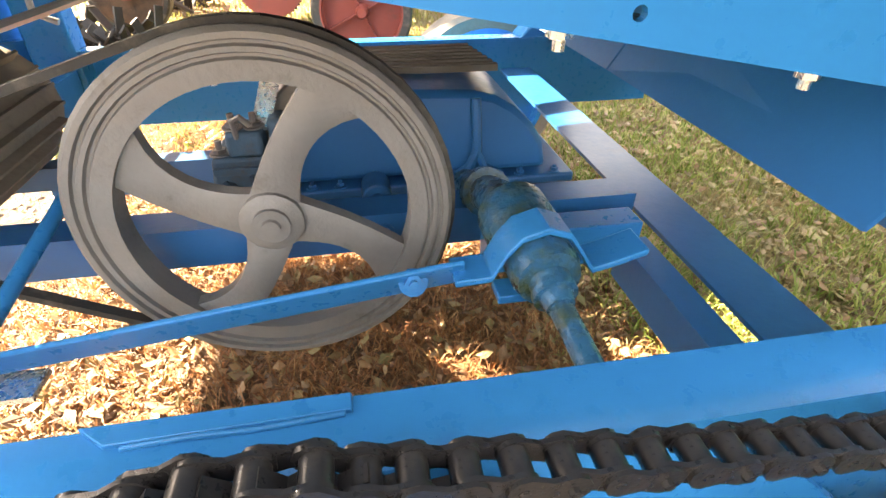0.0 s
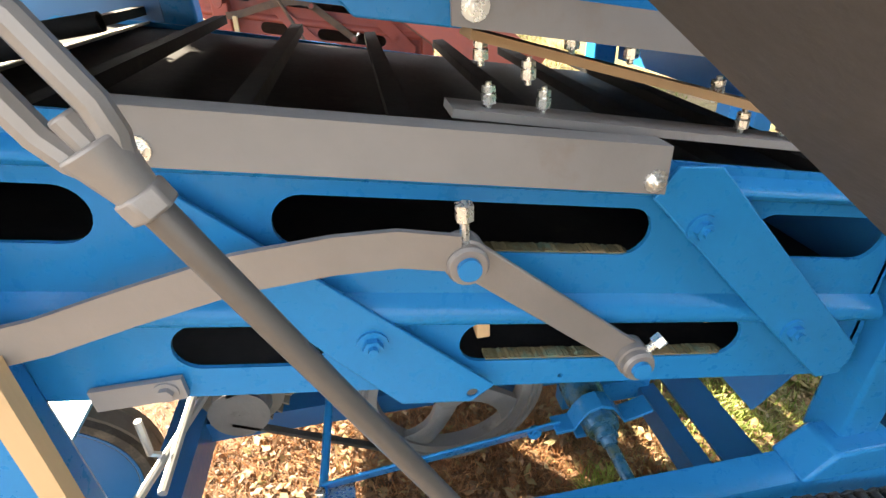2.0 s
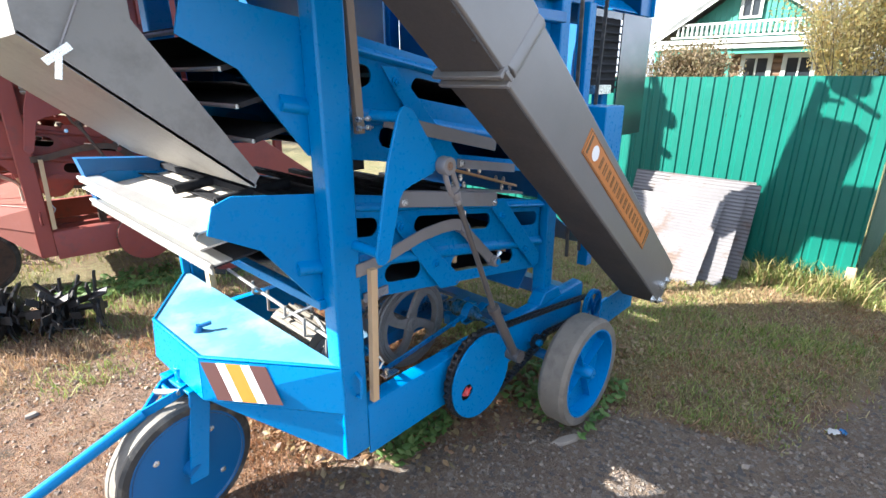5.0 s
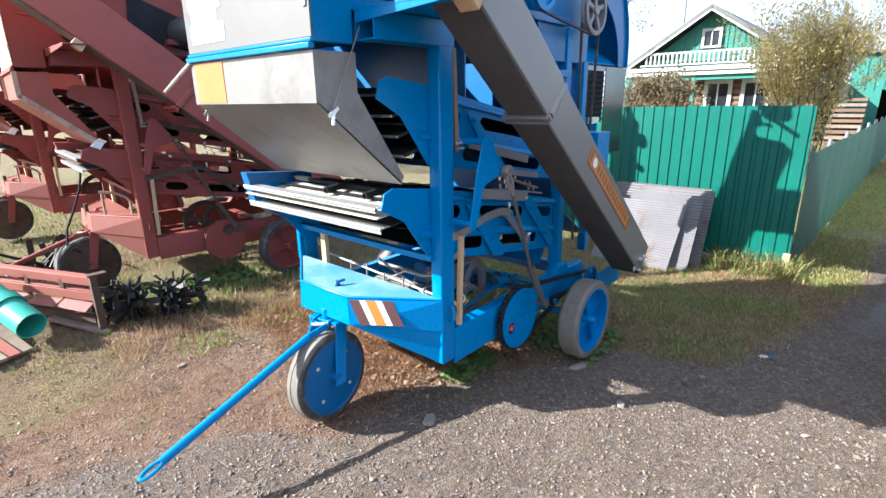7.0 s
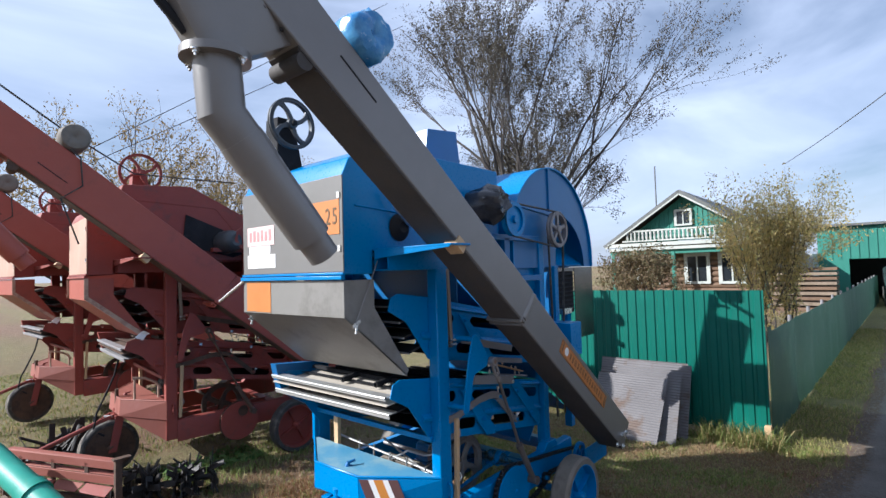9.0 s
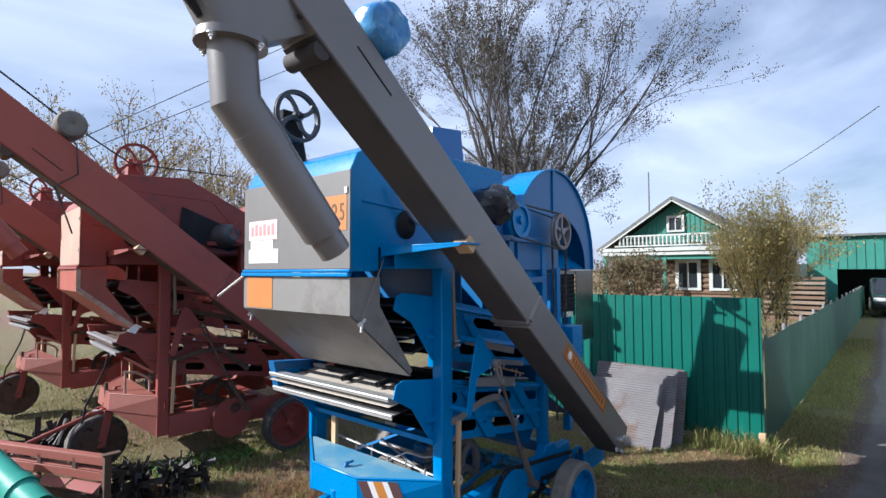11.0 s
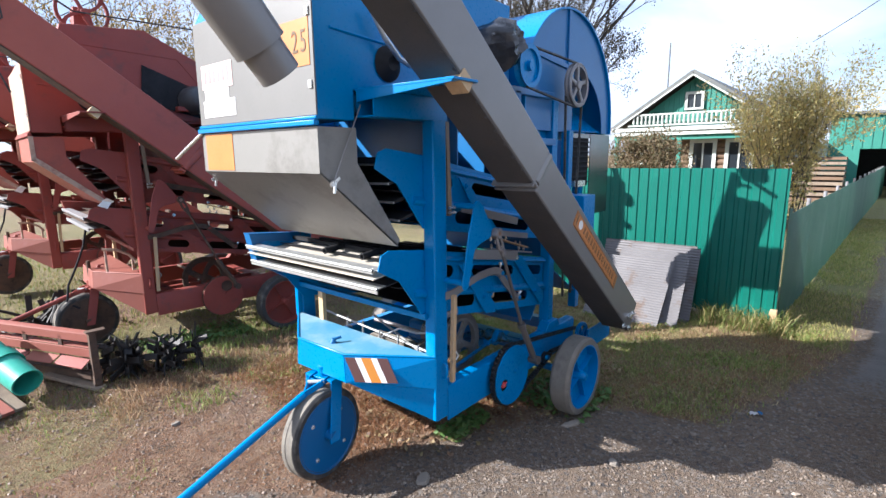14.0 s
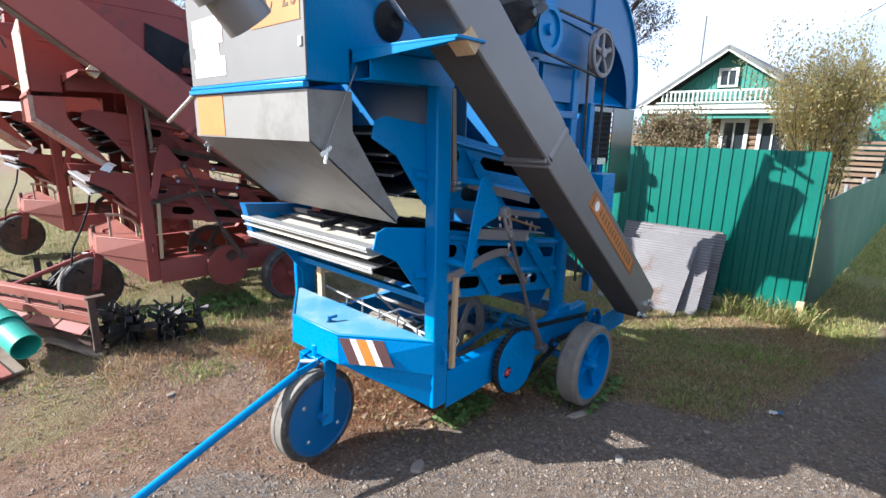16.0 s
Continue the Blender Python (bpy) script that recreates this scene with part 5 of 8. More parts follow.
    # front chamber
    def cham(bm):
        pr = [(-0.975, 1.786), (-0.975, 2.270), (-0.93, 2.365), (-0.72, 2.46), (0.36, 2.46), (0.36, 1.905), (-0.79, 1.905), (-0.79, 1.786)]
        if not fresh:
            pr[4:5] = [(0.05, 2.46), (0.36, 2.31)]
        hull(bm, [(x, 0.445, z) for x, z in pr], [(x, 1.385, z) for x, z in pr])
    ch = simple("front_chamber", B, cham, "blue sheet chamber", 0.006)
    simple("front_panel", P["front"], lambda bm: box(bm, -0.982, -0.9755, 0.44, 1.39, 1.80, 2.272), "", 0.0015, ch)
    simple("seam_rail", B, lambda bm: (box(bm, -1.0, -0.9755, 0.435, 1.395, 1.762, 1.782), box(bm, -0.99, -0.9755, 0.435, 1.395, 1.785, 1.798)), "", 0.003, ch)
    simple("side_bead", B, lambda bm: (rod(bm, (-0.9, 0.443, 2.13), (-0.25, 0.443, 2.09), 0.006, 6),), "", 0, ch)
    simple("bearing_cap", BLACK, lambda bm: lathe(bm, (-0.60, 0.44, 2.03), (0, -1, 0), [(0.001, 0.001), (0.03, 0.001), (0.035, 0.03), (0.015, 0.06), (0.001, 0.075)], 22), "", 0, ch)
    simple("belt_guard", P["tray"], lambda bm: sweep(bm, [(-0.72, 0.40, 2.22), (-0.66, 0.39, 2.12), (-0.58, 0.39, 2.05), (-0.50, 0.40, 2.03)], 0.012, 8), "", 0, ch)
    for k, z in enumerate((2.16, 1.90)):
        simple("latch", ZINC, lambda bm: (box(bm, -0.988, -0.9815, 0.455, 0.475, z, z + 0.03),), "", 0, ch)
    if not fresh:
        pr2 = [(-0.76, 2.44), (-0.72, 2.57), (-0.17, 2.60), (0.62, 2.20), (0.62, 2.10), (0.30, 2.10), (0.05, 2.40)]
        # flat black plate stands in for the shade inside an opening
        ob = bmesh.new()
        plate(ob, [(-0.218, 2.333), (0.242, 2.15), (0.30, 1.96), (0.212, 1.93), (-0.248, 2.047)], 0.430, 0.438)
        part("inner_guard", ob, BLACK, ch)
        simple("roof_hood", B, lambda bm: hull(bm, [(x, 0.442, z) for x, z in pr2], [(x, 1.388, z) for x, z in pr2]), "", 0.006, ch)
    # hopper below the chamber
    hp = bmesh.new()
    t = 0.004
    for y in (0.440, 1.386):
        plate(hp, [(-0.978, 1.758), (-0.978, 1.578), (-0.575, 1.235), (-0.555, 1.262), (-0.79, 1.615), (-0.79, 1.758)], y, y + t)
    box(hp, -0.982, -0.978, 0.44, 1.39, 1.578, 1.758)
    hull(hp, [(-0.982, 0.44, 1.578), (-0.982, 1.39, 1.578), (-0.57, 1.39, 1.232), (-0.57, 0.44, 1.232)], [(-0.978, 0.44, 1.584), (-0.978, 1.39, 1.584), (-0.566, 1.39, 1.238), (-0.566, 0.44, 1.238)])
    hopper = part("discharge_hopper", hp, GL if fresh else P["elev"], None, "light grey sheet discharge hopper" if fresh else "")
    if not fresh:
        for y in (0.434, 1.396):
            simple("rim_strip", PALE_RIM, lambda bm: (bar(bm, (-0.985, y, 1.60), (-0.565, y, 1.245), 0.006, 0.034, (0, 1, 0)), bar(bm, (-0.985, y, 1.76), (-0.985, y, 1.585), 0.006, 0.030, (0, 1, 0))), "sun-bleached bare rim strip", 0, hopper)
        simple("torn_label", WHITE, lambda bm: (hull(bm, [(-0.64, 0.428, 1.235), (-0.58, 0.420, 1.205), (-0.545, 0.430, 1.25), (-0.60, 0.424, 1.275)], [(-0.64, 0.424, 1.235), (-0.58, 0.412, 1.207), (-0.545, 0.426, 1.252), (-0.60, 0.420, 1.275)]), hull(bm, [(-0.60, 0.424, 1.275), (-0.545, 0.43, 1.25), (-0.53, 0.40, 1.262), (-0.575, 0.40, 1.29)], [(-0.60, 0.422, 1.278), (-0.545, 0.428, 1.253), (-0.53, 0.398, 1.265), (-0.575, 0.398, 1.293)])), "torn white paper scrap", 0, hopper)
        simple("pivot_pin", RUST, lambda bm: rod(bm, wc + Vector((0.07, 0.06, 0.30)), wc + Vector((0.07, 0.06, 0.50)), 0.016, 10))
        simple("hand_rail", PALE_RIM, lambda bm: (sweep(bm, [(-0.62, 0.62, 0.86), (-0.52, 0.60, 0.845), (-0.44, 0.58, 0.80), (-0.40, 0.57, 0.74)], 0.012, 8), rod(bm, (-0.60, 0.62, 0.86), (-0.60, 0.62, 0.60), 0.010, 8), rod(bm, (-0.42, 0.575, 0.77), (-0.42, 0.575, 0.56), 0.010, 8)), "pale bent tube rail")
        simple("hanging_hose", BLACK, lambda bm: sweep(bm, [(-0.66, 0.90, 1.05), (-0.70, 0.92, 0.86), (-0.78, 0.90, 0.68), (-0.85, 0.84, 0.56), (-0.88, 0.80, 0.42), (-0.80, 0.78, 0.36)], 0.009, 8))
    if fresh:
        for y in (0.425, 1.40):
            simple("wing_bolt", ZINC, lambda bm: (rod(bm, (-0.93, y + 0.01, 1.545), (-0.93, y - 0.012, 1.545), 0.006, 8), bar(bm, (-0.955, y - 0.014, 1.53), (-0.91, y - 0.014, 1.56), 0.006, 0.014, (0, 1, 0)), bar(bm, (-0.93, y - 0.014, 1.545), (-0.94, y - 0.016, 1.50), 0.006, 0.010, (0, 1, 0))), "", 0, hopper)
        simple("prop_rod", STL, lambda bm: rod(bm, (-0.93, 0.420, 1.545), (-0.77, 0.43, 1.85), 0.0026, 8), "", 0, hopper)
        simple("prop_handle", ZINC, lambda bm: rod(bm, (-0.985, 1.38, 1.765), (-1.03, 1.60, 1.64), 0.009, 10), "", 0, hopper)
        simple("sticker", AMBER, lambda bm: box(bm, -0.9845, -0.982, 1.09, 1.35, 1.585, 1.755), "", 0, hopper)
        simple("sticker", AMBER, lambda bm: box(bm, -0.9845, -0.982, 0.462, 0.80, 1.985, 2.155), "pale orange sticker with dark lettering", 0, ch)
        for q, ch_ in enumerate("ОВС 25"):
            if ch_ != " ":
                words(ch_, 0.118, INK, Matrix.Translation((-0.9855, 0.768 - 0.0545 * q, 2.07)) @ Matrix.Rotation(radians(-90), 4, "Z") @ Matrix.Rotation(radians(90), 4, "X") @ Matrix.Diagonal((0.72, 1, 1, 1)), ch, BASE)
        simple("sticker", PALE_RED, lambda bm: box(bm, -0.9845, -0.982, 1.045, 1.335, 1.965, 2.075), "", 0, ch)
        simple("sticker", WHITE, lambda bm: box(bm, -0.9845, -0.982, 1.085, 1.315, 1.915, 1.962), "", 0, ch)
        simple("sticker", WHITE, lambda bm: box(bm, -0.9845, -0.982, 1.035, 1.335, 1.835, 1.912), "", 0, ch)
        for k in range(6):
            simple("print_bar", PINK, lambda bm: box(bm, -0.9855, -0.984, 1.075 + 0.042 * k, 1.10 + 0.042 * k, 1.99, 2.045 if k % 2 else 2.055), "", 0, ch)
            simple("print_bar", PALE_RED, lambda bm: box(bm, -0.9855, -0.984, 1.07 + 0.043 * k, 1.095 + 0.043 * k, 1.85, 1.895), "", 0, ch)
    # pulley on top of the chamber
    TP = Vector((-0.835, 1.08, 2.685)) if fresh else Vector((-0.505, 0.80, 2.75))
    spoked("top_pulley", IRON_DARK if fresh else P["dark"], TP, 0.152 if fresh else 0.185, 0.024, 0.03, 4, 0.03, 0.3, 0.35, 0.012)
    simple("pulley_stand", BLACK if fresh else B2, lambda bm: (rod(bm, TP + Vector((0, -0.04, 0)), TP + Vector((0, 0.24, 0)), 0.016, 12), hull(bm, [TP + Vector((-0.07, 0.05, -0.32)), TP + Vector((0.12, 0.05, -0.32)), TP + Vector((0.12, 0.2, -0.32)), TP + Vector((-0.07, 0.2, -0.32))], [TP + Vector((-0.05, 0.07, 0.05)), TP + Vector((0.06, 0.07, 0.05)), TP + Vector((0.06, 0.2, 0.05)), TP + Vector((-0.05, 0.2, 0.05))])), "", 0.006)

    # elevator
    EW0, EW1 = (1.102, 1.312) if fresh else (1.13, 1.43)
    e0 = bmesh.new()
    elev_slab(e0, -0.73, 1.02, EW0, EW1, -0.008, 0.187)
    elev = part("elevator", e0, G, None, "dark grey painted sheet elevator" if fresh else "", 0.006)
    e1 = bmesh.new()
    elev_slab(e1, 1.02, 3.78, EW0 + 0.004, EW1 - 0.004, -0.020, 0.178)
    part("upper_section", e1, G, elev, "", 0.006)
    # thin dark sheets paint the shade on the elevator's underside
    pan = SHADE_PAN if fresh else RUST
    simple("shaded_bottom_pan", pan, lambda bm: elev_slab(bm, -0.725, 1.0, EW0 - 0.006, EW0 - 0.001, -0.004, 0.183), "underside sheet darkened to carry its own shade", 0, elev)
    simple("shaded_bottom_pan", pan, lambda bm: elev_slab(bm, 1.055, 2.79, EW0 - 0.003, EW0 + 0.003, -0.016, 0.174), "underside sheet darkened to carry its own shade", 0, elev)
    if fresh:
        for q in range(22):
            simple("rivet", SHADE_PAN, lambda bm: nut(bm, on_elev(1.16 + 0.085 * q, EW0 - 0.003, -0.006), -ELEV_N, 0.006, 0.006), "", 0, elev)
        simple("cable_hoop", BLACK, lambda bm: sweep(bm, [(-1.99, 0.06, 2.78), (-1.972, 0.06, 2.677), (-1.937, 0.06, 2.612), (-1.861, 0.06, 2.54)], 0.016, 10), "", 0, elev)

    def flange(bm):
        for s in (1.005, 1.04):
            elev_slab(bm, s, s + 0.012, 1.085, 1.115, -0.025, 0.205)
        elev_slab(bm, 1.01, 1.045, 1.10, 1.112, -0.03, 0.20)
    simple("joint_flange", G, flange, "", 0.002, elev)

    def cover(bm):
        prof = [(0.0, 0.0), (0.008, -0.012), (0.03, -0.018), (0.05, -0.012), (0.058, 0.0)]
        hull(bm, [on_elev(0.99 + a, 1.125, -0.010 + y) for a, y in prof], [on_elev(0.97 + a, 1.30, -0.010 + y) for a, y in prof])
    simple("joint_cover", G, cover, "", 0.003, elev)
    simple("inspection_slot", BLACK, lambda bm: elev_slab(bm, 2.44, 2.66, 1.225, 1.231, -0.0225, -0.019), "", 0, elev)

    def funnel(bm):
        ring0 = [on_elev(3.02, 1.055, 0.17), on_elev(3.02, 1.055, -0.015), on_elev(3.70, 1.055, -0.015), on_elev(3.70, 1.055, 0.17)]
        c = Vector((-1.765, 0.07, 2.50))
        low_ring, up_ring = [], []
        for k in range(16):
            a = 2 * math.pi * k / 16 + 0.2
            low_ring.append(c + Vector((0.082 * math.cos(a), 0.082 * math.sin(a), 0)))
            ca, sa = math.cos(a), math.sin(a)
            mxx = max(abs(ca), abs(sa))
            fx, fy = ca / mxx, sa / mxx
            s = 3.27 - 0.47 * fx
            up_ring.append(on_elev(s, 1.11, 0.078 + 0.093 * fy))
        hull(bm, low_ring, up_ring)
    simple("funnel", G, funnel, "", 0, elev)
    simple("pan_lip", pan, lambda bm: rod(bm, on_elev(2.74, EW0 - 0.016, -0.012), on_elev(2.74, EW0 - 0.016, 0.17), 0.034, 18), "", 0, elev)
    simple("pipe_flange", G, lambda bm: lathe(bm, (-1.765, 0.07, 2.495), (0, 0, 1), [(-0.014, 0.07), (0.012, 0.07), (0.012, 0.108), (-0.014, 0.108)], 28), "", 0, elev)
    for k in range(4):
        a = k * math.pi / 2 + 0.5
        simple("bolt", ZINC, lambda bm: nut(bm, (-1.765 + 0.096 * math.cos(a), 0.07 + 0.096 * math.sin(a), 2.482), (0, 0, -1), 0.009, 0.012, 0.008), "", 0, elev)
    pb = bmesh.new()
    mitre_pipe(pb, [(-1.763, 0.07, 2.495), (-1.747, 0.07, 2.315), (-1.668, 0.066, 2.222), (-1.43, 0.054, 1.925)], (0.074, 0.074, 0.0735, 0.072), 26)
    sp0 = part("spout_pipe", pb, G, elev, "grey sheet discharge pipe with mitred elbow" if fresh else "", 0, 20)
    simple("seam_band", G, lambda bm: mitre_pipe(bm, [(-1.688, 0.067, 2.245), (-1.668, 0.066, 2.222), (-1.628, 0.0635, 2.172)], (0.0755, 0.077, 0.0755), 26), "", 0, sp0)
    simple("pipe_tip", G, lambda bm: mitre_pipe(bm, [(-1.45, 0.054, 1.95), (-1.378, 0.0495, 1.86)], (0.058, 0.057), 24), "", 0, sp0)
    def crumpled(bm, centre, axis, profile, seg, amount):
        lathe(bm, centre, axis, profile, seg)
        c = Vector(centre)
        for v in bm.verts:
            d = v.co - c
            k = 1 + amount * (noise.noise(d * 14) + 0.7 * abs(noise.noise(d * 34 + Vector((3, 1, 7)))))
            v.co = c + d * k
    mt = on_elev(2.62, EW1 + 0.103, 0.06)
    em = simple("elevator_motor", WRAP if fresh else RUBBER_GREY, lambda bm: crumpled(bm, mt, (0, -1, 0), [(-0.13, 0.001), (0.10, 0.001), (0.118, 0.03), (0.120, 0.06), (0.11, 0.088), (0.09, 0.10), (0.05, 0.102), (0.0, 0.104), (-0.05, 0.100), (-0.10, 0.098), (-0.125, 0.085), (-0.13, 0.05)], 44, 0.13 if fresh else 0.0), "electric motor wrapped in blue plastic film" if fresh else "", 0, elev)
    simple("foot_shaft", ZINC, lambda bm: (rod(bm, on_elev(-0.64, 1.17, -0.03), on_elev(-0.64, 1.17, 0.02), 0.02, 12), ), "", 0, elev)
    for ex, ez in ((-0.70, 1.11), (-0.70, 1.22), (-0.60, 1.08)):
        simple("foot_bolt", ZINC, lambda bm: nut(bm, on_elev(ex, ez, -0.006), (0, -1, 0), 0.012, 0.012, 0.01), "", 0, elev)
    if fresh:
        lab = simple("sticker", AMBER, lambda bm: elev_slab(bm, -0.235, 0.55, 1.190, 1.278, -0.0115, -0.0078), "orange sticker with a row of dark marks", 0, elev)
        for w0, w1, s0, s1 in ((1.193, 1.195, -0.23, 0.545), (1.273, 1.275, -0.23, 0.545), (1.193, 1.275, -0.23, -0.227), (1.193, 1.275, 0.542, 0.545), (1.202, 1.267, -0.215, -0.203), (1.202, 1.267, 0.518, 0.53)):
            simple("print_frame", INK, lambda bm: elev_slab(bm, s0, s1, w0, w1, -0.0125, -0.0113), "", 0, elev)
        for k in range(14):
            s = 0.405 - 0.0425 * k
            for q in ((-0.010, -0.004), (0.004, 0.010)) if k % 3 else ((-0.008, -0.003), (0.003, 0.008)):
                simple("print_bar", INK, lambda bm: elev_slab(bm, s + q[0], s + q[1], 1.214, 1.256, -0.0125, -0.0113), "", 0, elev)
        simple("emblem", WHITE, lambda bm: rod(bm, on_elev(0.468, 1.235, -0.0113), on_elev(0.468, 1.235, -0.0126), 0.026, 18), "", 0, elev)
    if not fresh:
        simple("cable", RUBBER, lambda bm: sweep(bm, [on_elev(3.4, EW1 + 0.10, 0.10), on_elev(2.72, EW1 + 0.13, 0.12), (-0.60, 0.60, 2.70), (0.35, 0.70, 2.72)], 0.007, 6), "", 0, elev)
        simple("cable", RUBBER, lambda bm: sweep(bm, [on_elev(2.66, EW1 + 0.02, 0.0), on_elev(2.50, EW1 + 0.0, -0.05), on_elev(2.36, EW1 - 0.16, -0.05), on_elev(2.40, EW0 - 0.02, -0.03), on_elev(2.1, EW0 - 0.20, 0.1)], 0.006, 6), "", 0, elev)
    if fresh:
        for x, z in ((-0.31, 1.396), (-0.283, 1.394), (-0.287, 1.37), (-0.31, 1.31), (-0.289, 1.247), (-0.251, 1.392), (-0.255, 1.372)):
            simple("bolt", ZINC, lambda bm: nut(bm, (x, 0.438, z), (0, -1, 0), 0.009, 0.010, 0.006))
        simple("prop_wire", P["tray"], lambda bm: sweep(bm, [(-0.60, 1.2, 1.44), (-0.519, 1.2, 1.374), (-0.489, 1.2, 1.29), (-0.475, 1.2, 1.235), (-0.44, 1.2, 1.232)], 0.006, 8))
    # bracket that carries the elevator
    simple("elevator_bracket", B, lambda bm: (hull(bm, [(-0.79, 0.44, 1.902), (-0.745, -0.04, 1.908), (-0.60, -0.04, 1.908), (-0.33, 0.44, 1.902)], [(-0.79, 0.44, 1.912), (-0.745, -0.04, 1.918), (-0.60, -0.04, 1.918), (-0.33, 0.44, 1.912)]), hull(bm, [(-0.788, 0.435, 1.86), (-0.745, -0.03, 1.90), (-0.74, -0.03, 1.90), (-0.783, 0.435, 1.86)], [(-0.788, 0.435, 1.905), (-0.745, -0.03, 1.912), (-0.74, -0.03, 1.912), (-0.783, 0.435, 1.905)])), "", 0.002)
    simple("packing_block", WOOD, lambda bm: hull(bm, [on_elev(1.66, 1.075, -0.03), on_elev(1.73, 1.075, -0.03), on_elev(1.73, 1.13, -0.026), on_elev(1.66, 1.13, -0.026)], [on_elev(1.66, 1.075, 0.05), on_elev(1.73, 1.075, 0.05), on_elev(1.73, 1.104, 0.05), on_elev(1.66, 1.104, 0.05)]))
    simple("foot_plate", B, lambda bm: (box(bm, 1.02, 1.40, 0.19, 0.198, 0.29, 0.44), box(bm, 1.02, 1.40, 0.198, 0.34, 0.29, 0.298)), "", 0.003)

    # fan housing at the rear
    cx, cz, rx, rz = 1.03, 1.86, 0.66, 0.70
    arc = [(cx + rx * math.cos(a), cz + rz * math.sin(a)) for a in (radians(155 - 155 * i / 22) for i in range(23))]
    inner = [(1.06 + 0.50 * math.cos(a), 1.80 + 0.42 * math.sin(a)) for a in (radians(8 + 80 * i / 8) for i in range(9))]
    face = [(0.43, 1.79)] + arc + [(cx + rx, 1.79), (1.56, 1.79)] + inner + [(1.06, 1.79)]
    bm = bmesh.new()
    plate(bm, face, 0.392, 0.40)
    fh = part("fan_housing", bm, B2 if fresh else B, None, "round blue sheet fan housing" if fresh else "", 0.003)

    def shell(bm):
        rings = []
        for x, z in [(0.43, 1.79)] + arc + [(cx + rx, 1.79)]:
            d = Vector((x - cx, z - cz))
            d = d / max(d.length, 1e-6) * 0.006
            rings.append([bm.verts.new((x - d.x, 0.375, z - d.y)), bm.verts.new((x + d.x, 0.375, z + d.y)), bm.verts.new((x + d.x, 1.38, z + d.y)), bm.verts.new((x - d.x, 1.38, z - d.y))])
        for a, b in zip(rings, rings[1:]):
            for j in range(4):
                bm.faces.new((a[j], a[(j + 1) % 4], b[(j + 1) % 4], b[j]))
        bm.faces.new(rings[0])
        bm.faces.new(rings[-1][::-1])
    simple("shell", B, shell, "", 0, fh)
    simple("rear_wall", B, lambda bm: (box(bm, 1.0, 1.66, 0.62, 0.63, 1.75, 2.25), hull(bm, [(1.05, 0.41, 1.80), (1.56, 0.41, 1.80), (1.56, 0.62, 1.95), (1.05, 0.62, 1.95)], [(1.05, 0.41, 1.805), (1.56, 0.41, 1.805), (1.56, 0.62, 1.956), (1.05, 0.62, 1.956)])), "", 0, fh)
    simple("stiffener", B2, lambda bm: bar(bm, (0.98, 0.386, 2.18), (0.98, 0.386, 2.55), 0.035, 0.014, (1, 0, 0)), "", 0.002, fh)
    simple("stiffener", B2, lambda bm: bar(bm, (0.42, 0.386, 2.25), (0.98, 0.386, 2.20), 0.028, 0.014, (0, 0, 1)), "", 0.002, fh)
    spoked("pulley", STL if fresh else P["dark"], (0.91, 0.292, 2.072), 0.135, 0.024, 0.04, 5, 0.03, 0.3, 0.0, 0.012, "grey spoked cast pulley")
    simple("pulley", B, lambda bm: (lathe(bm, (0.275, 0.27, 2.11), (0, 1, 0), [(-0.02, 0.085), (0.02, 0.085), (0.02, 0.112), (0.0, 0.10), (-0.02, 0.112)], 30), lathe(bm, (0.275, 0.27, 2.11), (0, 1, 0), [(-0.006, 0.001), (0.006, 0.001), (0.006, 0.088), (-0.006, 0.088)], 30), lathe(bm, (0.275, 0.25, 2.11), (0, 1, 0), [(-0.006, 0.001), (0.03, 0.001), (0.03, 0.03), (-0.006, 0.026)], 16)))

    def belts(bm):
        a, ra, b, rb_ = Vector((0.275, 0.27, 2.11)), 0.108, Vector((0.91, 0.292, 2.072)), 0.133
        d = (b - a).normalized()
        nn = Vector((-d.z, 0, d.x)).normalized()
        for sg in (1, -1):
            bar(bm, a + nn * ra * sg, b + nn * rb_ * sg, 0.016, 0.009, (0, 1, 0))
        for x in (0.80, 1.03):
            bar(bm, (x, 0.31, 2.05), (0.90 + (x - 0.91) * 0.5, 0.31, 0.70), 0.014, 0.009, (0, 1, 0))
    simple("belt", RUBBER, belts)
    simple("motor_cover", BLACKBAG if fresh else IRON_DARK, lambda bm: crumpled(bm, (0.10, 0.36, 2.20) if fresh else (0.15, 0.36, 2.08), (0.25, -1, 0.1), [(-0.16, 0.001), (0.10, 0.001), (0.115, 0.03), (0.12, 0.055), (0.105, 0.08), (0.08, 0.098), (0.03, 0.108), (-0.02, 0.114), (-0.07, 0.112), (-0.12, 0.098), (-0.155, 0.07), (-0.16, 0.04)], 40, 0.30 if fresh else 0.0), "motor under a crumpled black bag" if fresh else "")
    simple("motor_bracket", B2, lambda bm: (box(bm, 0.0, 0.75, 0.36, 0.44, 1.98, 2.02), box(bm, 0.30, 0.75, 0.34, 0.40, 1.70, 1.74), box(bm, 0.30, 0.36, 0.36, 0.44, 1.70, 2.0)), "", 0.004)
    simple("side_panel", B, lambda bm: (box(bm, 0.30, 0.84, 0.43, 0.438, 1.50, 1.98),), "", 0.002)
    simple("rear_column", B, lambda bm: (box(bm, 0.97, 1.03, 0.36, 0.42, 1.15, 1.80),), "", 0.005)
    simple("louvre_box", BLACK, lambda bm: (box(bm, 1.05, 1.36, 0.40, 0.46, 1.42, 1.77),))
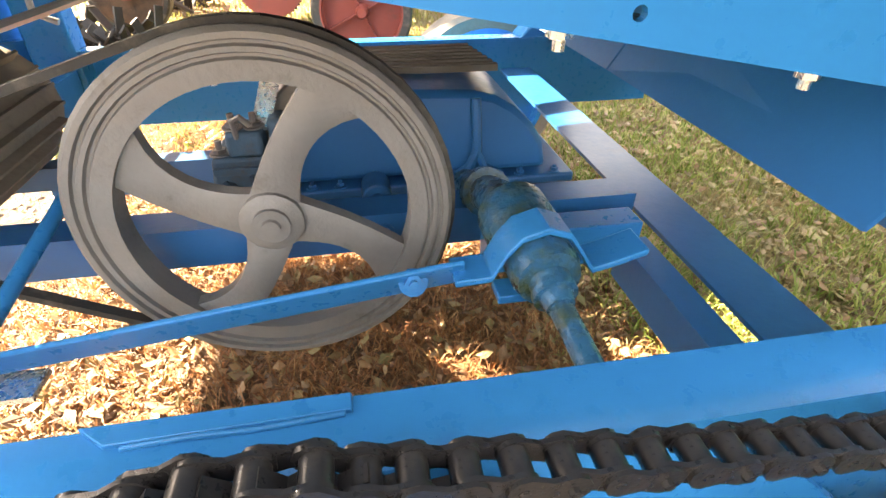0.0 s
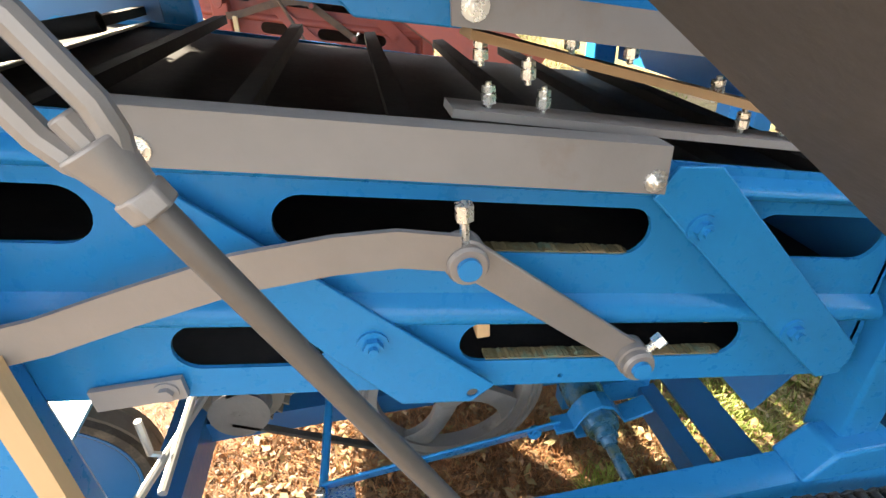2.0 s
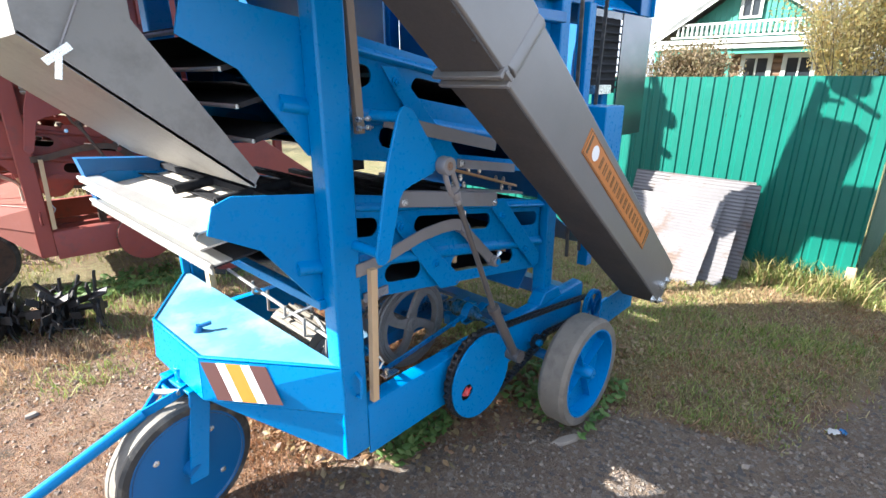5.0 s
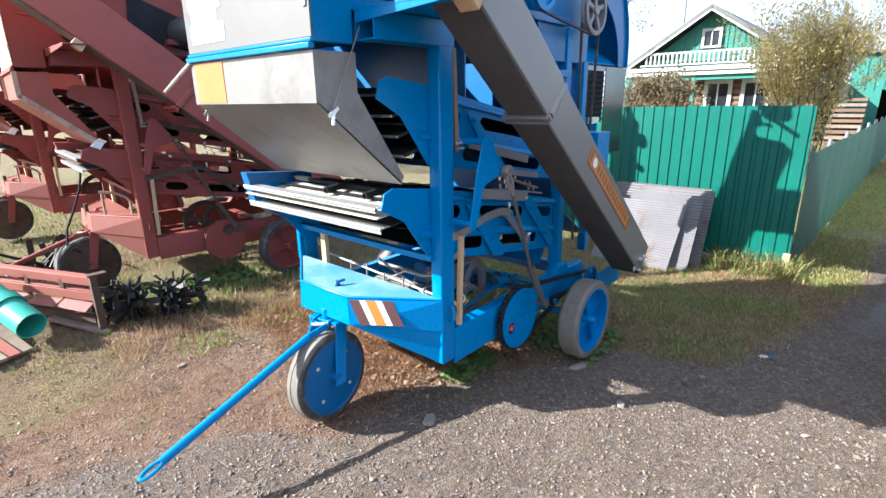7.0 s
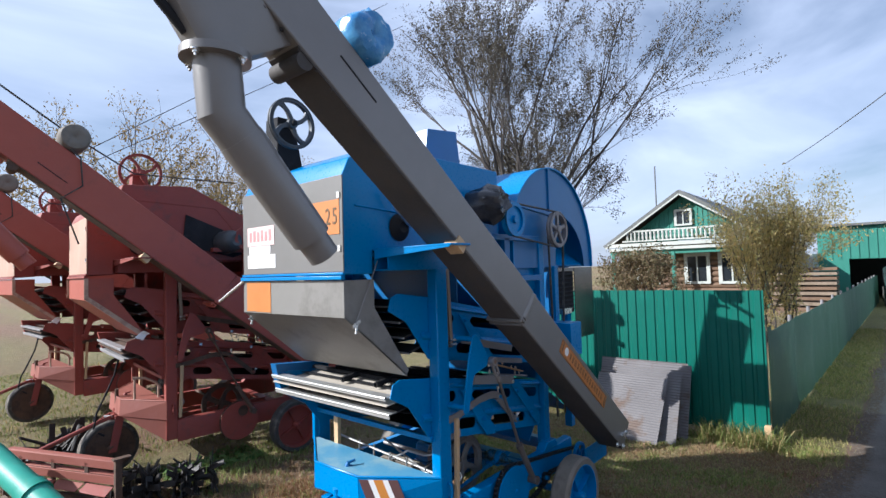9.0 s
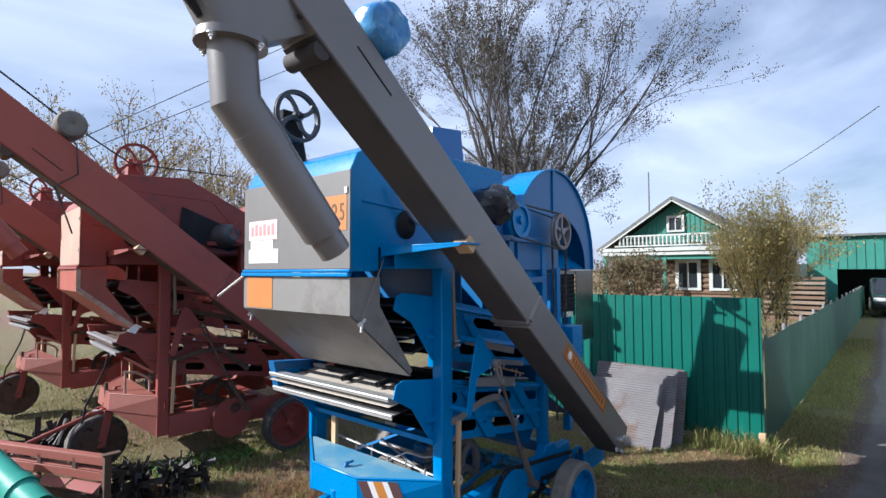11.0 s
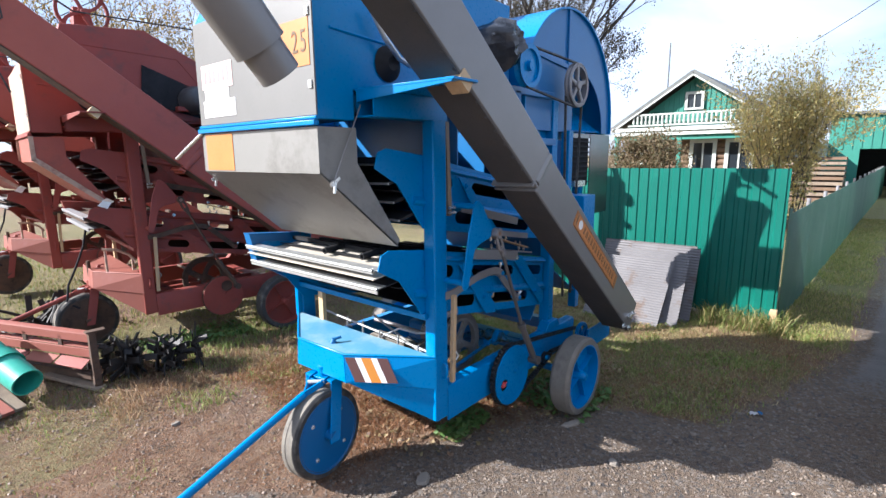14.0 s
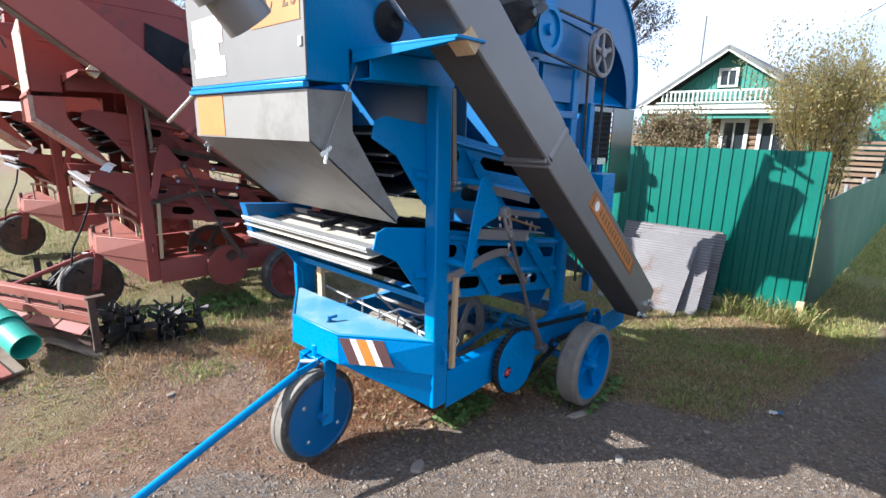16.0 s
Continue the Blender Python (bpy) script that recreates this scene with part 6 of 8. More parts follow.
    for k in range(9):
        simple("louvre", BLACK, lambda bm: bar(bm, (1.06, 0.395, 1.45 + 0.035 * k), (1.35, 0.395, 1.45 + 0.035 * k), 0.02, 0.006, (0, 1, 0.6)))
    simple("rear_sheet", MIRROR_SHEET if fresh else P["tray"], lambda bm: (box(bm, 1.36, 1.70, 0.386, 0.392, 1.20, 1.785), box(bm, 1.05, 1.36, 0.39, 0.396, 1.755, 1.785)), "", 0)
    simple("rear_box", B, lambda bm: box(bm, 0.86, 1.03, 0.188, 0.42, 1.14, 1.38), "", 0.004)
    simple("clip", ZINC, lambda bm: box(bm, 1.08, 1.24, 0.36, 0.39, 1.42, 1.46))
    simple("rear_post", B, lambda bm: box(bm, 1.30, 1.36, 0.43, 0.49, 0.49, 1.80), "", 0.004)
    simple("rear_post", B, lambda bm: box(bm, 1.30, 1.36, 1.40, 1.46, 0.30, 1.80), "", 0.004)
    # sheets added to block light and keep the open inside dark
    simple("shade_backing", B2, lambda bm: box(bm, -0.30, 0.86, 1.462, 1.468, 1.22, 1.90))
    simple("shade_baffle", B2, lambda bm: (box(bm, -0.10, -0.094, 0.46, 1.45, 1.50, 1.90), box(bm, -0.79, 0.36, 0.47, 1.40, 1.892, 1.903)))
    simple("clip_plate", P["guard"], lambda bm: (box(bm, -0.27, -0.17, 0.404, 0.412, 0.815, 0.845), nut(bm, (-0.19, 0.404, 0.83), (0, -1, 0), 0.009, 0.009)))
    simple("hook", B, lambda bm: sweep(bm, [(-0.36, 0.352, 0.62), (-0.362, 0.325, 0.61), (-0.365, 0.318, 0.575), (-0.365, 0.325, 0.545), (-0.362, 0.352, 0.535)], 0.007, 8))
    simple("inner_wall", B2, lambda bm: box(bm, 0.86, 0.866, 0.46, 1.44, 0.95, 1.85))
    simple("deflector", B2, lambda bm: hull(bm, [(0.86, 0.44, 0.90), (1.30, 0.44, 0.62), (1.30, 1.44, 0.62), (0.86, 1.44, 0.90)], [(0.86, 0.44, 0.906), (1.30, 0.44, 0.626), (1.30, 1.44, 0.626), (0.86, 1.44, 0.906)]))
    if fresh:
        simple("head_hood", B2, lambda bm: hull(bm, [(0.20, 0.98, 2.45), (0.66, 0.98, 2.45), (0.66, 1.34, 2.45), (0.20, 1.34, 2.45)], [(0.28, 1.0, 2.86), (0.62, 1.0, 2.90), (0.62, 1.32, 2.90), (0.28, 1.32, 2.86)]), "", 0.004)
    # loading elevator on the far side, known by its shadow on the fence
    if fresh:
        def loader(bm):
            lower, upper = [(2.05, 1.06, 1.10), (2.05, 1.24, 1.48), (2.05, 1.05, 2.28), (2.05, 0.76, 2.24)], [(2.15, 1.06, 1.10), (2.15, 1.24, 1.48), (2.15, 1.05, 2.28), (2.15, 0.76, 2.24)]
            hull(bm, lower, upper)
        ld = simple("loading_elevator", B2, loader)
        sa, sb = Vector((2.05, 1.31, 1.62)), Vector((2.05, 1.09, 2.58))
        simple("loader_rail", B2, lambda bm: bar(bm, sa, sb, 0.045, 0.04, (0, 1, 0)), "", 0, ld)
        for k in range(7):
            p = sa.lerp(sb, 0.12 + 0.13 * k)
            simple("loader_rung", B2, lambda bm: (rod(bm, p, p + Vector((0.01, -0.16, -0.03)), 0.012, 8), rod(bm, p + Vector((0, -0.055, -0.02)), p + Vector((0, -0.055, 0.03)), 0.016, 8)), "", 0, ld)
        simple("loader_head", B2, lambda bm: (rod(bm, (2.05, 0.88, 2.60), (2.05, 1.02, 2.60), 0.075, 16), rod(bm, (2.05, 0.84, 2.66), (2.05, 0.90, 2.60), 0.03, 10), bar(bm, (2.05, 1.02, 2.56), (2.05, 0.75, 2.38), 0.03, 0.03, (1, 0, 0)), bar(bm, (2.05, 1.08, 2.62), (2.05, 0.80, 2.64), 0.02, 0.02, (1, 0, 0))), "", 0, ld)
        # unseen mast, made up to cast the second shadow on the fence
        simple("shadow_mast", B2, lambda bm: (hull(bm, [(2.0, 2.12, 0.0), (2.10, 2.12, 0.0), (2.10, 2.44, 0.0), (2.0, 2.44, 0.0)], [(2.0, 2.20, 2.50), (2.10, 2.20, 2.50), (2.10, 2.38, 2.50), (2.0, 2.38, 2.50)]), rod(bm, (2.05, 2.10, 2.28), (2.05, 2.22, 2.30), 0.06, 10), rod(bm, (2.05, 2.34, 2.20), (2.05, 2.47, 2.18), 0.05, 10), rod(bm, (2.05, 2.08, 1.98), (2.05, 2.20, 2.05), 0.03, 8), rod(bm, (2.05, 2.38, 2.50), (2.05, 2.47, 2.52), 0.03, 8), rod(bm, (2.05, 2.25, 2.50), (2.05, 2.29, 2.62), 0.035, 8)), "", 0, ld)
    return root


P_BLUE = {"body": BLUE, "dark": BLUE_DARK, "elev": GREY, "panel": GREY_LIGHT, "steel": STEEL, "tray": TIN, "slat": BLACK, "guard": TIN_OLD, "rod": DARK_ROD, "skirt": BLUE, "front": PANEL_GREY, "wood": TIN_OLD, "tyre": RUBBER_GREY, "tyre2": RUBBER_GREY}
P_RED = {"body": RED, "dark": RED, "elev": RED_LIT, "panel": CREAM, "steel": RUST, "tray": TIN_OLD, "slat": RUST, "guard": RED, "rod": RUST, "skirt": RED_FADED, "front": CREAM, "wood": RUST, "tyre": RUBBER_GREY, "tyre2": RUBBER}

cleaner = build_machine(BASE, 0, P_BLUE, "bright blue repainted grain-cleaning machine with dark grey elevator on gravel")
red_at = BASE + Vector((-0.29, 2.95, 0.05))
old = build_machine(red_at + Vector((0.06, -0.055, 0)), -6, P_RED, "old rust-red grain-cleaning machine standing on trodden earth", "old_grain_cleaner", False, True, "old red grain cleaners")
copy_thing(old, pose(*(red_at + Vector((-0.02, 2.75, 0.02))), 0, 0, 0))


# ---- ground ----
def edge_y(x):
    """Where the gravel of the lane ends towards the grass."""
    pts = [(-40, 9), (-6, 3.2), (-3, 1.95), (-1.7, 1.35), (-1.1, 1.02), (-0.85, 0.68), (-0.3, 0.66), (0.04, 0.48), (0.44, 0.32), (0.75, 0.16), (0.92, -0.15), (1.05, -0.62), (1.7, -0.86), (2.5, -1.06), (3.1, -1.19), (10, -1.55), (40, -2.6), (400, -20)]
    return float(np.interp(x, [p[0] for p in pts], [p[1] for p in pts]))


def ground_z(x, y):
    far = max(abs(x - 0.5), abs(y - 0.5))
    z = 0.014 * noise.noise((x * 1.3, y * 1.3, 0)) + 0.014 * noise.noise((x * 5, y * 5, 3)) + 0.007 * noise.noise((x * 13, y * 13, 6))
    z += 0.05 * min(1, max(0, (y - 1.9) / 1.2))
    if far > 15:
        z *= 0.3
    return z - 0.006


def make_ground():
    def axis(lo, hi, step, reach):
        mid = list(np.arange(lo, hi + 1e-6, step))
        out, d, v = [], step, 0.0
        while v < reach:
            d *= 1.28
            v += d
            out.append(v)
        return [lo - q for q in reversed(out)] + mid + [hi + q for q in out]
    xs, ys = axis(-3.2, 4.6, 0.05, 700), axis(-2.8, 4.4, 0.05, 700)
    verts = [(x, y, ground_z(x, y)) for y in ys for x in xs]
    w = len(xs)
    faces = [(j * w + i, j * w + i + 1, (j + 1) * w + i + 1, (j + 1) * w + i) for j in range(len(ys) - 1) for i in range(w - 1)]
    me = bpy.data.meshes.new("ground")
    me.from_pydata(verts, [], faces)
    col = me.color_attributes.new("zones", "FLOAT_COLOR", "POINT")
    data = []
    for x, y, z in verts:
        e = edge_y(x) + 0.12 * noise.noise((x * 1.1, y * 1.1, 9))
        grav = min(1, max(0, (e - y) / 0.25 + 0.5))
        asph = min(1, max(0, (x - 1.4) / 1.8)) * min(1, max(0, (e - 0.05 - y) / 0.2))
        grass = 0.0
        if y > e:
            if x > 0.5:
                grass = min(1, (x - 0.5) / 0.7) * (0.50 + 0.45 * noise.noise((x * 1.7, y * 1.7, 12)))
            if x > 3.0 and y < 0:
                grass = 0.85
            if y > 5 or x < -6:
                grass = 0.55 + 0.5 * noise.noise((x * 0.35, y * 0.35, 14))
            elif y > 1.9:
                grass = max(grass, 0.40 + 0.6 * noise.noise((x * 0.9, y * 0.9, 4)))
        data += [grav, min(1, max(0, grass)), asph, 1.0]
    col.data.foreach_set("color", data)
    me.materials.append(GROUND)
    me.polygons.foreach_set("use_smooth", [True] * len(me.polygons))
    return tagged(new("ground", me), "trodden brown earth, gravel lane and autumn grass", "ground", kind="structure")


make_ground()


def scatter_blades(name, count, area, length, width, material, label, lean=0.6, keep=None, curl=0.0, seed=1):
    rng = random.Random(seed)
    verts, faces = [], []
    n = 0
    while n < count:
        x, y = rng.uniform(area[0], area[1]), rng.uniform(area[2], area[3])
        if keep and not keep(x, y, rng):
            n += 0.25
            continue
        n += 1
        z = ground_z(x, y)
        h, w, a = length * rng.uniform(0.4, 1.2), width * rng.uniform(0.6, 1.3), rng.uniform(0, 6.283)
        dx, dy = math.cos(a), math.sin(a)
        ln = h * lean * rng.uniform(0.2, 1.4)
        b = rng.uniform(0, 6.283)
        ex, ey = math.cos(b) * ln, math.sin(b) * ln
        k = len(verts)
        cx, cy = ex * curl * 0.5, ey * curl * 0.5
        verts += [(x - dx * w, y - dy * w, z - 0.004), (x + dx * w, y + dy * w, z - 0.004), (x + dx * w * 0.8 + ex * 0.35, y + dy * w * 0.8 + ey * 0.35, z + h * 0.55), (x - dx * w * 0.8 + ex * 0.35, y - dy * w * 0.8 + ey * 0.35, z + h * 0.55), (x + ex - cx, y + ey - cy, z + h * (1 - 0.6 * curl))]
        faces += [(k, k + 1, k + 2, k + 3), (k + 3, k + 2, k + 4)]
    me = bpy.data.meshes.new(name)
    me.from_pydata(verts, [], faces)
    me.materials.append(material)
    return tagged(new(name, me), label, name.replace("_", " "), kind="stuff")


def off_lane(m=0.0):
    return lambda x, y, r: y > edge_y(x) + m + r.uniform(-0.1, 0.25)


def patchy(scale, level, seed, m=0.0):
    def keep(x, y, r):
        return y > edge_y(x) + m + r.uniform(-0.1, 0.25) and noise.noise((x * scale, y * scale, seed)) > level + r.uniform(-0.25, 0.25)
    return keep


def under_machine(x, y, r):
    edge = min(x + 0.6, 1.0 - x, y - edge_y(x) - 0.05, 2.4 - y) + 0.25 * noise.noise((x * 2.5, y * 2.5, 31))
    return edge > r.uniform(-0.05, 0.35)


def tufted(scale, level, seed, sign=1.0):
    """Keeps blades in clumps of two sizes, off the lane."""
    def keep(x, y, r):
        if y < edge_y(x) + r.uniform(-0.08, 0.22):
            return False
        v = noise.noise((x * scale, y * scale, seed)) * 0.7 + noise.noise((x * scale * 3.3, y * scale * 3.3, seed + 5)) * 0.5
        return v * sign > level + r.uniform(-0.18, 0.18)
    return keep


def build_plants():
    scatter_blades("dry_weed", 42000, (-0.6, 1.0, 0.05, 2.4), 0.042, 0.0016, DRY, "dry orange-brown weed stalks under the machine", 1.5, under_machine, 0.7, 2)
    scatter_blades("dry_straw", 15000, (-3.2, 0.6, 0.5, 3.4), 0.013, 0.0019, STRAW, "flattened dry straw on trodden earth", 2.6, tufted(1.5, 0.10, 41), 0.8, 42)
    scatter_blades("dry_weed", 26000, (-3.0, 0.3, 0.6, 3.0), 0.009, 0.0024, DRY, "reddish-brown crumbs of dry weed on earth", 1.9, tufted(1.1, -0.12, 47), 0.7, 45)
    scatter_blades("low_grass", 5000, (-3.2, 0.4, 0.7, 3.4), 0.034, 0.0022, GREEN_GRASS, "thin low grass on trodden earth", 1.2, tufted(1.4, 0.26, 43), 0.5, 44)
    scatter_blades("dry_weed", 5000, (-1.6, 0.6, 0.2, 1.6), 0.016, 0.0016, DRY, "dry brown weed stalks on trodden earth", 1.4, patchy(1.6, 0.0, 5, 0.05), 0.6, 3)
    scatter_blades("grass", 26000, (0.75, 3.45, -1.2, 2.6), 0.044, 0.0024, GREEN_GRASS, "short green autumn grass in patches", 1.1, tufted(1.3, 0.02, 7), 0.5, 4)
    scatter_blades("withered_grass", 44000, (0.6, 3.45, -1.2, 2.6), 0.036, 0.0022, BROWN_GRASS, "withered brown grass between green patches", 1.5, tufted(1.3, -0.16, 7, -1.0), 0.6, 14)
    scatter_blades("grass", 7000, (-2.6, 1.8, 2.3, 4.3), 0.06, 0.0024, GRASS, "short autumn grass with dry blades", 0.9, tufted(1.1, 0.05, 8), 0.4, 5)
    scatter_blades("grass", 22000, (3.0, 14.0, -1.9, -0.6), 0.06, 0.0035, VERGE, "yellow-green grass verge beside the lane", 0.9, tufted(1.0, -0.25, 17), 0.4, 6)
    scatter_blades("grass", 30000, (-6, 3, 4.0, 11), 0.06, 0.005, GRASS, "lawn behind the machines", 0.8, None, 0.3, 7)
    scatter_blades("tall_grass", 900, (3.0, 3.5, -0.75, -0.05), 0.24, 0.0035, GRASS, "pale tall grass tuft at the fence post", 0.8, None, 0.5, 8)
    scatter_blades("tall_grass", 420, (0.50, 0.60, 0.58, 0.70), 0.13, 0.0022, GREEN_GRASS, "green grass tuft under the shaft", 0.8, None, 0.5, 9)
    scatter_blades("tall_grass", 1600, (-1.3, 0.2, 2.2, 2.75), 0.085, 0.0024, STRAW, "dry grass tufts at the scrap heap", 1.0, tufted(2.6, 0.0, 57), 0.5, 51)
    scatter_blades("tall_grass", 1200, (-1.0, 0.3, 2.0, 2.7), 0.07, 0.0024, GREEN_GRASS, "green grass tufts at the scrap heap", 1.0, tufted(2.6, 0.10, 58), 0.5, 54)
    scatter_blades("tall_grass", 1500, (-0.8, 0.5, 2.75, 3.35), 0.085, 0.0026, GREEN_GRASS, "green grass under the old machine", 0.9, None, 0.4, 52)
    scatter_blades("tall_grass", 7000, (1.0, 3.35, -1.1, 0.9), 0.065, 0.0026, GREEN_GRASS, "uneven grass tufts before the fence", 1.1, tufted(2.1, 0.20, 61), 0.5, 53)
    scatter_blades("tall_grass", 5000, (0.9, 3.3, -1.1, 0.7), 0.055, 0.0032, STRAW, "bleached straw tufts between the grass", 1.3, tufted(2.7, 0.16, 71), 0.6, 55)
    scatter_blades("dry_weed", 6000, (0.8, 3.2, -1.1, 0.4), 0.022, 0.0026, DRY, "reddish-brown withered weed patches in the grass", 1.6, tufted(1.9, 0.22, 77), 0.6, 56)
    scatter_blades("tall_grass", 6000, (0.80, 1.8, 0.45, 1.9), 0.055, 0.0024, GREEN_GRASS, "green grass beside the machine", 1.0, tufted(2.4, -0.02, 63), 0.4, 10)


build_plants()


def build_leaves():
    rng = random.Random(11)
    for name, count, area, size, material, label, keep in (
            ("fallen_leaf", 4000, (-0.4, 1.7, 0.1, 2.2), 0.021, FALLEN, "fallen brown and yellow leaves", off_lane(-0.15)),
            ("fallen_leaf", 2600, (-2.6, 3.3, -0.6, 4.0), 0.012, FALLEN, "scattered small fallen leaves", off_lane(0)),
            ("green_weed", 420, (0.55, 1.1, 0.0, 0.5), 0.030, GREENLEAF, "low green weed by the wheel", None),
            ("green_weed", 330, (-0.12, 0.24, 0.47, 0.64), 0.026, GREENLEAF, "green weed leaves in dry litter", None),
            ("fallen_leaf", 3200, (0.5, 3.4, -1.15, 1.2), 0.013, FALLEN, "scattered fallen leaves on grass", off_lane(-0.1)),
            ("green_weed", 700, (-0.75, 0.1, 3.05, 3.5), 0.032, GREENLEAF, "low green weed near the old machine", None)):
        verts, faces = [], []
        for _ in range(count):
            x, y = rng.uniform(area[0], area[1]), rng.uniform(area[2], area[3])
            if keep and not keep(x, y, rng):
                continue
            up = 0.05 if name == "green_weed" else 0.012
            c = Vector((x, y, ground_z(x, y) + 0.006 + rng.uniform(0, up)))
            s = size * rng.uniform(0.5, 1.2)
            m = Euler((rng.uniform(-0.6, 0.6), rng.uniform(-0.6, 0.6), rng.uniform(0, 6.28))).to_matrix()
            k = len(verts)
            verts += [tuple(c + m @ Vector(p) * s) for p in ((-1, 0, 0.1), (-0.2, -0.55, 0), (0.9, 0, 0.15), (-0.2, 0.55, 0.05))]
            faces.append((k, k + 1, k + 2, k + 3))
        me = bpy.data.meshes.new(name)
        me.from_pydata(verts, [], faces)
        me.materials.append(material)
        tagged(new(name, me), label, name.replace("_", " "), kind="stuff")


build_leaves()


def build_gravel():
    rng = random.Random(21)
    verts, faces = [], []
    n = 0
    while n < 47000:
        x, y = rng.uniform(-2.6, 3.2), rng.uniform(-1.9, 1.6)
        near = edge_y(x) - y
        if (near < rng.uniform(-0.5, 0.3) and rng.random() > 0.12) or (x > 1.3 and rng.random() < (x - 1.3) * 0.8):
            n += 0.2
            continue
        n += 1
        s = 0.0028 + 0.0085 * rng.random() ** 3.6
        if rng.random() < 0.0012:
            s = rng.uniform(0.014, 0.022)
        c = Vector((x, y, ground_z(x, y) + s * 0.25))
        k = len(verts)
        m = Euler((rng.uniform(0, 3), rng.uniform(0, 3), rng.uniform(0, 3))).to_matrix()
        for p in ((1, 0, 0), (-1, 0, 0), (0, 1, 0), (0, -1, 0), (0, 0, 1), (0, 0, -1)):
            q = m @ Vector(p) * s * rng.uniform(0.7, 1.25)
            verts.append((c.x + q.x, c.y + q.y, c.z + q.z * 0.6))
        faces += [(k + a, k + b, k + d) for a, b, d in ((0, 2, 4), (2, 1, 4), (1, 3, 4), (3, 0, 4), (2, 0, 5), (1, 2, 5), (3, 1, 5), (0, 3, 5))]
    me = bpy.data.meshes.new("gravel")
    me.from_pydata(verts, [], faces)
    me.materials.append(STONE)
    tagged(new("gravel", me), "loose grey and brown gravel stones", "gravel", kind="stuff")


build_gravel()


def build_clods():
    rng = random.Random(23)
    verts, faces = [], []
    n = 0
    while n < 26000:
        x, y = rng.uniform(-3.0, 1.0), rng.uniform(0.0, 4.2)
        if y < edge_y(x) - 0.1 or noise.noise((x * 1.2, y * 1.2, 55)) < rng.uniform(-0.4, 0.35):
            n += 0.2
            continue
        n += 1
        s = 0.003 + 0.010 * rng.random() ** 5
        c = Vector((x, y, ground_z(x, y) + s * 0.2))
        k = len(verts)
        m = Euler((rng.uniform(0, 3), rng.uniform(0, 3), rng.uniform(0, 3))).to_matrix()
        for p in ((1, 0, 0), (-1, 0, 0), (0, 1, 0), (0, -1, 0), (0, 0, 1), (0, 0, -1)):
            q = m @ Vector(p) * s * rng.uniform(0.6, 1.3)
            verts.append((c.x + q.x, c.y + q.y, c.z + q.z * 0.6))
        faces += [(k + a, k + b, k + d) for a, b, d in ((0, 2, 4), (2, 1, 4), (1, 3, 4), (3, 0, 4), (2, 0, 5), (1, 2, 5), (3, 1, 5), (0, 3, 5))]
    me = bpy.data.meshes.new("earth_clods")
    me.from_pydata(verts, [], faces)
    me.materials.append(CLOD)
    tagged(new("earth_clods", me), "brown crumbs of trodden earth", "earth", kind="stuff")


build_clods()


def build_small_litter():
    for at, size, rz, label in (((-0.47, 0.40), (0.055, 0.04, 0.016), 20, "flat grey stone lying in the gravel"), ((0.50, 0.05), (0.075, 0.028, 0.012), -25, "pale flat stone chip lying in the gravel"), ((0.28, -0.30), (0.035, 0.028, 0.018), 40, "small grey stone lying in the gravel"), ((-1.05, 1.98), (0.03, 0.022, 0.012), 10, "pale stone on trodden earth")):
        bm = bmesh.new()
        ring = [(math.cos(a) * (1 + 0.18 * math.sin(3 * a + rz)), math.sin(a) * (1 + 0.15 * math.cos(2 * a))) for a in (2 * math.pi * k / 9 for k in range(9))]
        hull(bm, [(x * size[0], y * size[1], -0.006) for x, y in ring], [(x * size[0] * 0.82, y * size[1] * 0.82, size[2]) for x, y in ring])
        ob = make("stone", bm, STONE_PALE, None, "", (0, 0, 0), 30, 0.003)
        ob.matrix_world = pose(at[0], at[1], ground_z(*at), 0, 0, rz)
        tagged(ob, label, "stone")
    at = (1.37, -0.80)
    wr = thing("wrapper", (at[0], at[1], ground_z(*at) + 0.004), "crumpled white and blue plastic wrapper on the grass edge", "litter", rot=-50)
    for nm, mt, x0, x1 in (("foil", WHITE, -0.045, 0.015), ("printed_end", WRAP, 0.015, 0.045)):
        bm = bmesh.new()
        rows = [[bm.verts.new((x0 + (x1 - x0) * i / 5, 0.012 * (j - 1.5), 0.006 + 0.006 * ((i + j) % 2) + 0.004 * math.sin(2 * i + j))) for j in range(4)] for i in range(6)]
        for a, b in zip(rows, rows[1:]):
            for j in range(3):
                bm.faces.new((a[j], a[j + 1], b[j + 1], b[j]))
        bmesh.ops.solidify(bm, geom=bm.faces[:], thickness=0.0015)
        make(nm, bm, mt, wr)


STONE_PALE = surface("pale_stone", (0.20, 0.17, 0.14), (0.26, 0.225, 0.185), 0.85, 0, 20, 120, 0.4, (0.20, 0.165, 0.13), 0.5, 0.7, 30)
build_small_litter()


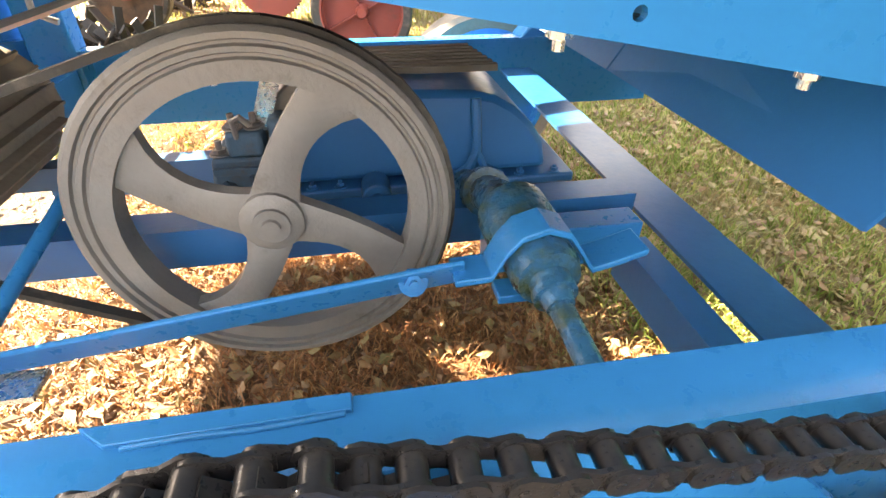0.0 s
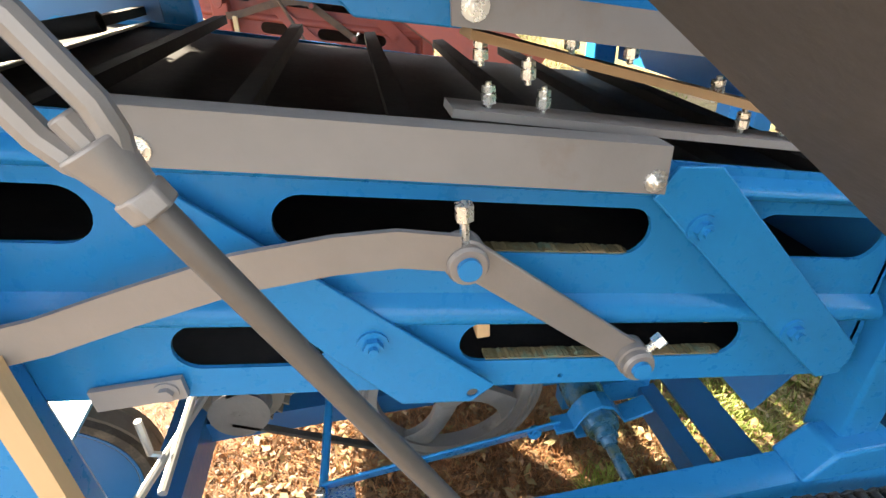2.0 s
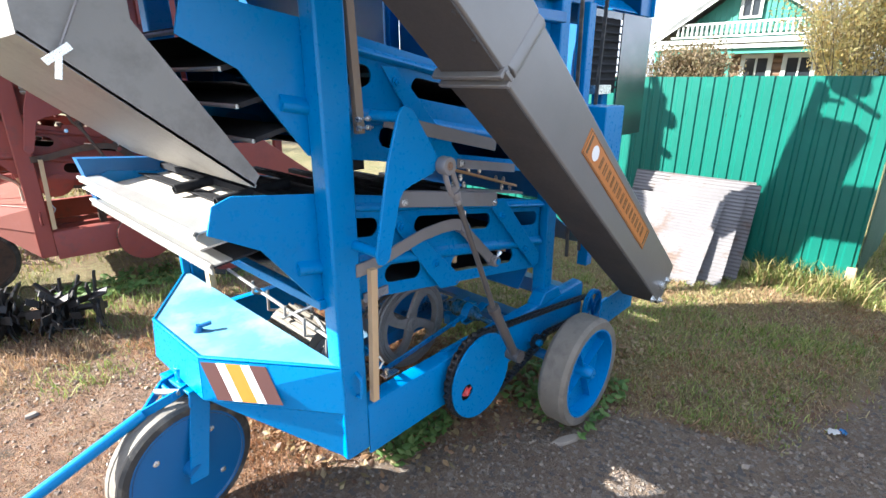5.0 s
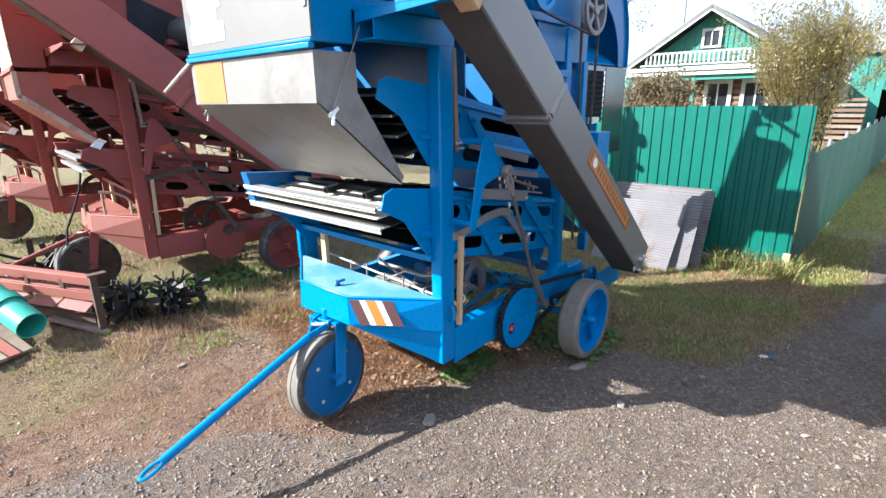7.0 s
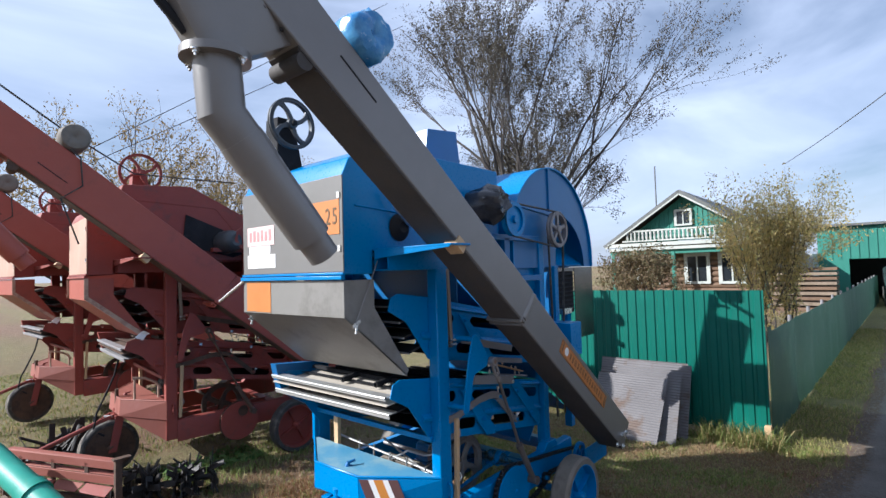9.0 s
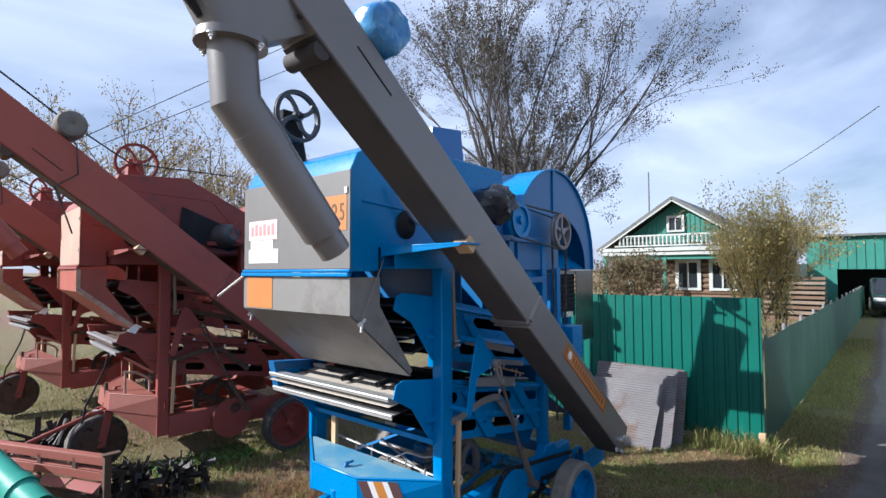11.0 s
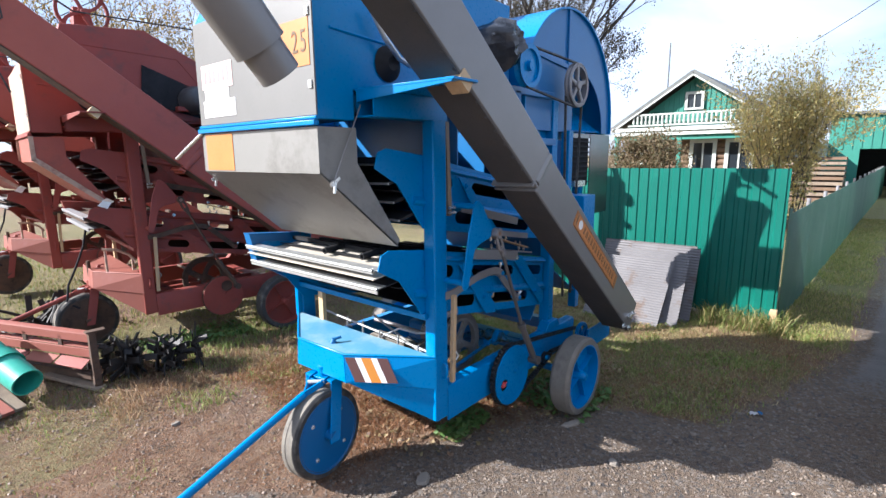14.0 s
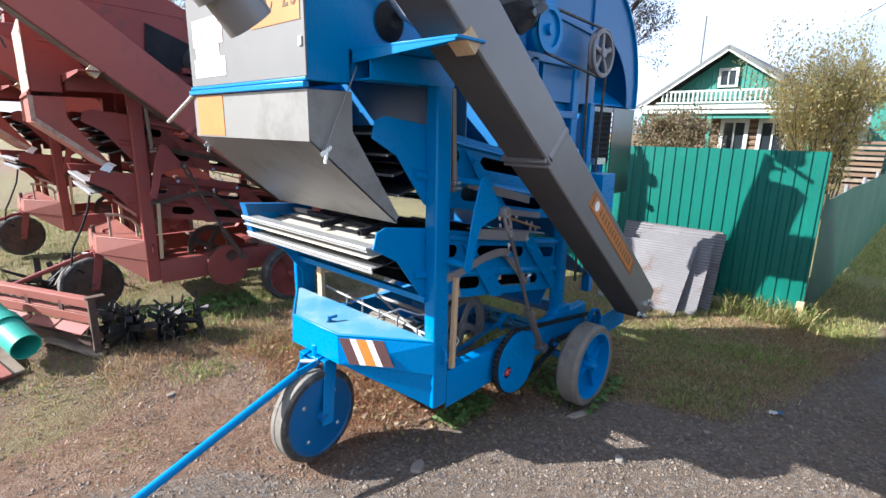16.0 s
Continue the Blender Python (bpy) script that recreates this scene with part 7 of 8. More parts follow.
# ---- fences ----
def build_fence():
    root = thing("sheet_fence", (3.42, 0.4, 0), "green profiled-sheet fence with a machine's shadow on it", "fence")
    at = (3.42, 0.4, 0)
    prof = [(0.0, 0.0), (0.018, 0.0), (0.028, 0.011), (0.085, 0.011), (0.095, 0.0), (0.1035, 0.0)]
    y = -0.645
    k = 0
    while y < 2.9:
        bm = bmesh.new()
        pts = []
        for i in range(10):
            for dy, dx in prof[:-1]:
                pts.append((y + i * 0.1035 + dy, dx))
        pts.append((y + 10 * 0.1035, 0.0))
        tz = 1.495 - 0.006 * (k % 2)
        a = [bm.verts.new((3.405 - dx, yy, 0.045)) for yy, dx in pts]
        b = [bm.verts.new((3.405 - dx, yy, tz)) for yy, dx in pts]
        a2 = [bm.verts.new((3.407 - dx, yy, 0.045)) for yy, dx in pts]
        b2 = [bm.verts.new((3.407 - dx, yy, tz)) for yy, dx in pts]
        for i in range(len(pts) - 1):
            bm.faces.new((a[i], a[i + 1], b[i + 1], b[i]))
            bm.faces.new((a2[i + 1], a2[i], b2[i], b2[i + 1]))
            bm.faces.new((b[i], b[i + 1], b2[i + 1], b2[i]))
        make("panel", bm, FENCE_GREEN, root, "", at, 20)
        for zz in (0.30, 1.20):
            for i in range(0, 10, 3):
                sb = bmesh.new()
                nut(sb, (3.404, y + i * 0.1035 + 0.009, zz), (-1, 0, 0), 0.006, 0.005)
                make("screw", sb, FENCE_GREEN, root, "", at)
        y += 10 * 0.1035 + 0.001
        k += 1
    for yy in (-0.62, 0.9, 2.4):
        bm = bmesh.new()
        box(bm, 3.41, 3.46, yy, yy + 0.05, -0.05, 1.47)
        make("post", bm, TIN_OLD, root, "", at, 35, 0.003)
    bm = bmesh.new()
    box(bm, 3.35, 3.42, -0.66, -0.60, -0.03, 0.16)
    make("post_stub", bm, WOOD, root, "pale wooden post stub", at, 35, 0.006)
    for zz in (0.3, 1.2):
        bm = bmesh.new()
        box(bm, 3.409, 3.43, -0.63, 2.85, zz, zz + 0.04)
        make("rail", bm, TIN_OLD, root, "", at)


build_fence()


def build_lane_fence():
    at = (3.45, -0.66, 0)
    root = thing("lane_fence", at, "low grey-green sheet fence running along the lane", "fence")
    a, b = Vector((3.46, -0.66, 0)), Vector((24.0, -1.62, 0))
    d = (b - a).normalized()
    side = Vector((-d.y, d.x, 0))
    ln = (b - a).length
    n = 14
    for k in range(n):
        p, q = a + d * ln * k / n, a + d * (ln * (k + 1) / n - 0.01)
        bm = bmesh.new()
        steps = 40
        lo, hi, lo2, hi2 = [], [], [], []
        for i in range(steps + 1):
            f = i / steps
            c = p.lerp(q, f) + side * (0.010 * (i % 2) + 0.02 * noise.noise((k * 3 + f * 3, 1, 1)))
            top = 1.07 + 0.025 * noise.noise((k + f * 1.5, 5, 2)) + (0.05 if k == 0 and f < 0.12 else 0)
            lo.append(bm.verts.new((c.x, c.y, 0.0)))
            hi.append(bm.verts.new((c.x, c.y, top)))
            lo2.append(bm.verts.new((c.x + side.x * 0.003, c.y + side.y * 0.003, 0.0)))
            hi2.append(bm.verts.new((c.x + side.x * 0.003, c.y + side.y * 0.003, top)))
        for i in range(steps):
            bm.faces.new((lo[i], lo[i + 1], hi[i + 1], hi[i]))
            bm.faces.new((lo2[i + 1], lo2[i], hi2[i], hi2[i + 1]))
            bm.faces.new((hi[i], hi[i + 1], hi2[i + 1], hi2[i]))
        make("panel", bm, NET_GREEN, root, "", at, 25)
        bm = bmesh.new()
        c = p + side * 0.04
        rod(bm, c + Vector((0, 0, -0.05)), c + Vector((0, 0, 1.12)), 0.022, 10)
        make("post", bm, TIN_OLD, root, "", at)


build_lane_fence()


def build_leaning_sheets():
    # y span, height and x of the upper edge, x of the foot, skew of the foot
    specs = [(0.08, 1.04, 0.70, 3.37, 3.12, 0.0, 0.006), (0.03, 0.72, 0.69, 3.31, 2.96, -0.02, 0.006), (0.10, 0.80, 0.645, 3.22, 2.76, -0.03, 0.007), (0.22, 0.98, 0.565, 3.13, 2.66, 0.0, 0.006)]
    for y0, y1, top, xt, xf, skew, wave in specs:
        bm = bmesh.new()
        n = 26
        rows = []
        for i in range(2 * n + 1):
            f = i / (2 * n)
            x, z = xf + (xt - xf) * f + wave * (i % 2), 0.002 + (top - 0.002) * f
            sk = skew * (1 - f)
            rows.append([bm.verts.new(q) for q in ((x, y0 + sk, z), (x + 0.012 * math.sin(5 * f), (y0 + y1) / 2 + sk, z), (x, y1 + sk, z), (x + 0.004, y1 + sk, z), (x + 0.004 + 0.012 * math.sin(5 * f), (y0 + y1) / 2 + sk, z), (x + 0.004, y0 + sk, z))])
        for r, s in zip(rows, rows[1:]):
            for j in range(6):
                bm.faces.new((r[j], r[(j + 1) % 6], s[(j + 1) % 6], s[j]))
        bm.faces.new(rows[0])
        bm.faces.new(rows[-1][::-1])
        ob = make("metal_sheet", bm, SHEET, None, "", (xf, y0, 0), 20)
        ob.location = (xf, y0, 0)
        tagged(ob, "weathered grey ribbed metal sheet leaning on the green fence", "metal sheet", "leaning metal sheets")


build_leaning_sheets()


def build_skylight_stop():
    """An unseen plain board wall, added across the lane to cut low skylight."""
    bm = bmesh.new()
    box(bm, -24, 34, -7.2, -7.0, 0, 1.7)
    ob = make("skylight_stop_wall", bm, DARK_BOARD, None, "", (0, -7.1, 0), 30)
    ob.location = (0, -7.1, 0)
    tagged(ob, "unseen plain board wall added across the lane to cut low skylight", "wall", kind="structure")


DARK_BOARD = surface("dark_boards", (0.16, 0.145, 0.125), (0.21, 0.19, 0.165), 0.85, 0, 0.8, 20, 0.2, (0.04, 0.036, 0.03), 0.5, 0.7, 2)
build_skylight_stop()


# ---- house, garage, car ----
HOUSE_GREEN = surface("house_green_boards", (0.025, 0.17, 0.125), (0.035, 0.20, 0.15), 0.6, 0, 1.5, 30, 0.1, (0.03, 0.18, 0.13), 0.55, 0.75, 3)
HOUSE_WHITE = surface("house_white_trim", (0.40, 0.42, 0.38), (0.48, 0.50, 0.46), 0.6, 0, 1.5, 30, 0.1, (0.45, 0.46, 0.42), 0.6, 0.8, 3)
HOUSE_LOG = surface("house_brown_logs", (0.14, 0.085, 0.05), (0.19, 0.12, 0.075), 0.8, 0, 1.5, 30, 0.2, (0.10, 0.06, 0.04), 0.5, 0.7, 3)
ROOF_GREY = surface("grey_roof_slate", (0.10, 0.105, 0.10), (0.14, 0.145, 0.14), 0.8, 0, 1, 20, 0.3, (0.15, 0.15, 0.14), 0.5, 0.7, 2)
CAR_PAINT = surface("black_car_paint", (0.012, 0.013, 0.016), (0.018, 0.019, 0.022), 0.12, 0, 3, 60, 0.0)
DARK_IN = surface("dark_interior", (0.02, 0.02, 0.02), (0.03, 0.03, 0.03), 0.9, 0, 3, 60, 0.0)


def build_house():
    at = (20, 4.45, 0)
    root = thing("house", at, "green wooden house with white carved gable trim", "house")

    def hp(name, material, fn, parent=None, bevel=0.0, label=""):
        bm = bmesh.new()
        fn(bm)
        return make(name, bm, material, parent or root, label, at, 30, bevel)
    hp("wall", HOUSE_LOG, lambda bm: box(bm, 20.6, 28, 1.55, 7.2, 0, 2.62))
    for k in range(11):
        hp("log", HOUSE_LOG, lambda bm: rod(bm, (20.58, 1.5, 0.15 + 0.23 * k), (20.58, 7.25, 0.15 + 0.23 * k), 0.12, 10))
    hp("gable", HOUSE_GREEN, lambda bm: hull(bm, [(20.1, 1.7, 2.75), (20.1, 7.1, 2.75), (20.1, 4.45, 4.6)], [(20.3, 1.7, 2.75), (20.3, 7.1, 2.75), (20.3, 4.45, 4.6)]))
    for k in range(26):
        y = 2.0 + 0.19 * k
        top = 4.55 - abs(y - 4.45) * 0.68
        if top > 2.95:
            hp("batten", HOUSE_GREEN, lambda bm: box(bm, 20.075, 20.1, y, y + 0.03, 2.85, top))
    for sg in (1, -1):
        rf = hp("roof", ROOF_GREY, lambda bm: hull(bm, [(19.6, 4.45, 4.75), (28.4, 4.45, 4.75), (28.4, 4.45 + sg * 3.25, 2.60), (19.6, 4.45 + sg * 3.25, 2.60)], [(19.6, 4.45, 4.83), (28.4, 4.45, 4.83), (28.4, 4.45 + sg * 3.25, 2.68), (19.6, 4.45 + sg * 3.25, 2.68)]))
        hp("barge_board", ROOF_GREY, lambda bm: bar(bm, (19.58, 4.45, 4.72), (19.58, 4.45 + sg * 3.25, 2.57), 0.03, 0.20, (1, 0, 0)), rf)
        hp("barge_trim", HOUSE_WHITE, lambda bm: bar(bm, (19.56, 4.45, 4.64), (19.56, 4.45 + sg * 3.2, 2.52), 0.02, 0.06, (1, 0, 0)), rf)
    hp("cornice", HOUSE_WHITE, lambda bm: (box(bm, 19.55, 20.3, 1.35, 7.55, 2.55, 2.70), box(bm, 19.6, 19.7, 1.4, 7.5, 2.38, 2.50)))
    hp("frieze", HOUSE_GREEN, lambda bm: box(bm, 19.72, 19.8, 1.4, 7.5, 2.2, 2.42))
    bal = hp("balustrade_rail", HOUSE_WHITE, lambda bm: (box(bm, 19.62, 19.70, 2.0, 6.9, 3.18, 3.25), box(bm, 19.62, 19.70, 2.0, 6.9, 2.76, 2.82)))
    for k in range(29):
        y = 2.05 + 0.165 * k
        hp("baluster", HOUSE_WHITE, lambda bm: lathe(bm, (19.66, y, 2.82), (0, 0, 1), [(0, 0.03), (0.1, 0.06), (0.2, 0.035), (0.30, 0.055), (0.36, 0.03), (0.36, 0.001), (0, 0.001)], 8), bal)
    win = hp("attic_window", HOUSE_WHITE, lambda bm: (box(bm, 20.0, 20.1, 4.10, 4.20, 3.35, 4.05), box(bm, 20.0, 20.1, 4.70, 4.80, 3.35, 4.05), box(bm, 20.0, 20.1, 4.20, 4.70, 3.95, 4.05), box(bm, 20.0, 20.1, 4.20, 4.70, 3.35, 3.43), box(bm, 20.02, 20.08, 4.43, 4.47, 3.43, 3.95)))
    hp("pane", GLASS, lambda bm: box(bm, 20.06, 20.075, 4.20, 4.70, 3.43, 3.95), win)
    for y in (2.3, 3.6, 5.6):
        w = hp("window", HOUSE_WHITE, lambda bm: (box(bm, 20.40, 20.47, y, y + 0.14, 0.9, 2.2), box(bm, 20.40, 20.47, y + 0.86, y + 1.0, 0.9, 2.2), box(bm, 20.40, 20.47, y + 0.14, y + 0.86, 2.05, 2.2), box(bm, 20.40, 20.47, y + 0.14, y + 0.86, 0.9, 1.0), box(bm, 20.41, 20.46, y + 0.47, y + 0.53, 1.0, 2.05)))
        hp("pane", GLASS, lambda bm: box(bm, 20.45, 20.465, y + 0.14, y + 0.86, 1.0, 2.05), w)
    for y in (1.5, 4.75, 7.3):
        hp("porch_post", HOUSE_GREEN, lambda bm: box(bm, 19.7, 19.85, y, y + 0.15, 0, 2.4), None, 0.02)
    hp("foundation", ROOF_GREY, lambda bm: box(bm, 20.4, 28.1, 1.4, 7.3, -0.1, 0.12))
    hp("wing", HOUSE_WHITE, lambda bm: box(bm, 22, 28, 0.3, 1.5, 0, 2.0))
    for k in range(9):
        hp("wing_board", WOOD_GREY if k % 2 else HOUSE_LOG, lambda bm: box(bm, 18.9 + 0.25 * k, 22.0, -0.5, 1.4, 0.17 * k, 0.17 * k + 0.10))
    hp("antenna_mast", ROOF_GREY, lambda bm: rod(bm, (21, 5.8, 3.4), (21, 5.8, 6.2), 0.03, 6))


build_house()


def build_garage():
    at = (25, -3.0, 0)
    root = thing("garage", at, "long green garage with a dark open bay", "garage")
    for name, material, dims in (("front_band", HOUSE_GREEN, (24.9, 25.1, -9, 0.3, 1.75, 3.15)), ("side_pier", HOUSE_GREEN, (24.9, 25.1, -0.75, 0.3, 0, 1.75)), ("back_wall", DARK_IN, (30, 30.1, -9, 0.3, 0, 3.0)), ("side_wall", HOUSE_GREEN, (25.1, 30, 0.2, 0.3, 0, 3.0)), ("roof", ROOF_GREY, (24.7, 30.3, -9.2, 0.5, 3.15, 3.25)), ("side_pier", HOUSE_GREEN, (24.9, 25.1, -9, -8, 0, 1.75))):
        bm = bmesh.new()
        box(bm, *dims)
        make(name, bm, material, root, "", at)
    for k in range(30):
        bm = bmesh.new()
        box(bm, 24.87, 24.9, -8.9 + 0.3 * k, -8.86 + 0.3 * k, 1.76, 3.14)
        make("rib", bm, HOUSE_GREEN, root, "", at)


build_garage()


def build_car(at, rot, label):
    root = thing("car", at, label, "car", "", rot)
    o = Vector(at)

    def cp(name, material, fn, parent=None, bevel=0.0):
        bm = bmesh.new()
        fn(bm)
        return make(name, bm, material, parent or root, "", (0, 0, 0), 40, bevel)
    side = [(-2.1, 0.35), (-2.15, 0.55), (-2.05, 0.78), (-1.2, 0.92), (-0.55, 1.38), (0.9, 1.42), (1.6, 1.0), (2.1, 0.9), (2.15, 0.4), (2.0, 0.28), (-1.95, 0.25)]
    cp("body", CAR_PAINT, lambda bm: hull(bm, [(x, -0.82, z) for x, z in side], [(x, 0.82, z) for x, z in side]), None, 0.08)
    cp("side_glass", GLASS, lambda bm: (hull(bm, [(-0.95, -0.825, 0.95), (1.4, -0.825, 0.98), (0.85, -0.825, 1.34), (-0.5, -0.825, 1.32)], [(-0.95, -0.81, 0.95), (1.4, -0.81, 0.98), (0.85, -0.81, 1.34), (-0.5, -0.81, 1.32)]), hull(bm, [(-0.95, 0.825, 0.95), (1.4, 0.825, 0.98), (0.85, 0.825, 1.34), (-0.5, 0.825, 1.32)], [(-0.95, 0.81, 0.95), (1.4, 0.81, 0.98), (0.85, 0.81, 1.34), (-0.5, 0.81, 1.32)])))
    cp("windscreen", GLASS, lambda bm: hull(bm, [(-1.14, -0.7, 0.965), (-1.14, 0.7, 0.965), (-0.60, 0.62, 1.365), (-0.60, -0.62, 1.365)], [(-1.10, -0.7, 0.955), (-1.10, 0.7, 0.955), (-0.56, 0.62, 1.355), (-0.56, -0.62, 1.355)]))
    for y in (-0.6, 0.6):
        cp("headlight", HOUSE_WHITE, lambda bm: box(bm, -2.16, -2.08, y - 0.18, y + 0.18, 0.60, 0.74), None, 0.03)
    for x in (-1.35, 1.35):
        for y, sg in ((-0.74, -1), (0.74, 1)):
            w = cp("wheel", RUBBER, lambda bm: lathe(bm, (x, y, 0.30), (0, sg, 0), [(-0.09, 0.19), (-0.09, 0.28), (-0.06, 0.30), (0.08, 0.30), (0.105, 0.28), (0.105, 0.19)], 32))
            cp("rim", TIN, lambda bm: lathe(bm, (x, y, 0.30), (0, sg, 0), [(0.04, 0.001), (0.09, 0.05), (0.08, 0.19), (0.0, 0.19), (0.0, 0.001)], 24), w)


build_car((2.60, -2.52, 0), 1, "black car parked on the lane")
build_car((23.2, -2.6, 0), 0, "dark car standing before the garage bay")


# ---- trees ----
def build_tree(at, height, spread, seed, leaf_mat, leaves, leaf_size, label, name="tree", stems=3, r0=0.13, depth=5, low=0.25, cat="tree", droop=0.0, first=0.30, leafy=2, foot=0.1):
    rng = random.Random(seed)
    root = thing(name, at, label, cat)
    bm = bmesh.new()
    tips = []

    def grow(p, d, ln, r, lev):
        pts, q, dd = [Vector(p)], Vector(p), Vector(d)
        for _ in range(3):
            dd = (dd + Vector((rng.uniform(-1, 1), rng.uniform(-1, 1), rng.uniform(-0.7, 1) - droop)) * 0.16).normalized()
            q = q + dd * ln / 3
            pts.append(q.copy())
        sweep(bm, pts, r, 7 if lev < 2 else (5 if lev < 3 else 3), r * 0.62)
        if lev >= depth - leafy:
            tips.extend([pts[1].copy(), pts[2].copy(), pts[3].copy()] * (2 ** (depth - lev) if leafy > 2 else 1))
        if lev == depth:
            return
        kids = rng.choice((2, 3, 3)) if lev else 4
        for k in range(kids):
            a = rng.uniform(0, 6.283)
            s, u, _ = basis(dd)
            bend = rng.uniform(0.3, 0.85) * spread if k else rng.uniform(0.05, 0.35)
            nd = (dd * math.cos(bend) + (s * math.cos(a) + u * math.sin(a)) * math.sin(bend)).normalized()
            start = pts[rng.choice((2, 3, 3))] if k else pts[3]
            grow(start, nd, ln * rng.uniform(0.62, 0.88), r * (0.60 if k == 0 else 0.46), lev + 1)
    for k in range(stems):
        a = 6.283 * k / stems + rng.uniform(-0.4, 0.4)
        lean = rng.uniform(0.05, 0.30) * spread
        grow((rng.uniform(-foot, foot), rng.uniform(-foot, foot), 0), Vector((math.cos(a) * lean, math.sin(a) * lean, 1)).normalized(), height * first * rng.uniform(0.85, 1.1), r0, 0)
    make("trunk", bm, BARK, root, "", (0, 0, 0), 60)
    verts, faces = [], []
    for _ in range(leaves):
        t = rng.choice(tips)
        c = t + Vector((rng.gauss(0, 1), rng.gauss(0, 1), rng.gauss(0, 1))) * leaf_size * 2.2
        if c.z < height * low:
            continue
        m = Euler((rng.uniform(0, 6.28), rng.uniform(0, 6.28), rng.uniform(0, 6.28))).to_matrix()
        k, s = len(verts), leaf_size * rng.uniform(0.5, 1.3)
        verts += [tuple(c + m @ Vector(p) * s) for p in ((-1, 0, 0), (-0.1, -0.5, 0.1), (1, 0, 0), (-0.1, 0.5, 0.1))]
        faces.append((k, k + 1, k + 2, k + 3))
    me = bpy.data.meshes.new("crown")
    me.from_pydata(verts, [], faces)
    me.materials.append(leaf_mat)
    cr_ob = new("crown", me)
    cr_ob.parent = root
    return root


build_tree((7.2, 4.6, 0), 9.0, 0.50, 5, TREELEAF, 46000, 0.024, "tall bare tree with sparse brown leaves", stems=3, r0=0.12, depth=6, first=0.27)
build_tree((8.3, 4.3, 0), 6.4, 0.66, 15, TREELEAF, 24000, 0.024, "slender bare tree with fine twigs and few leaves", stems=3, r0=0.09, depth=6, first=0.24)
build_tree((10.6, 0.22, 0), 4.6, 0.30, 9, BUSHLEAF, 30000, 0.029, "pale yellow-green bush behind the lane fence", "bush", 13, 0.018, 5, 0.05, "bush", 0.0, 0.225, 5, 0.36)
build_tree((15.5, 4.6, 0), 2.6, 1.0, 10, RUSSETLEAF, 9000, 0.05, "russet shrub before the house porch", "shrub", 8, 0.03, 4, 0.1, "shrub")
build_tree((2.2, 12.5, 0), 6.0, 0.9, 12, YELLOWLEAF, 12000, 0.036, "yellow autumn tree behind the machines", stems=3, r0=0.10, depth=5)
build_tree((6.0, 15.5, 0), 6.0, 0.9, 13, YELLOWLEAF, 10000, 0.036, "yellow autumn tree behind the machines", stems=3, r0=0.10, depth=5)


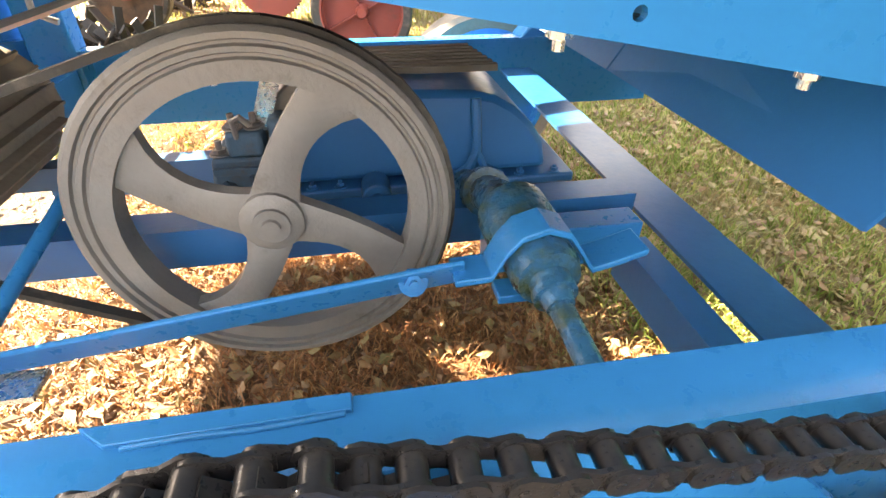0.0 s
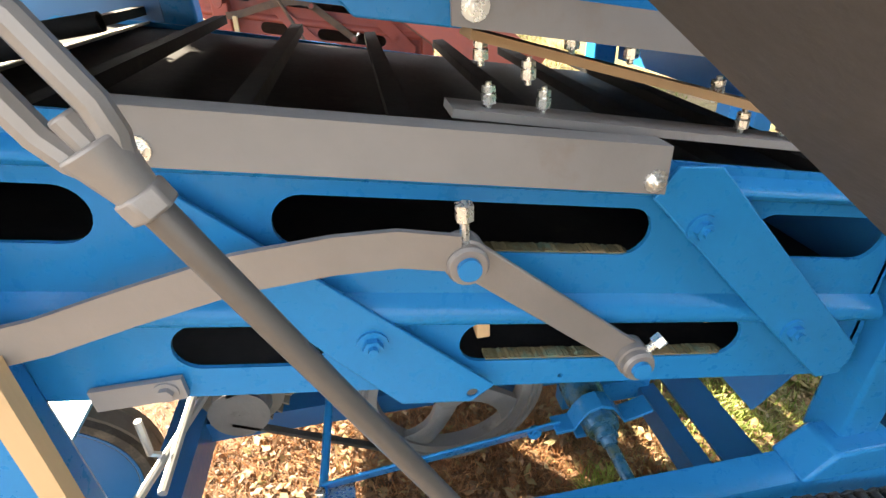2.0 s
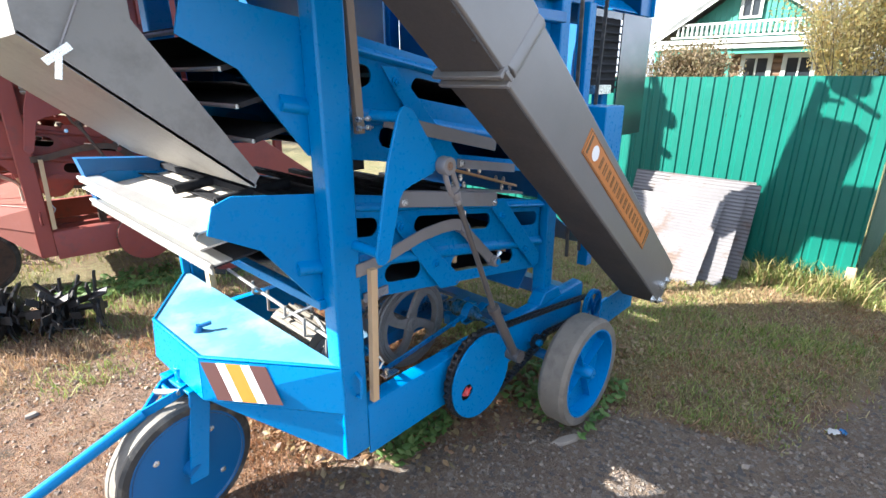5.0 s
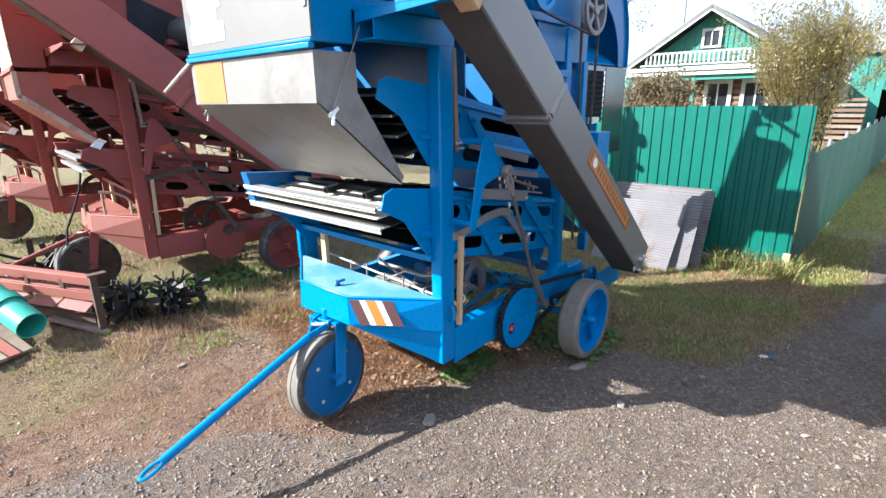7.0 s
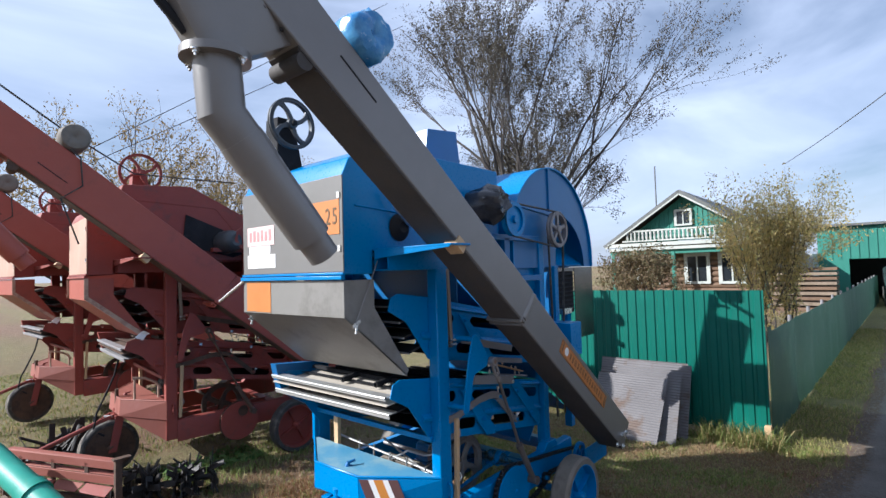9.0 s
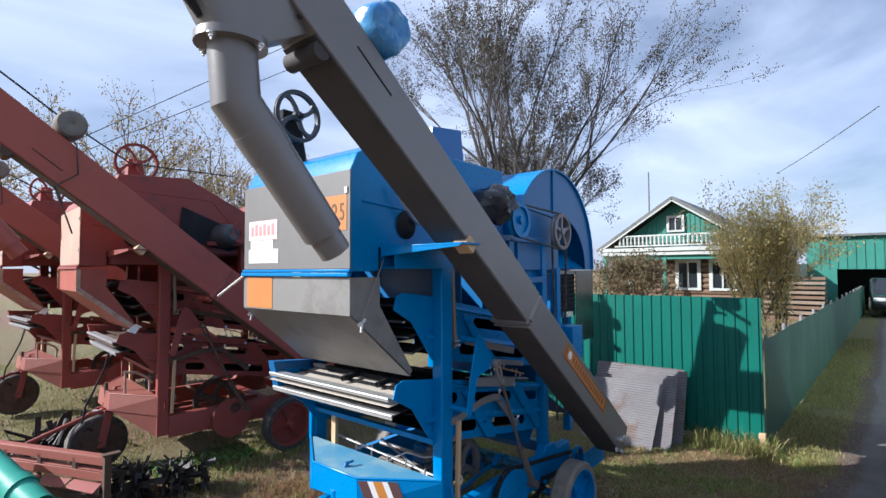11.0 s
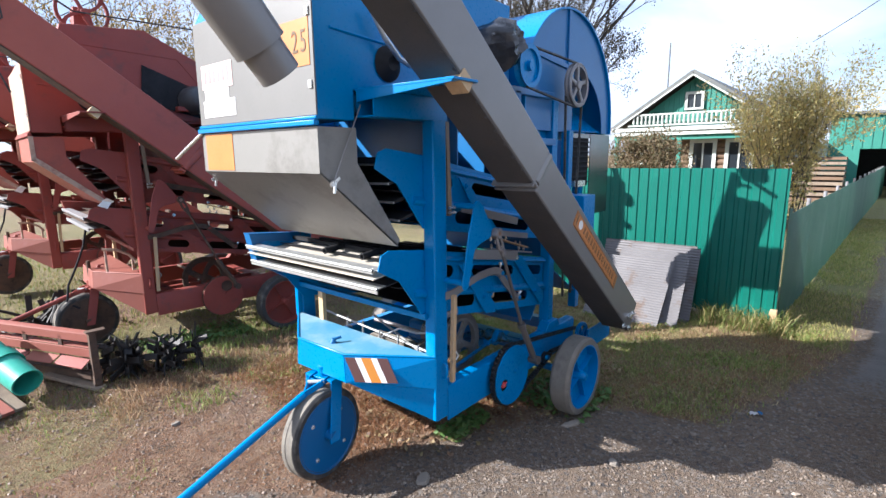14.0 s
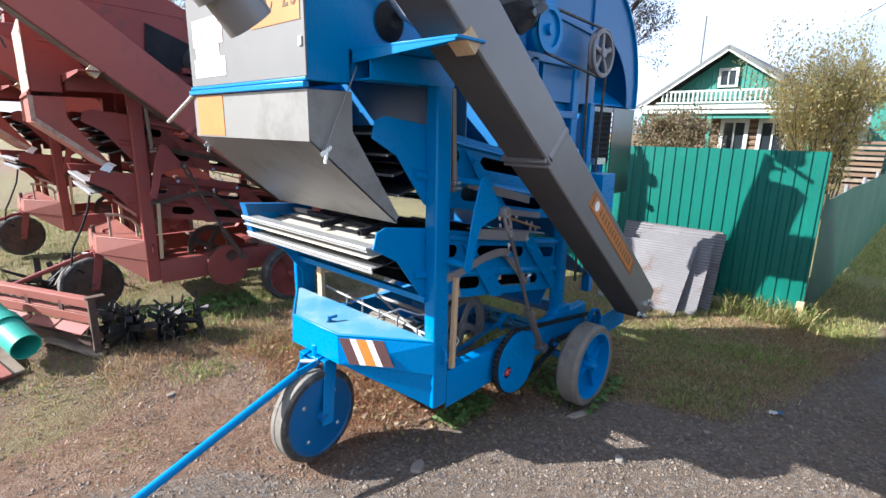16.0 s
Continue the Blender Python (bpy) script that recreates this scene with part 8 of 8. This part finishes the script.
# ---- scrap beside the lane ----
def build_scrap():
    at = (-1.5, 3.15, 0)
    root = thing("ramp_frame", at, "rusty red channel-iron ramp lying on the earth", "ramp")

    def sp(name, material, fn, parent=None):
        bm = bmesh.new()
        fn(bm)
        return make(name, bm, material, parent or root, "", at, 30, 0.003)
    # rows of boards run back from the upright leg
    right, back = Vector((-1.21, 2.90, 0)), Vector((-1.68, 3.98, 0))
    across = Vector((-1.08, -0.47, 0)).normalized()
    for z, h, out, fade, mt in ((0.395, 0.062, 0.0, 0.0, RED_FADED), (0.29, 0.062, 0.012, 0.06, RED_FADED)):
        sp("channel", mt, lambda bm: (bar(bm, right + across * out + Vector((0, 0, z)), back + across * out + Vector((0, 0, z + 0.01)), 0.012, h, across), bar(bm, right - across * 0.028 + Vector((0, 0, z + h / 2)), back - across * 0.028 + Vector((0, 0, z + 0.01 + h / 2)), 0.055, 0.008, across)))
    for k in range(4):
        a, b = right.lerp(back, 0.02 + 0.25 * k), right.lerp(back, 0.245 + 0.25 * k)
        sp("plate", RED_FADED if k % 2 else RED, lambda bm: hull(bm, [a + Vector((0, 0, 0.235)), b + Vector((0, 0, 0.245)), b + across * 0.075 + Vector((0, 0, 0.205)), a + across * 0.075 + Vector((0, 0, 0.190 + 0.012 * (k % 2)))], [a + Vector((0, 0, 0.242)), b + Vector((0, 0, 0.252)), b + across * 0.075 + Vector((0, 0, 0.212)), a + across * 0.075 + Vector((0, 0, 0.197 + 0.012 * (k % 2)))]))
    for k in range(3):
        c = right.lerp(back, 0.25 + 0.3 * k)
        sp("bracket", RUST, lambda bm: bar(bm, c + Vector((0, 0, 0.20)), c + Vector((0, 0, 0.40)), 0.012, 0.04, across))
    sp("leg", RUST, lambda bm: (box(bm, -1.235, -1.19, 2.83, 2.875, 0.0, 0.46), box(bm, -1.25, -1.13, 2.82, 2.88, 0.455, 0.467)))
    sp("leg", RUST, lambda bm: box(bm, -1.70, -1.655, 3.96, 4.0, 0.0, 0.44))
    sp("foot_bar", WOOD_GREY, lambda bm: bar(bm, (-1.20, 2.80, 0.045), (-1.42, 3.26, 0.10), 0.07, 0.025, (1, 0.5, 0)))
    sp("cross_bar", RUST, lambda bm: bar(bm, (-1.22, 2.90, 0.12), (-1.68, 3.96, 0.14), 0.05, 0.04, (0, 0, 1)))
    at2 = (-1.62, 3.0, 0.0)
    pr = thing("green_pipe", at2, "green painted steel pipe lying on scrap", "pipe")
    bm = bmesh.new()
    lathe(bm, (-1.585, 2.90, 0.20), Vector((-0.15, 0.52, 0.19)), [(0, 0.084), (0, 0.092), (0.9, 0.092), (0.9, 0.084)], 32)
    make("tube", bm, PIPE_GREEN, pr, "", at2)
    bm = bmesh.new()
    lathe(bm, (-1.585, 2.90, 0.20), Vector((-0.15, 0.52, 0.19)), [(0.235, 0.0915), (0.225, 0.108), (0.305, 0.108), (0.295, 0.0915)], 32)
    make("collar", bm, PIPE_GREEN, pr, "", at2)
    at3 = (-0.8, 3.15, 0)
    hr = thing("rotary_hoe", at3, "black rusty spiked rotary hoe on the ground", "harrow")
    rng = random.Random(5)
    a, b = Vector((-1.14, 3.02, 0.155)), Vector((-0.55, 2.74, 0.155))
    d = (b - a).normalized()
    s, u, _ = basis(d)
    bm = bmesh.new()
    rod(bm, a, b, 0.02, 10)
    make("axle", bm, BLACK_IRON, hr, "", at3)
    for k in range(9):
        c = a.lerp(b, (k + 0.5 + rng.uniform(-0.3, 0.3)) / 9) + Vector((rng.uniform(-0.03, 0.03), rng.uniform(-0.05, 0.05), rng.uniform(-0.02, 0.03)))
        bm = bmesh.new()
        rod(bm, c - d * 0.02, c + d * 0.02, 0.045, 10)
        disc = make("spiked_disc", bm, BLACK_IRON, hr, "", at3)
        for j in range(14):
            an = 6.283 * j / 14 + rng.uniform(-0.25, 0.25)
            e = s * math.cos(an) + u * math.sin(an)
            tp = c + e * rng.uniform(0.10, 0.225) + d * rng.uniform(-0.09, 0.09)
            tp.z = max(tp.z, 0.01)
            bm = bmesh.new()
            mid = c + e * 0.10 + d * rng.uniform(-0.02, 0.02)
            bar(bm, c + e * 0.03, mid, 0.046, 0.012, e.cross(d))
            bar(bm, mid, tp, 0.044, 0.008, e.cross(d))
            make("spike", bm, BLACK_IRON, disc, "", at3)
    at4 = (-1.2, 4.6, 0)
    tg = thing("iron_scrap", at4, "tangle of dark iron tines on the grass", "scrap")
    for k in range(26):
        p = Vector((-1.06 + rng.uniform(-0.28, 0.22), 4.75 + rng.uniform(-0.3, 0.3), 0.05))
        bm = bmesh.new()
        sweep(bm, [p, p + Vector((rng.uniform(-0.2, 0.2), rng.uniform(-0.2, 0.2), 0.30 * rng.random())), p + Vector((rng.uniform(-0.3, 0.3), rng.uniform(-0.3, 0.3), 0.12 * rng.random()))], 0.018, 6)
        if k % 3 == 0:
            bar(bm, p, p + Vector((rng.uniform(-0.15, 0.15), rng.uniform(-0.1, 0.1), rng.uniform(0.08, 0.34))), 0.05, 0.01, (1, 0, 0))
        make("tine", bm, BLACK_IRON, tg, "", at4)
    at5 = (-1.9, 3.2, 0)
    bl = thing("board", at5, "weathered reddish boards lying on the earth", "board")
    for k in range(3):
        bm = bmesh.new()
        bar(bm, (-1.80 - 0.07 * k, 3.52 - 0.05 * k, 0.20 - 0.02 * k), (-1.66 - 0.07 * k, 2.86 - 0.05 * k, 0.05 + 0.012 * k), 0.10, 0.022, (1, 0, 0))
        make("plank", bm, RED_FADED if k % 2 else WOOD_GREY, bl, "", at5, 35, 0.003)


build_scrap()


# ---- wires ----
def wire(name, a, b, sag, label):
    pts = [Vector(a).lerp(Vector(b), i / 16) - Vector((0, 0, sag * 4 * (i / 16) * (1 - i / 16))) for i in range(17)]
    bm = bmesh.new()
    sweep(bm, pts, 0.012, 5)
    mid = Vector(a)
    ob = make(name, bm, RUBBER, None, "", tuple(mid), 40)
    ob.location = mid
    tagged(ob, label, "wire", "overhead wires", "")


wire("overhead_wire", (-10.9, 15, -4.0), (13.4, 15, 14.2), 0.0, "thin overhead power wire across the sky")
wire("overhead_wire", (-12.0, 15, -4.1), (14.4, 15, 13.5), 0.0, "thin overhead power wire across the sky")
wire("overhead_wire", (22.0, 0.994, 5.70), (14.0, -1.954, 5.84), 0.05, "thin overhead wire to the house")
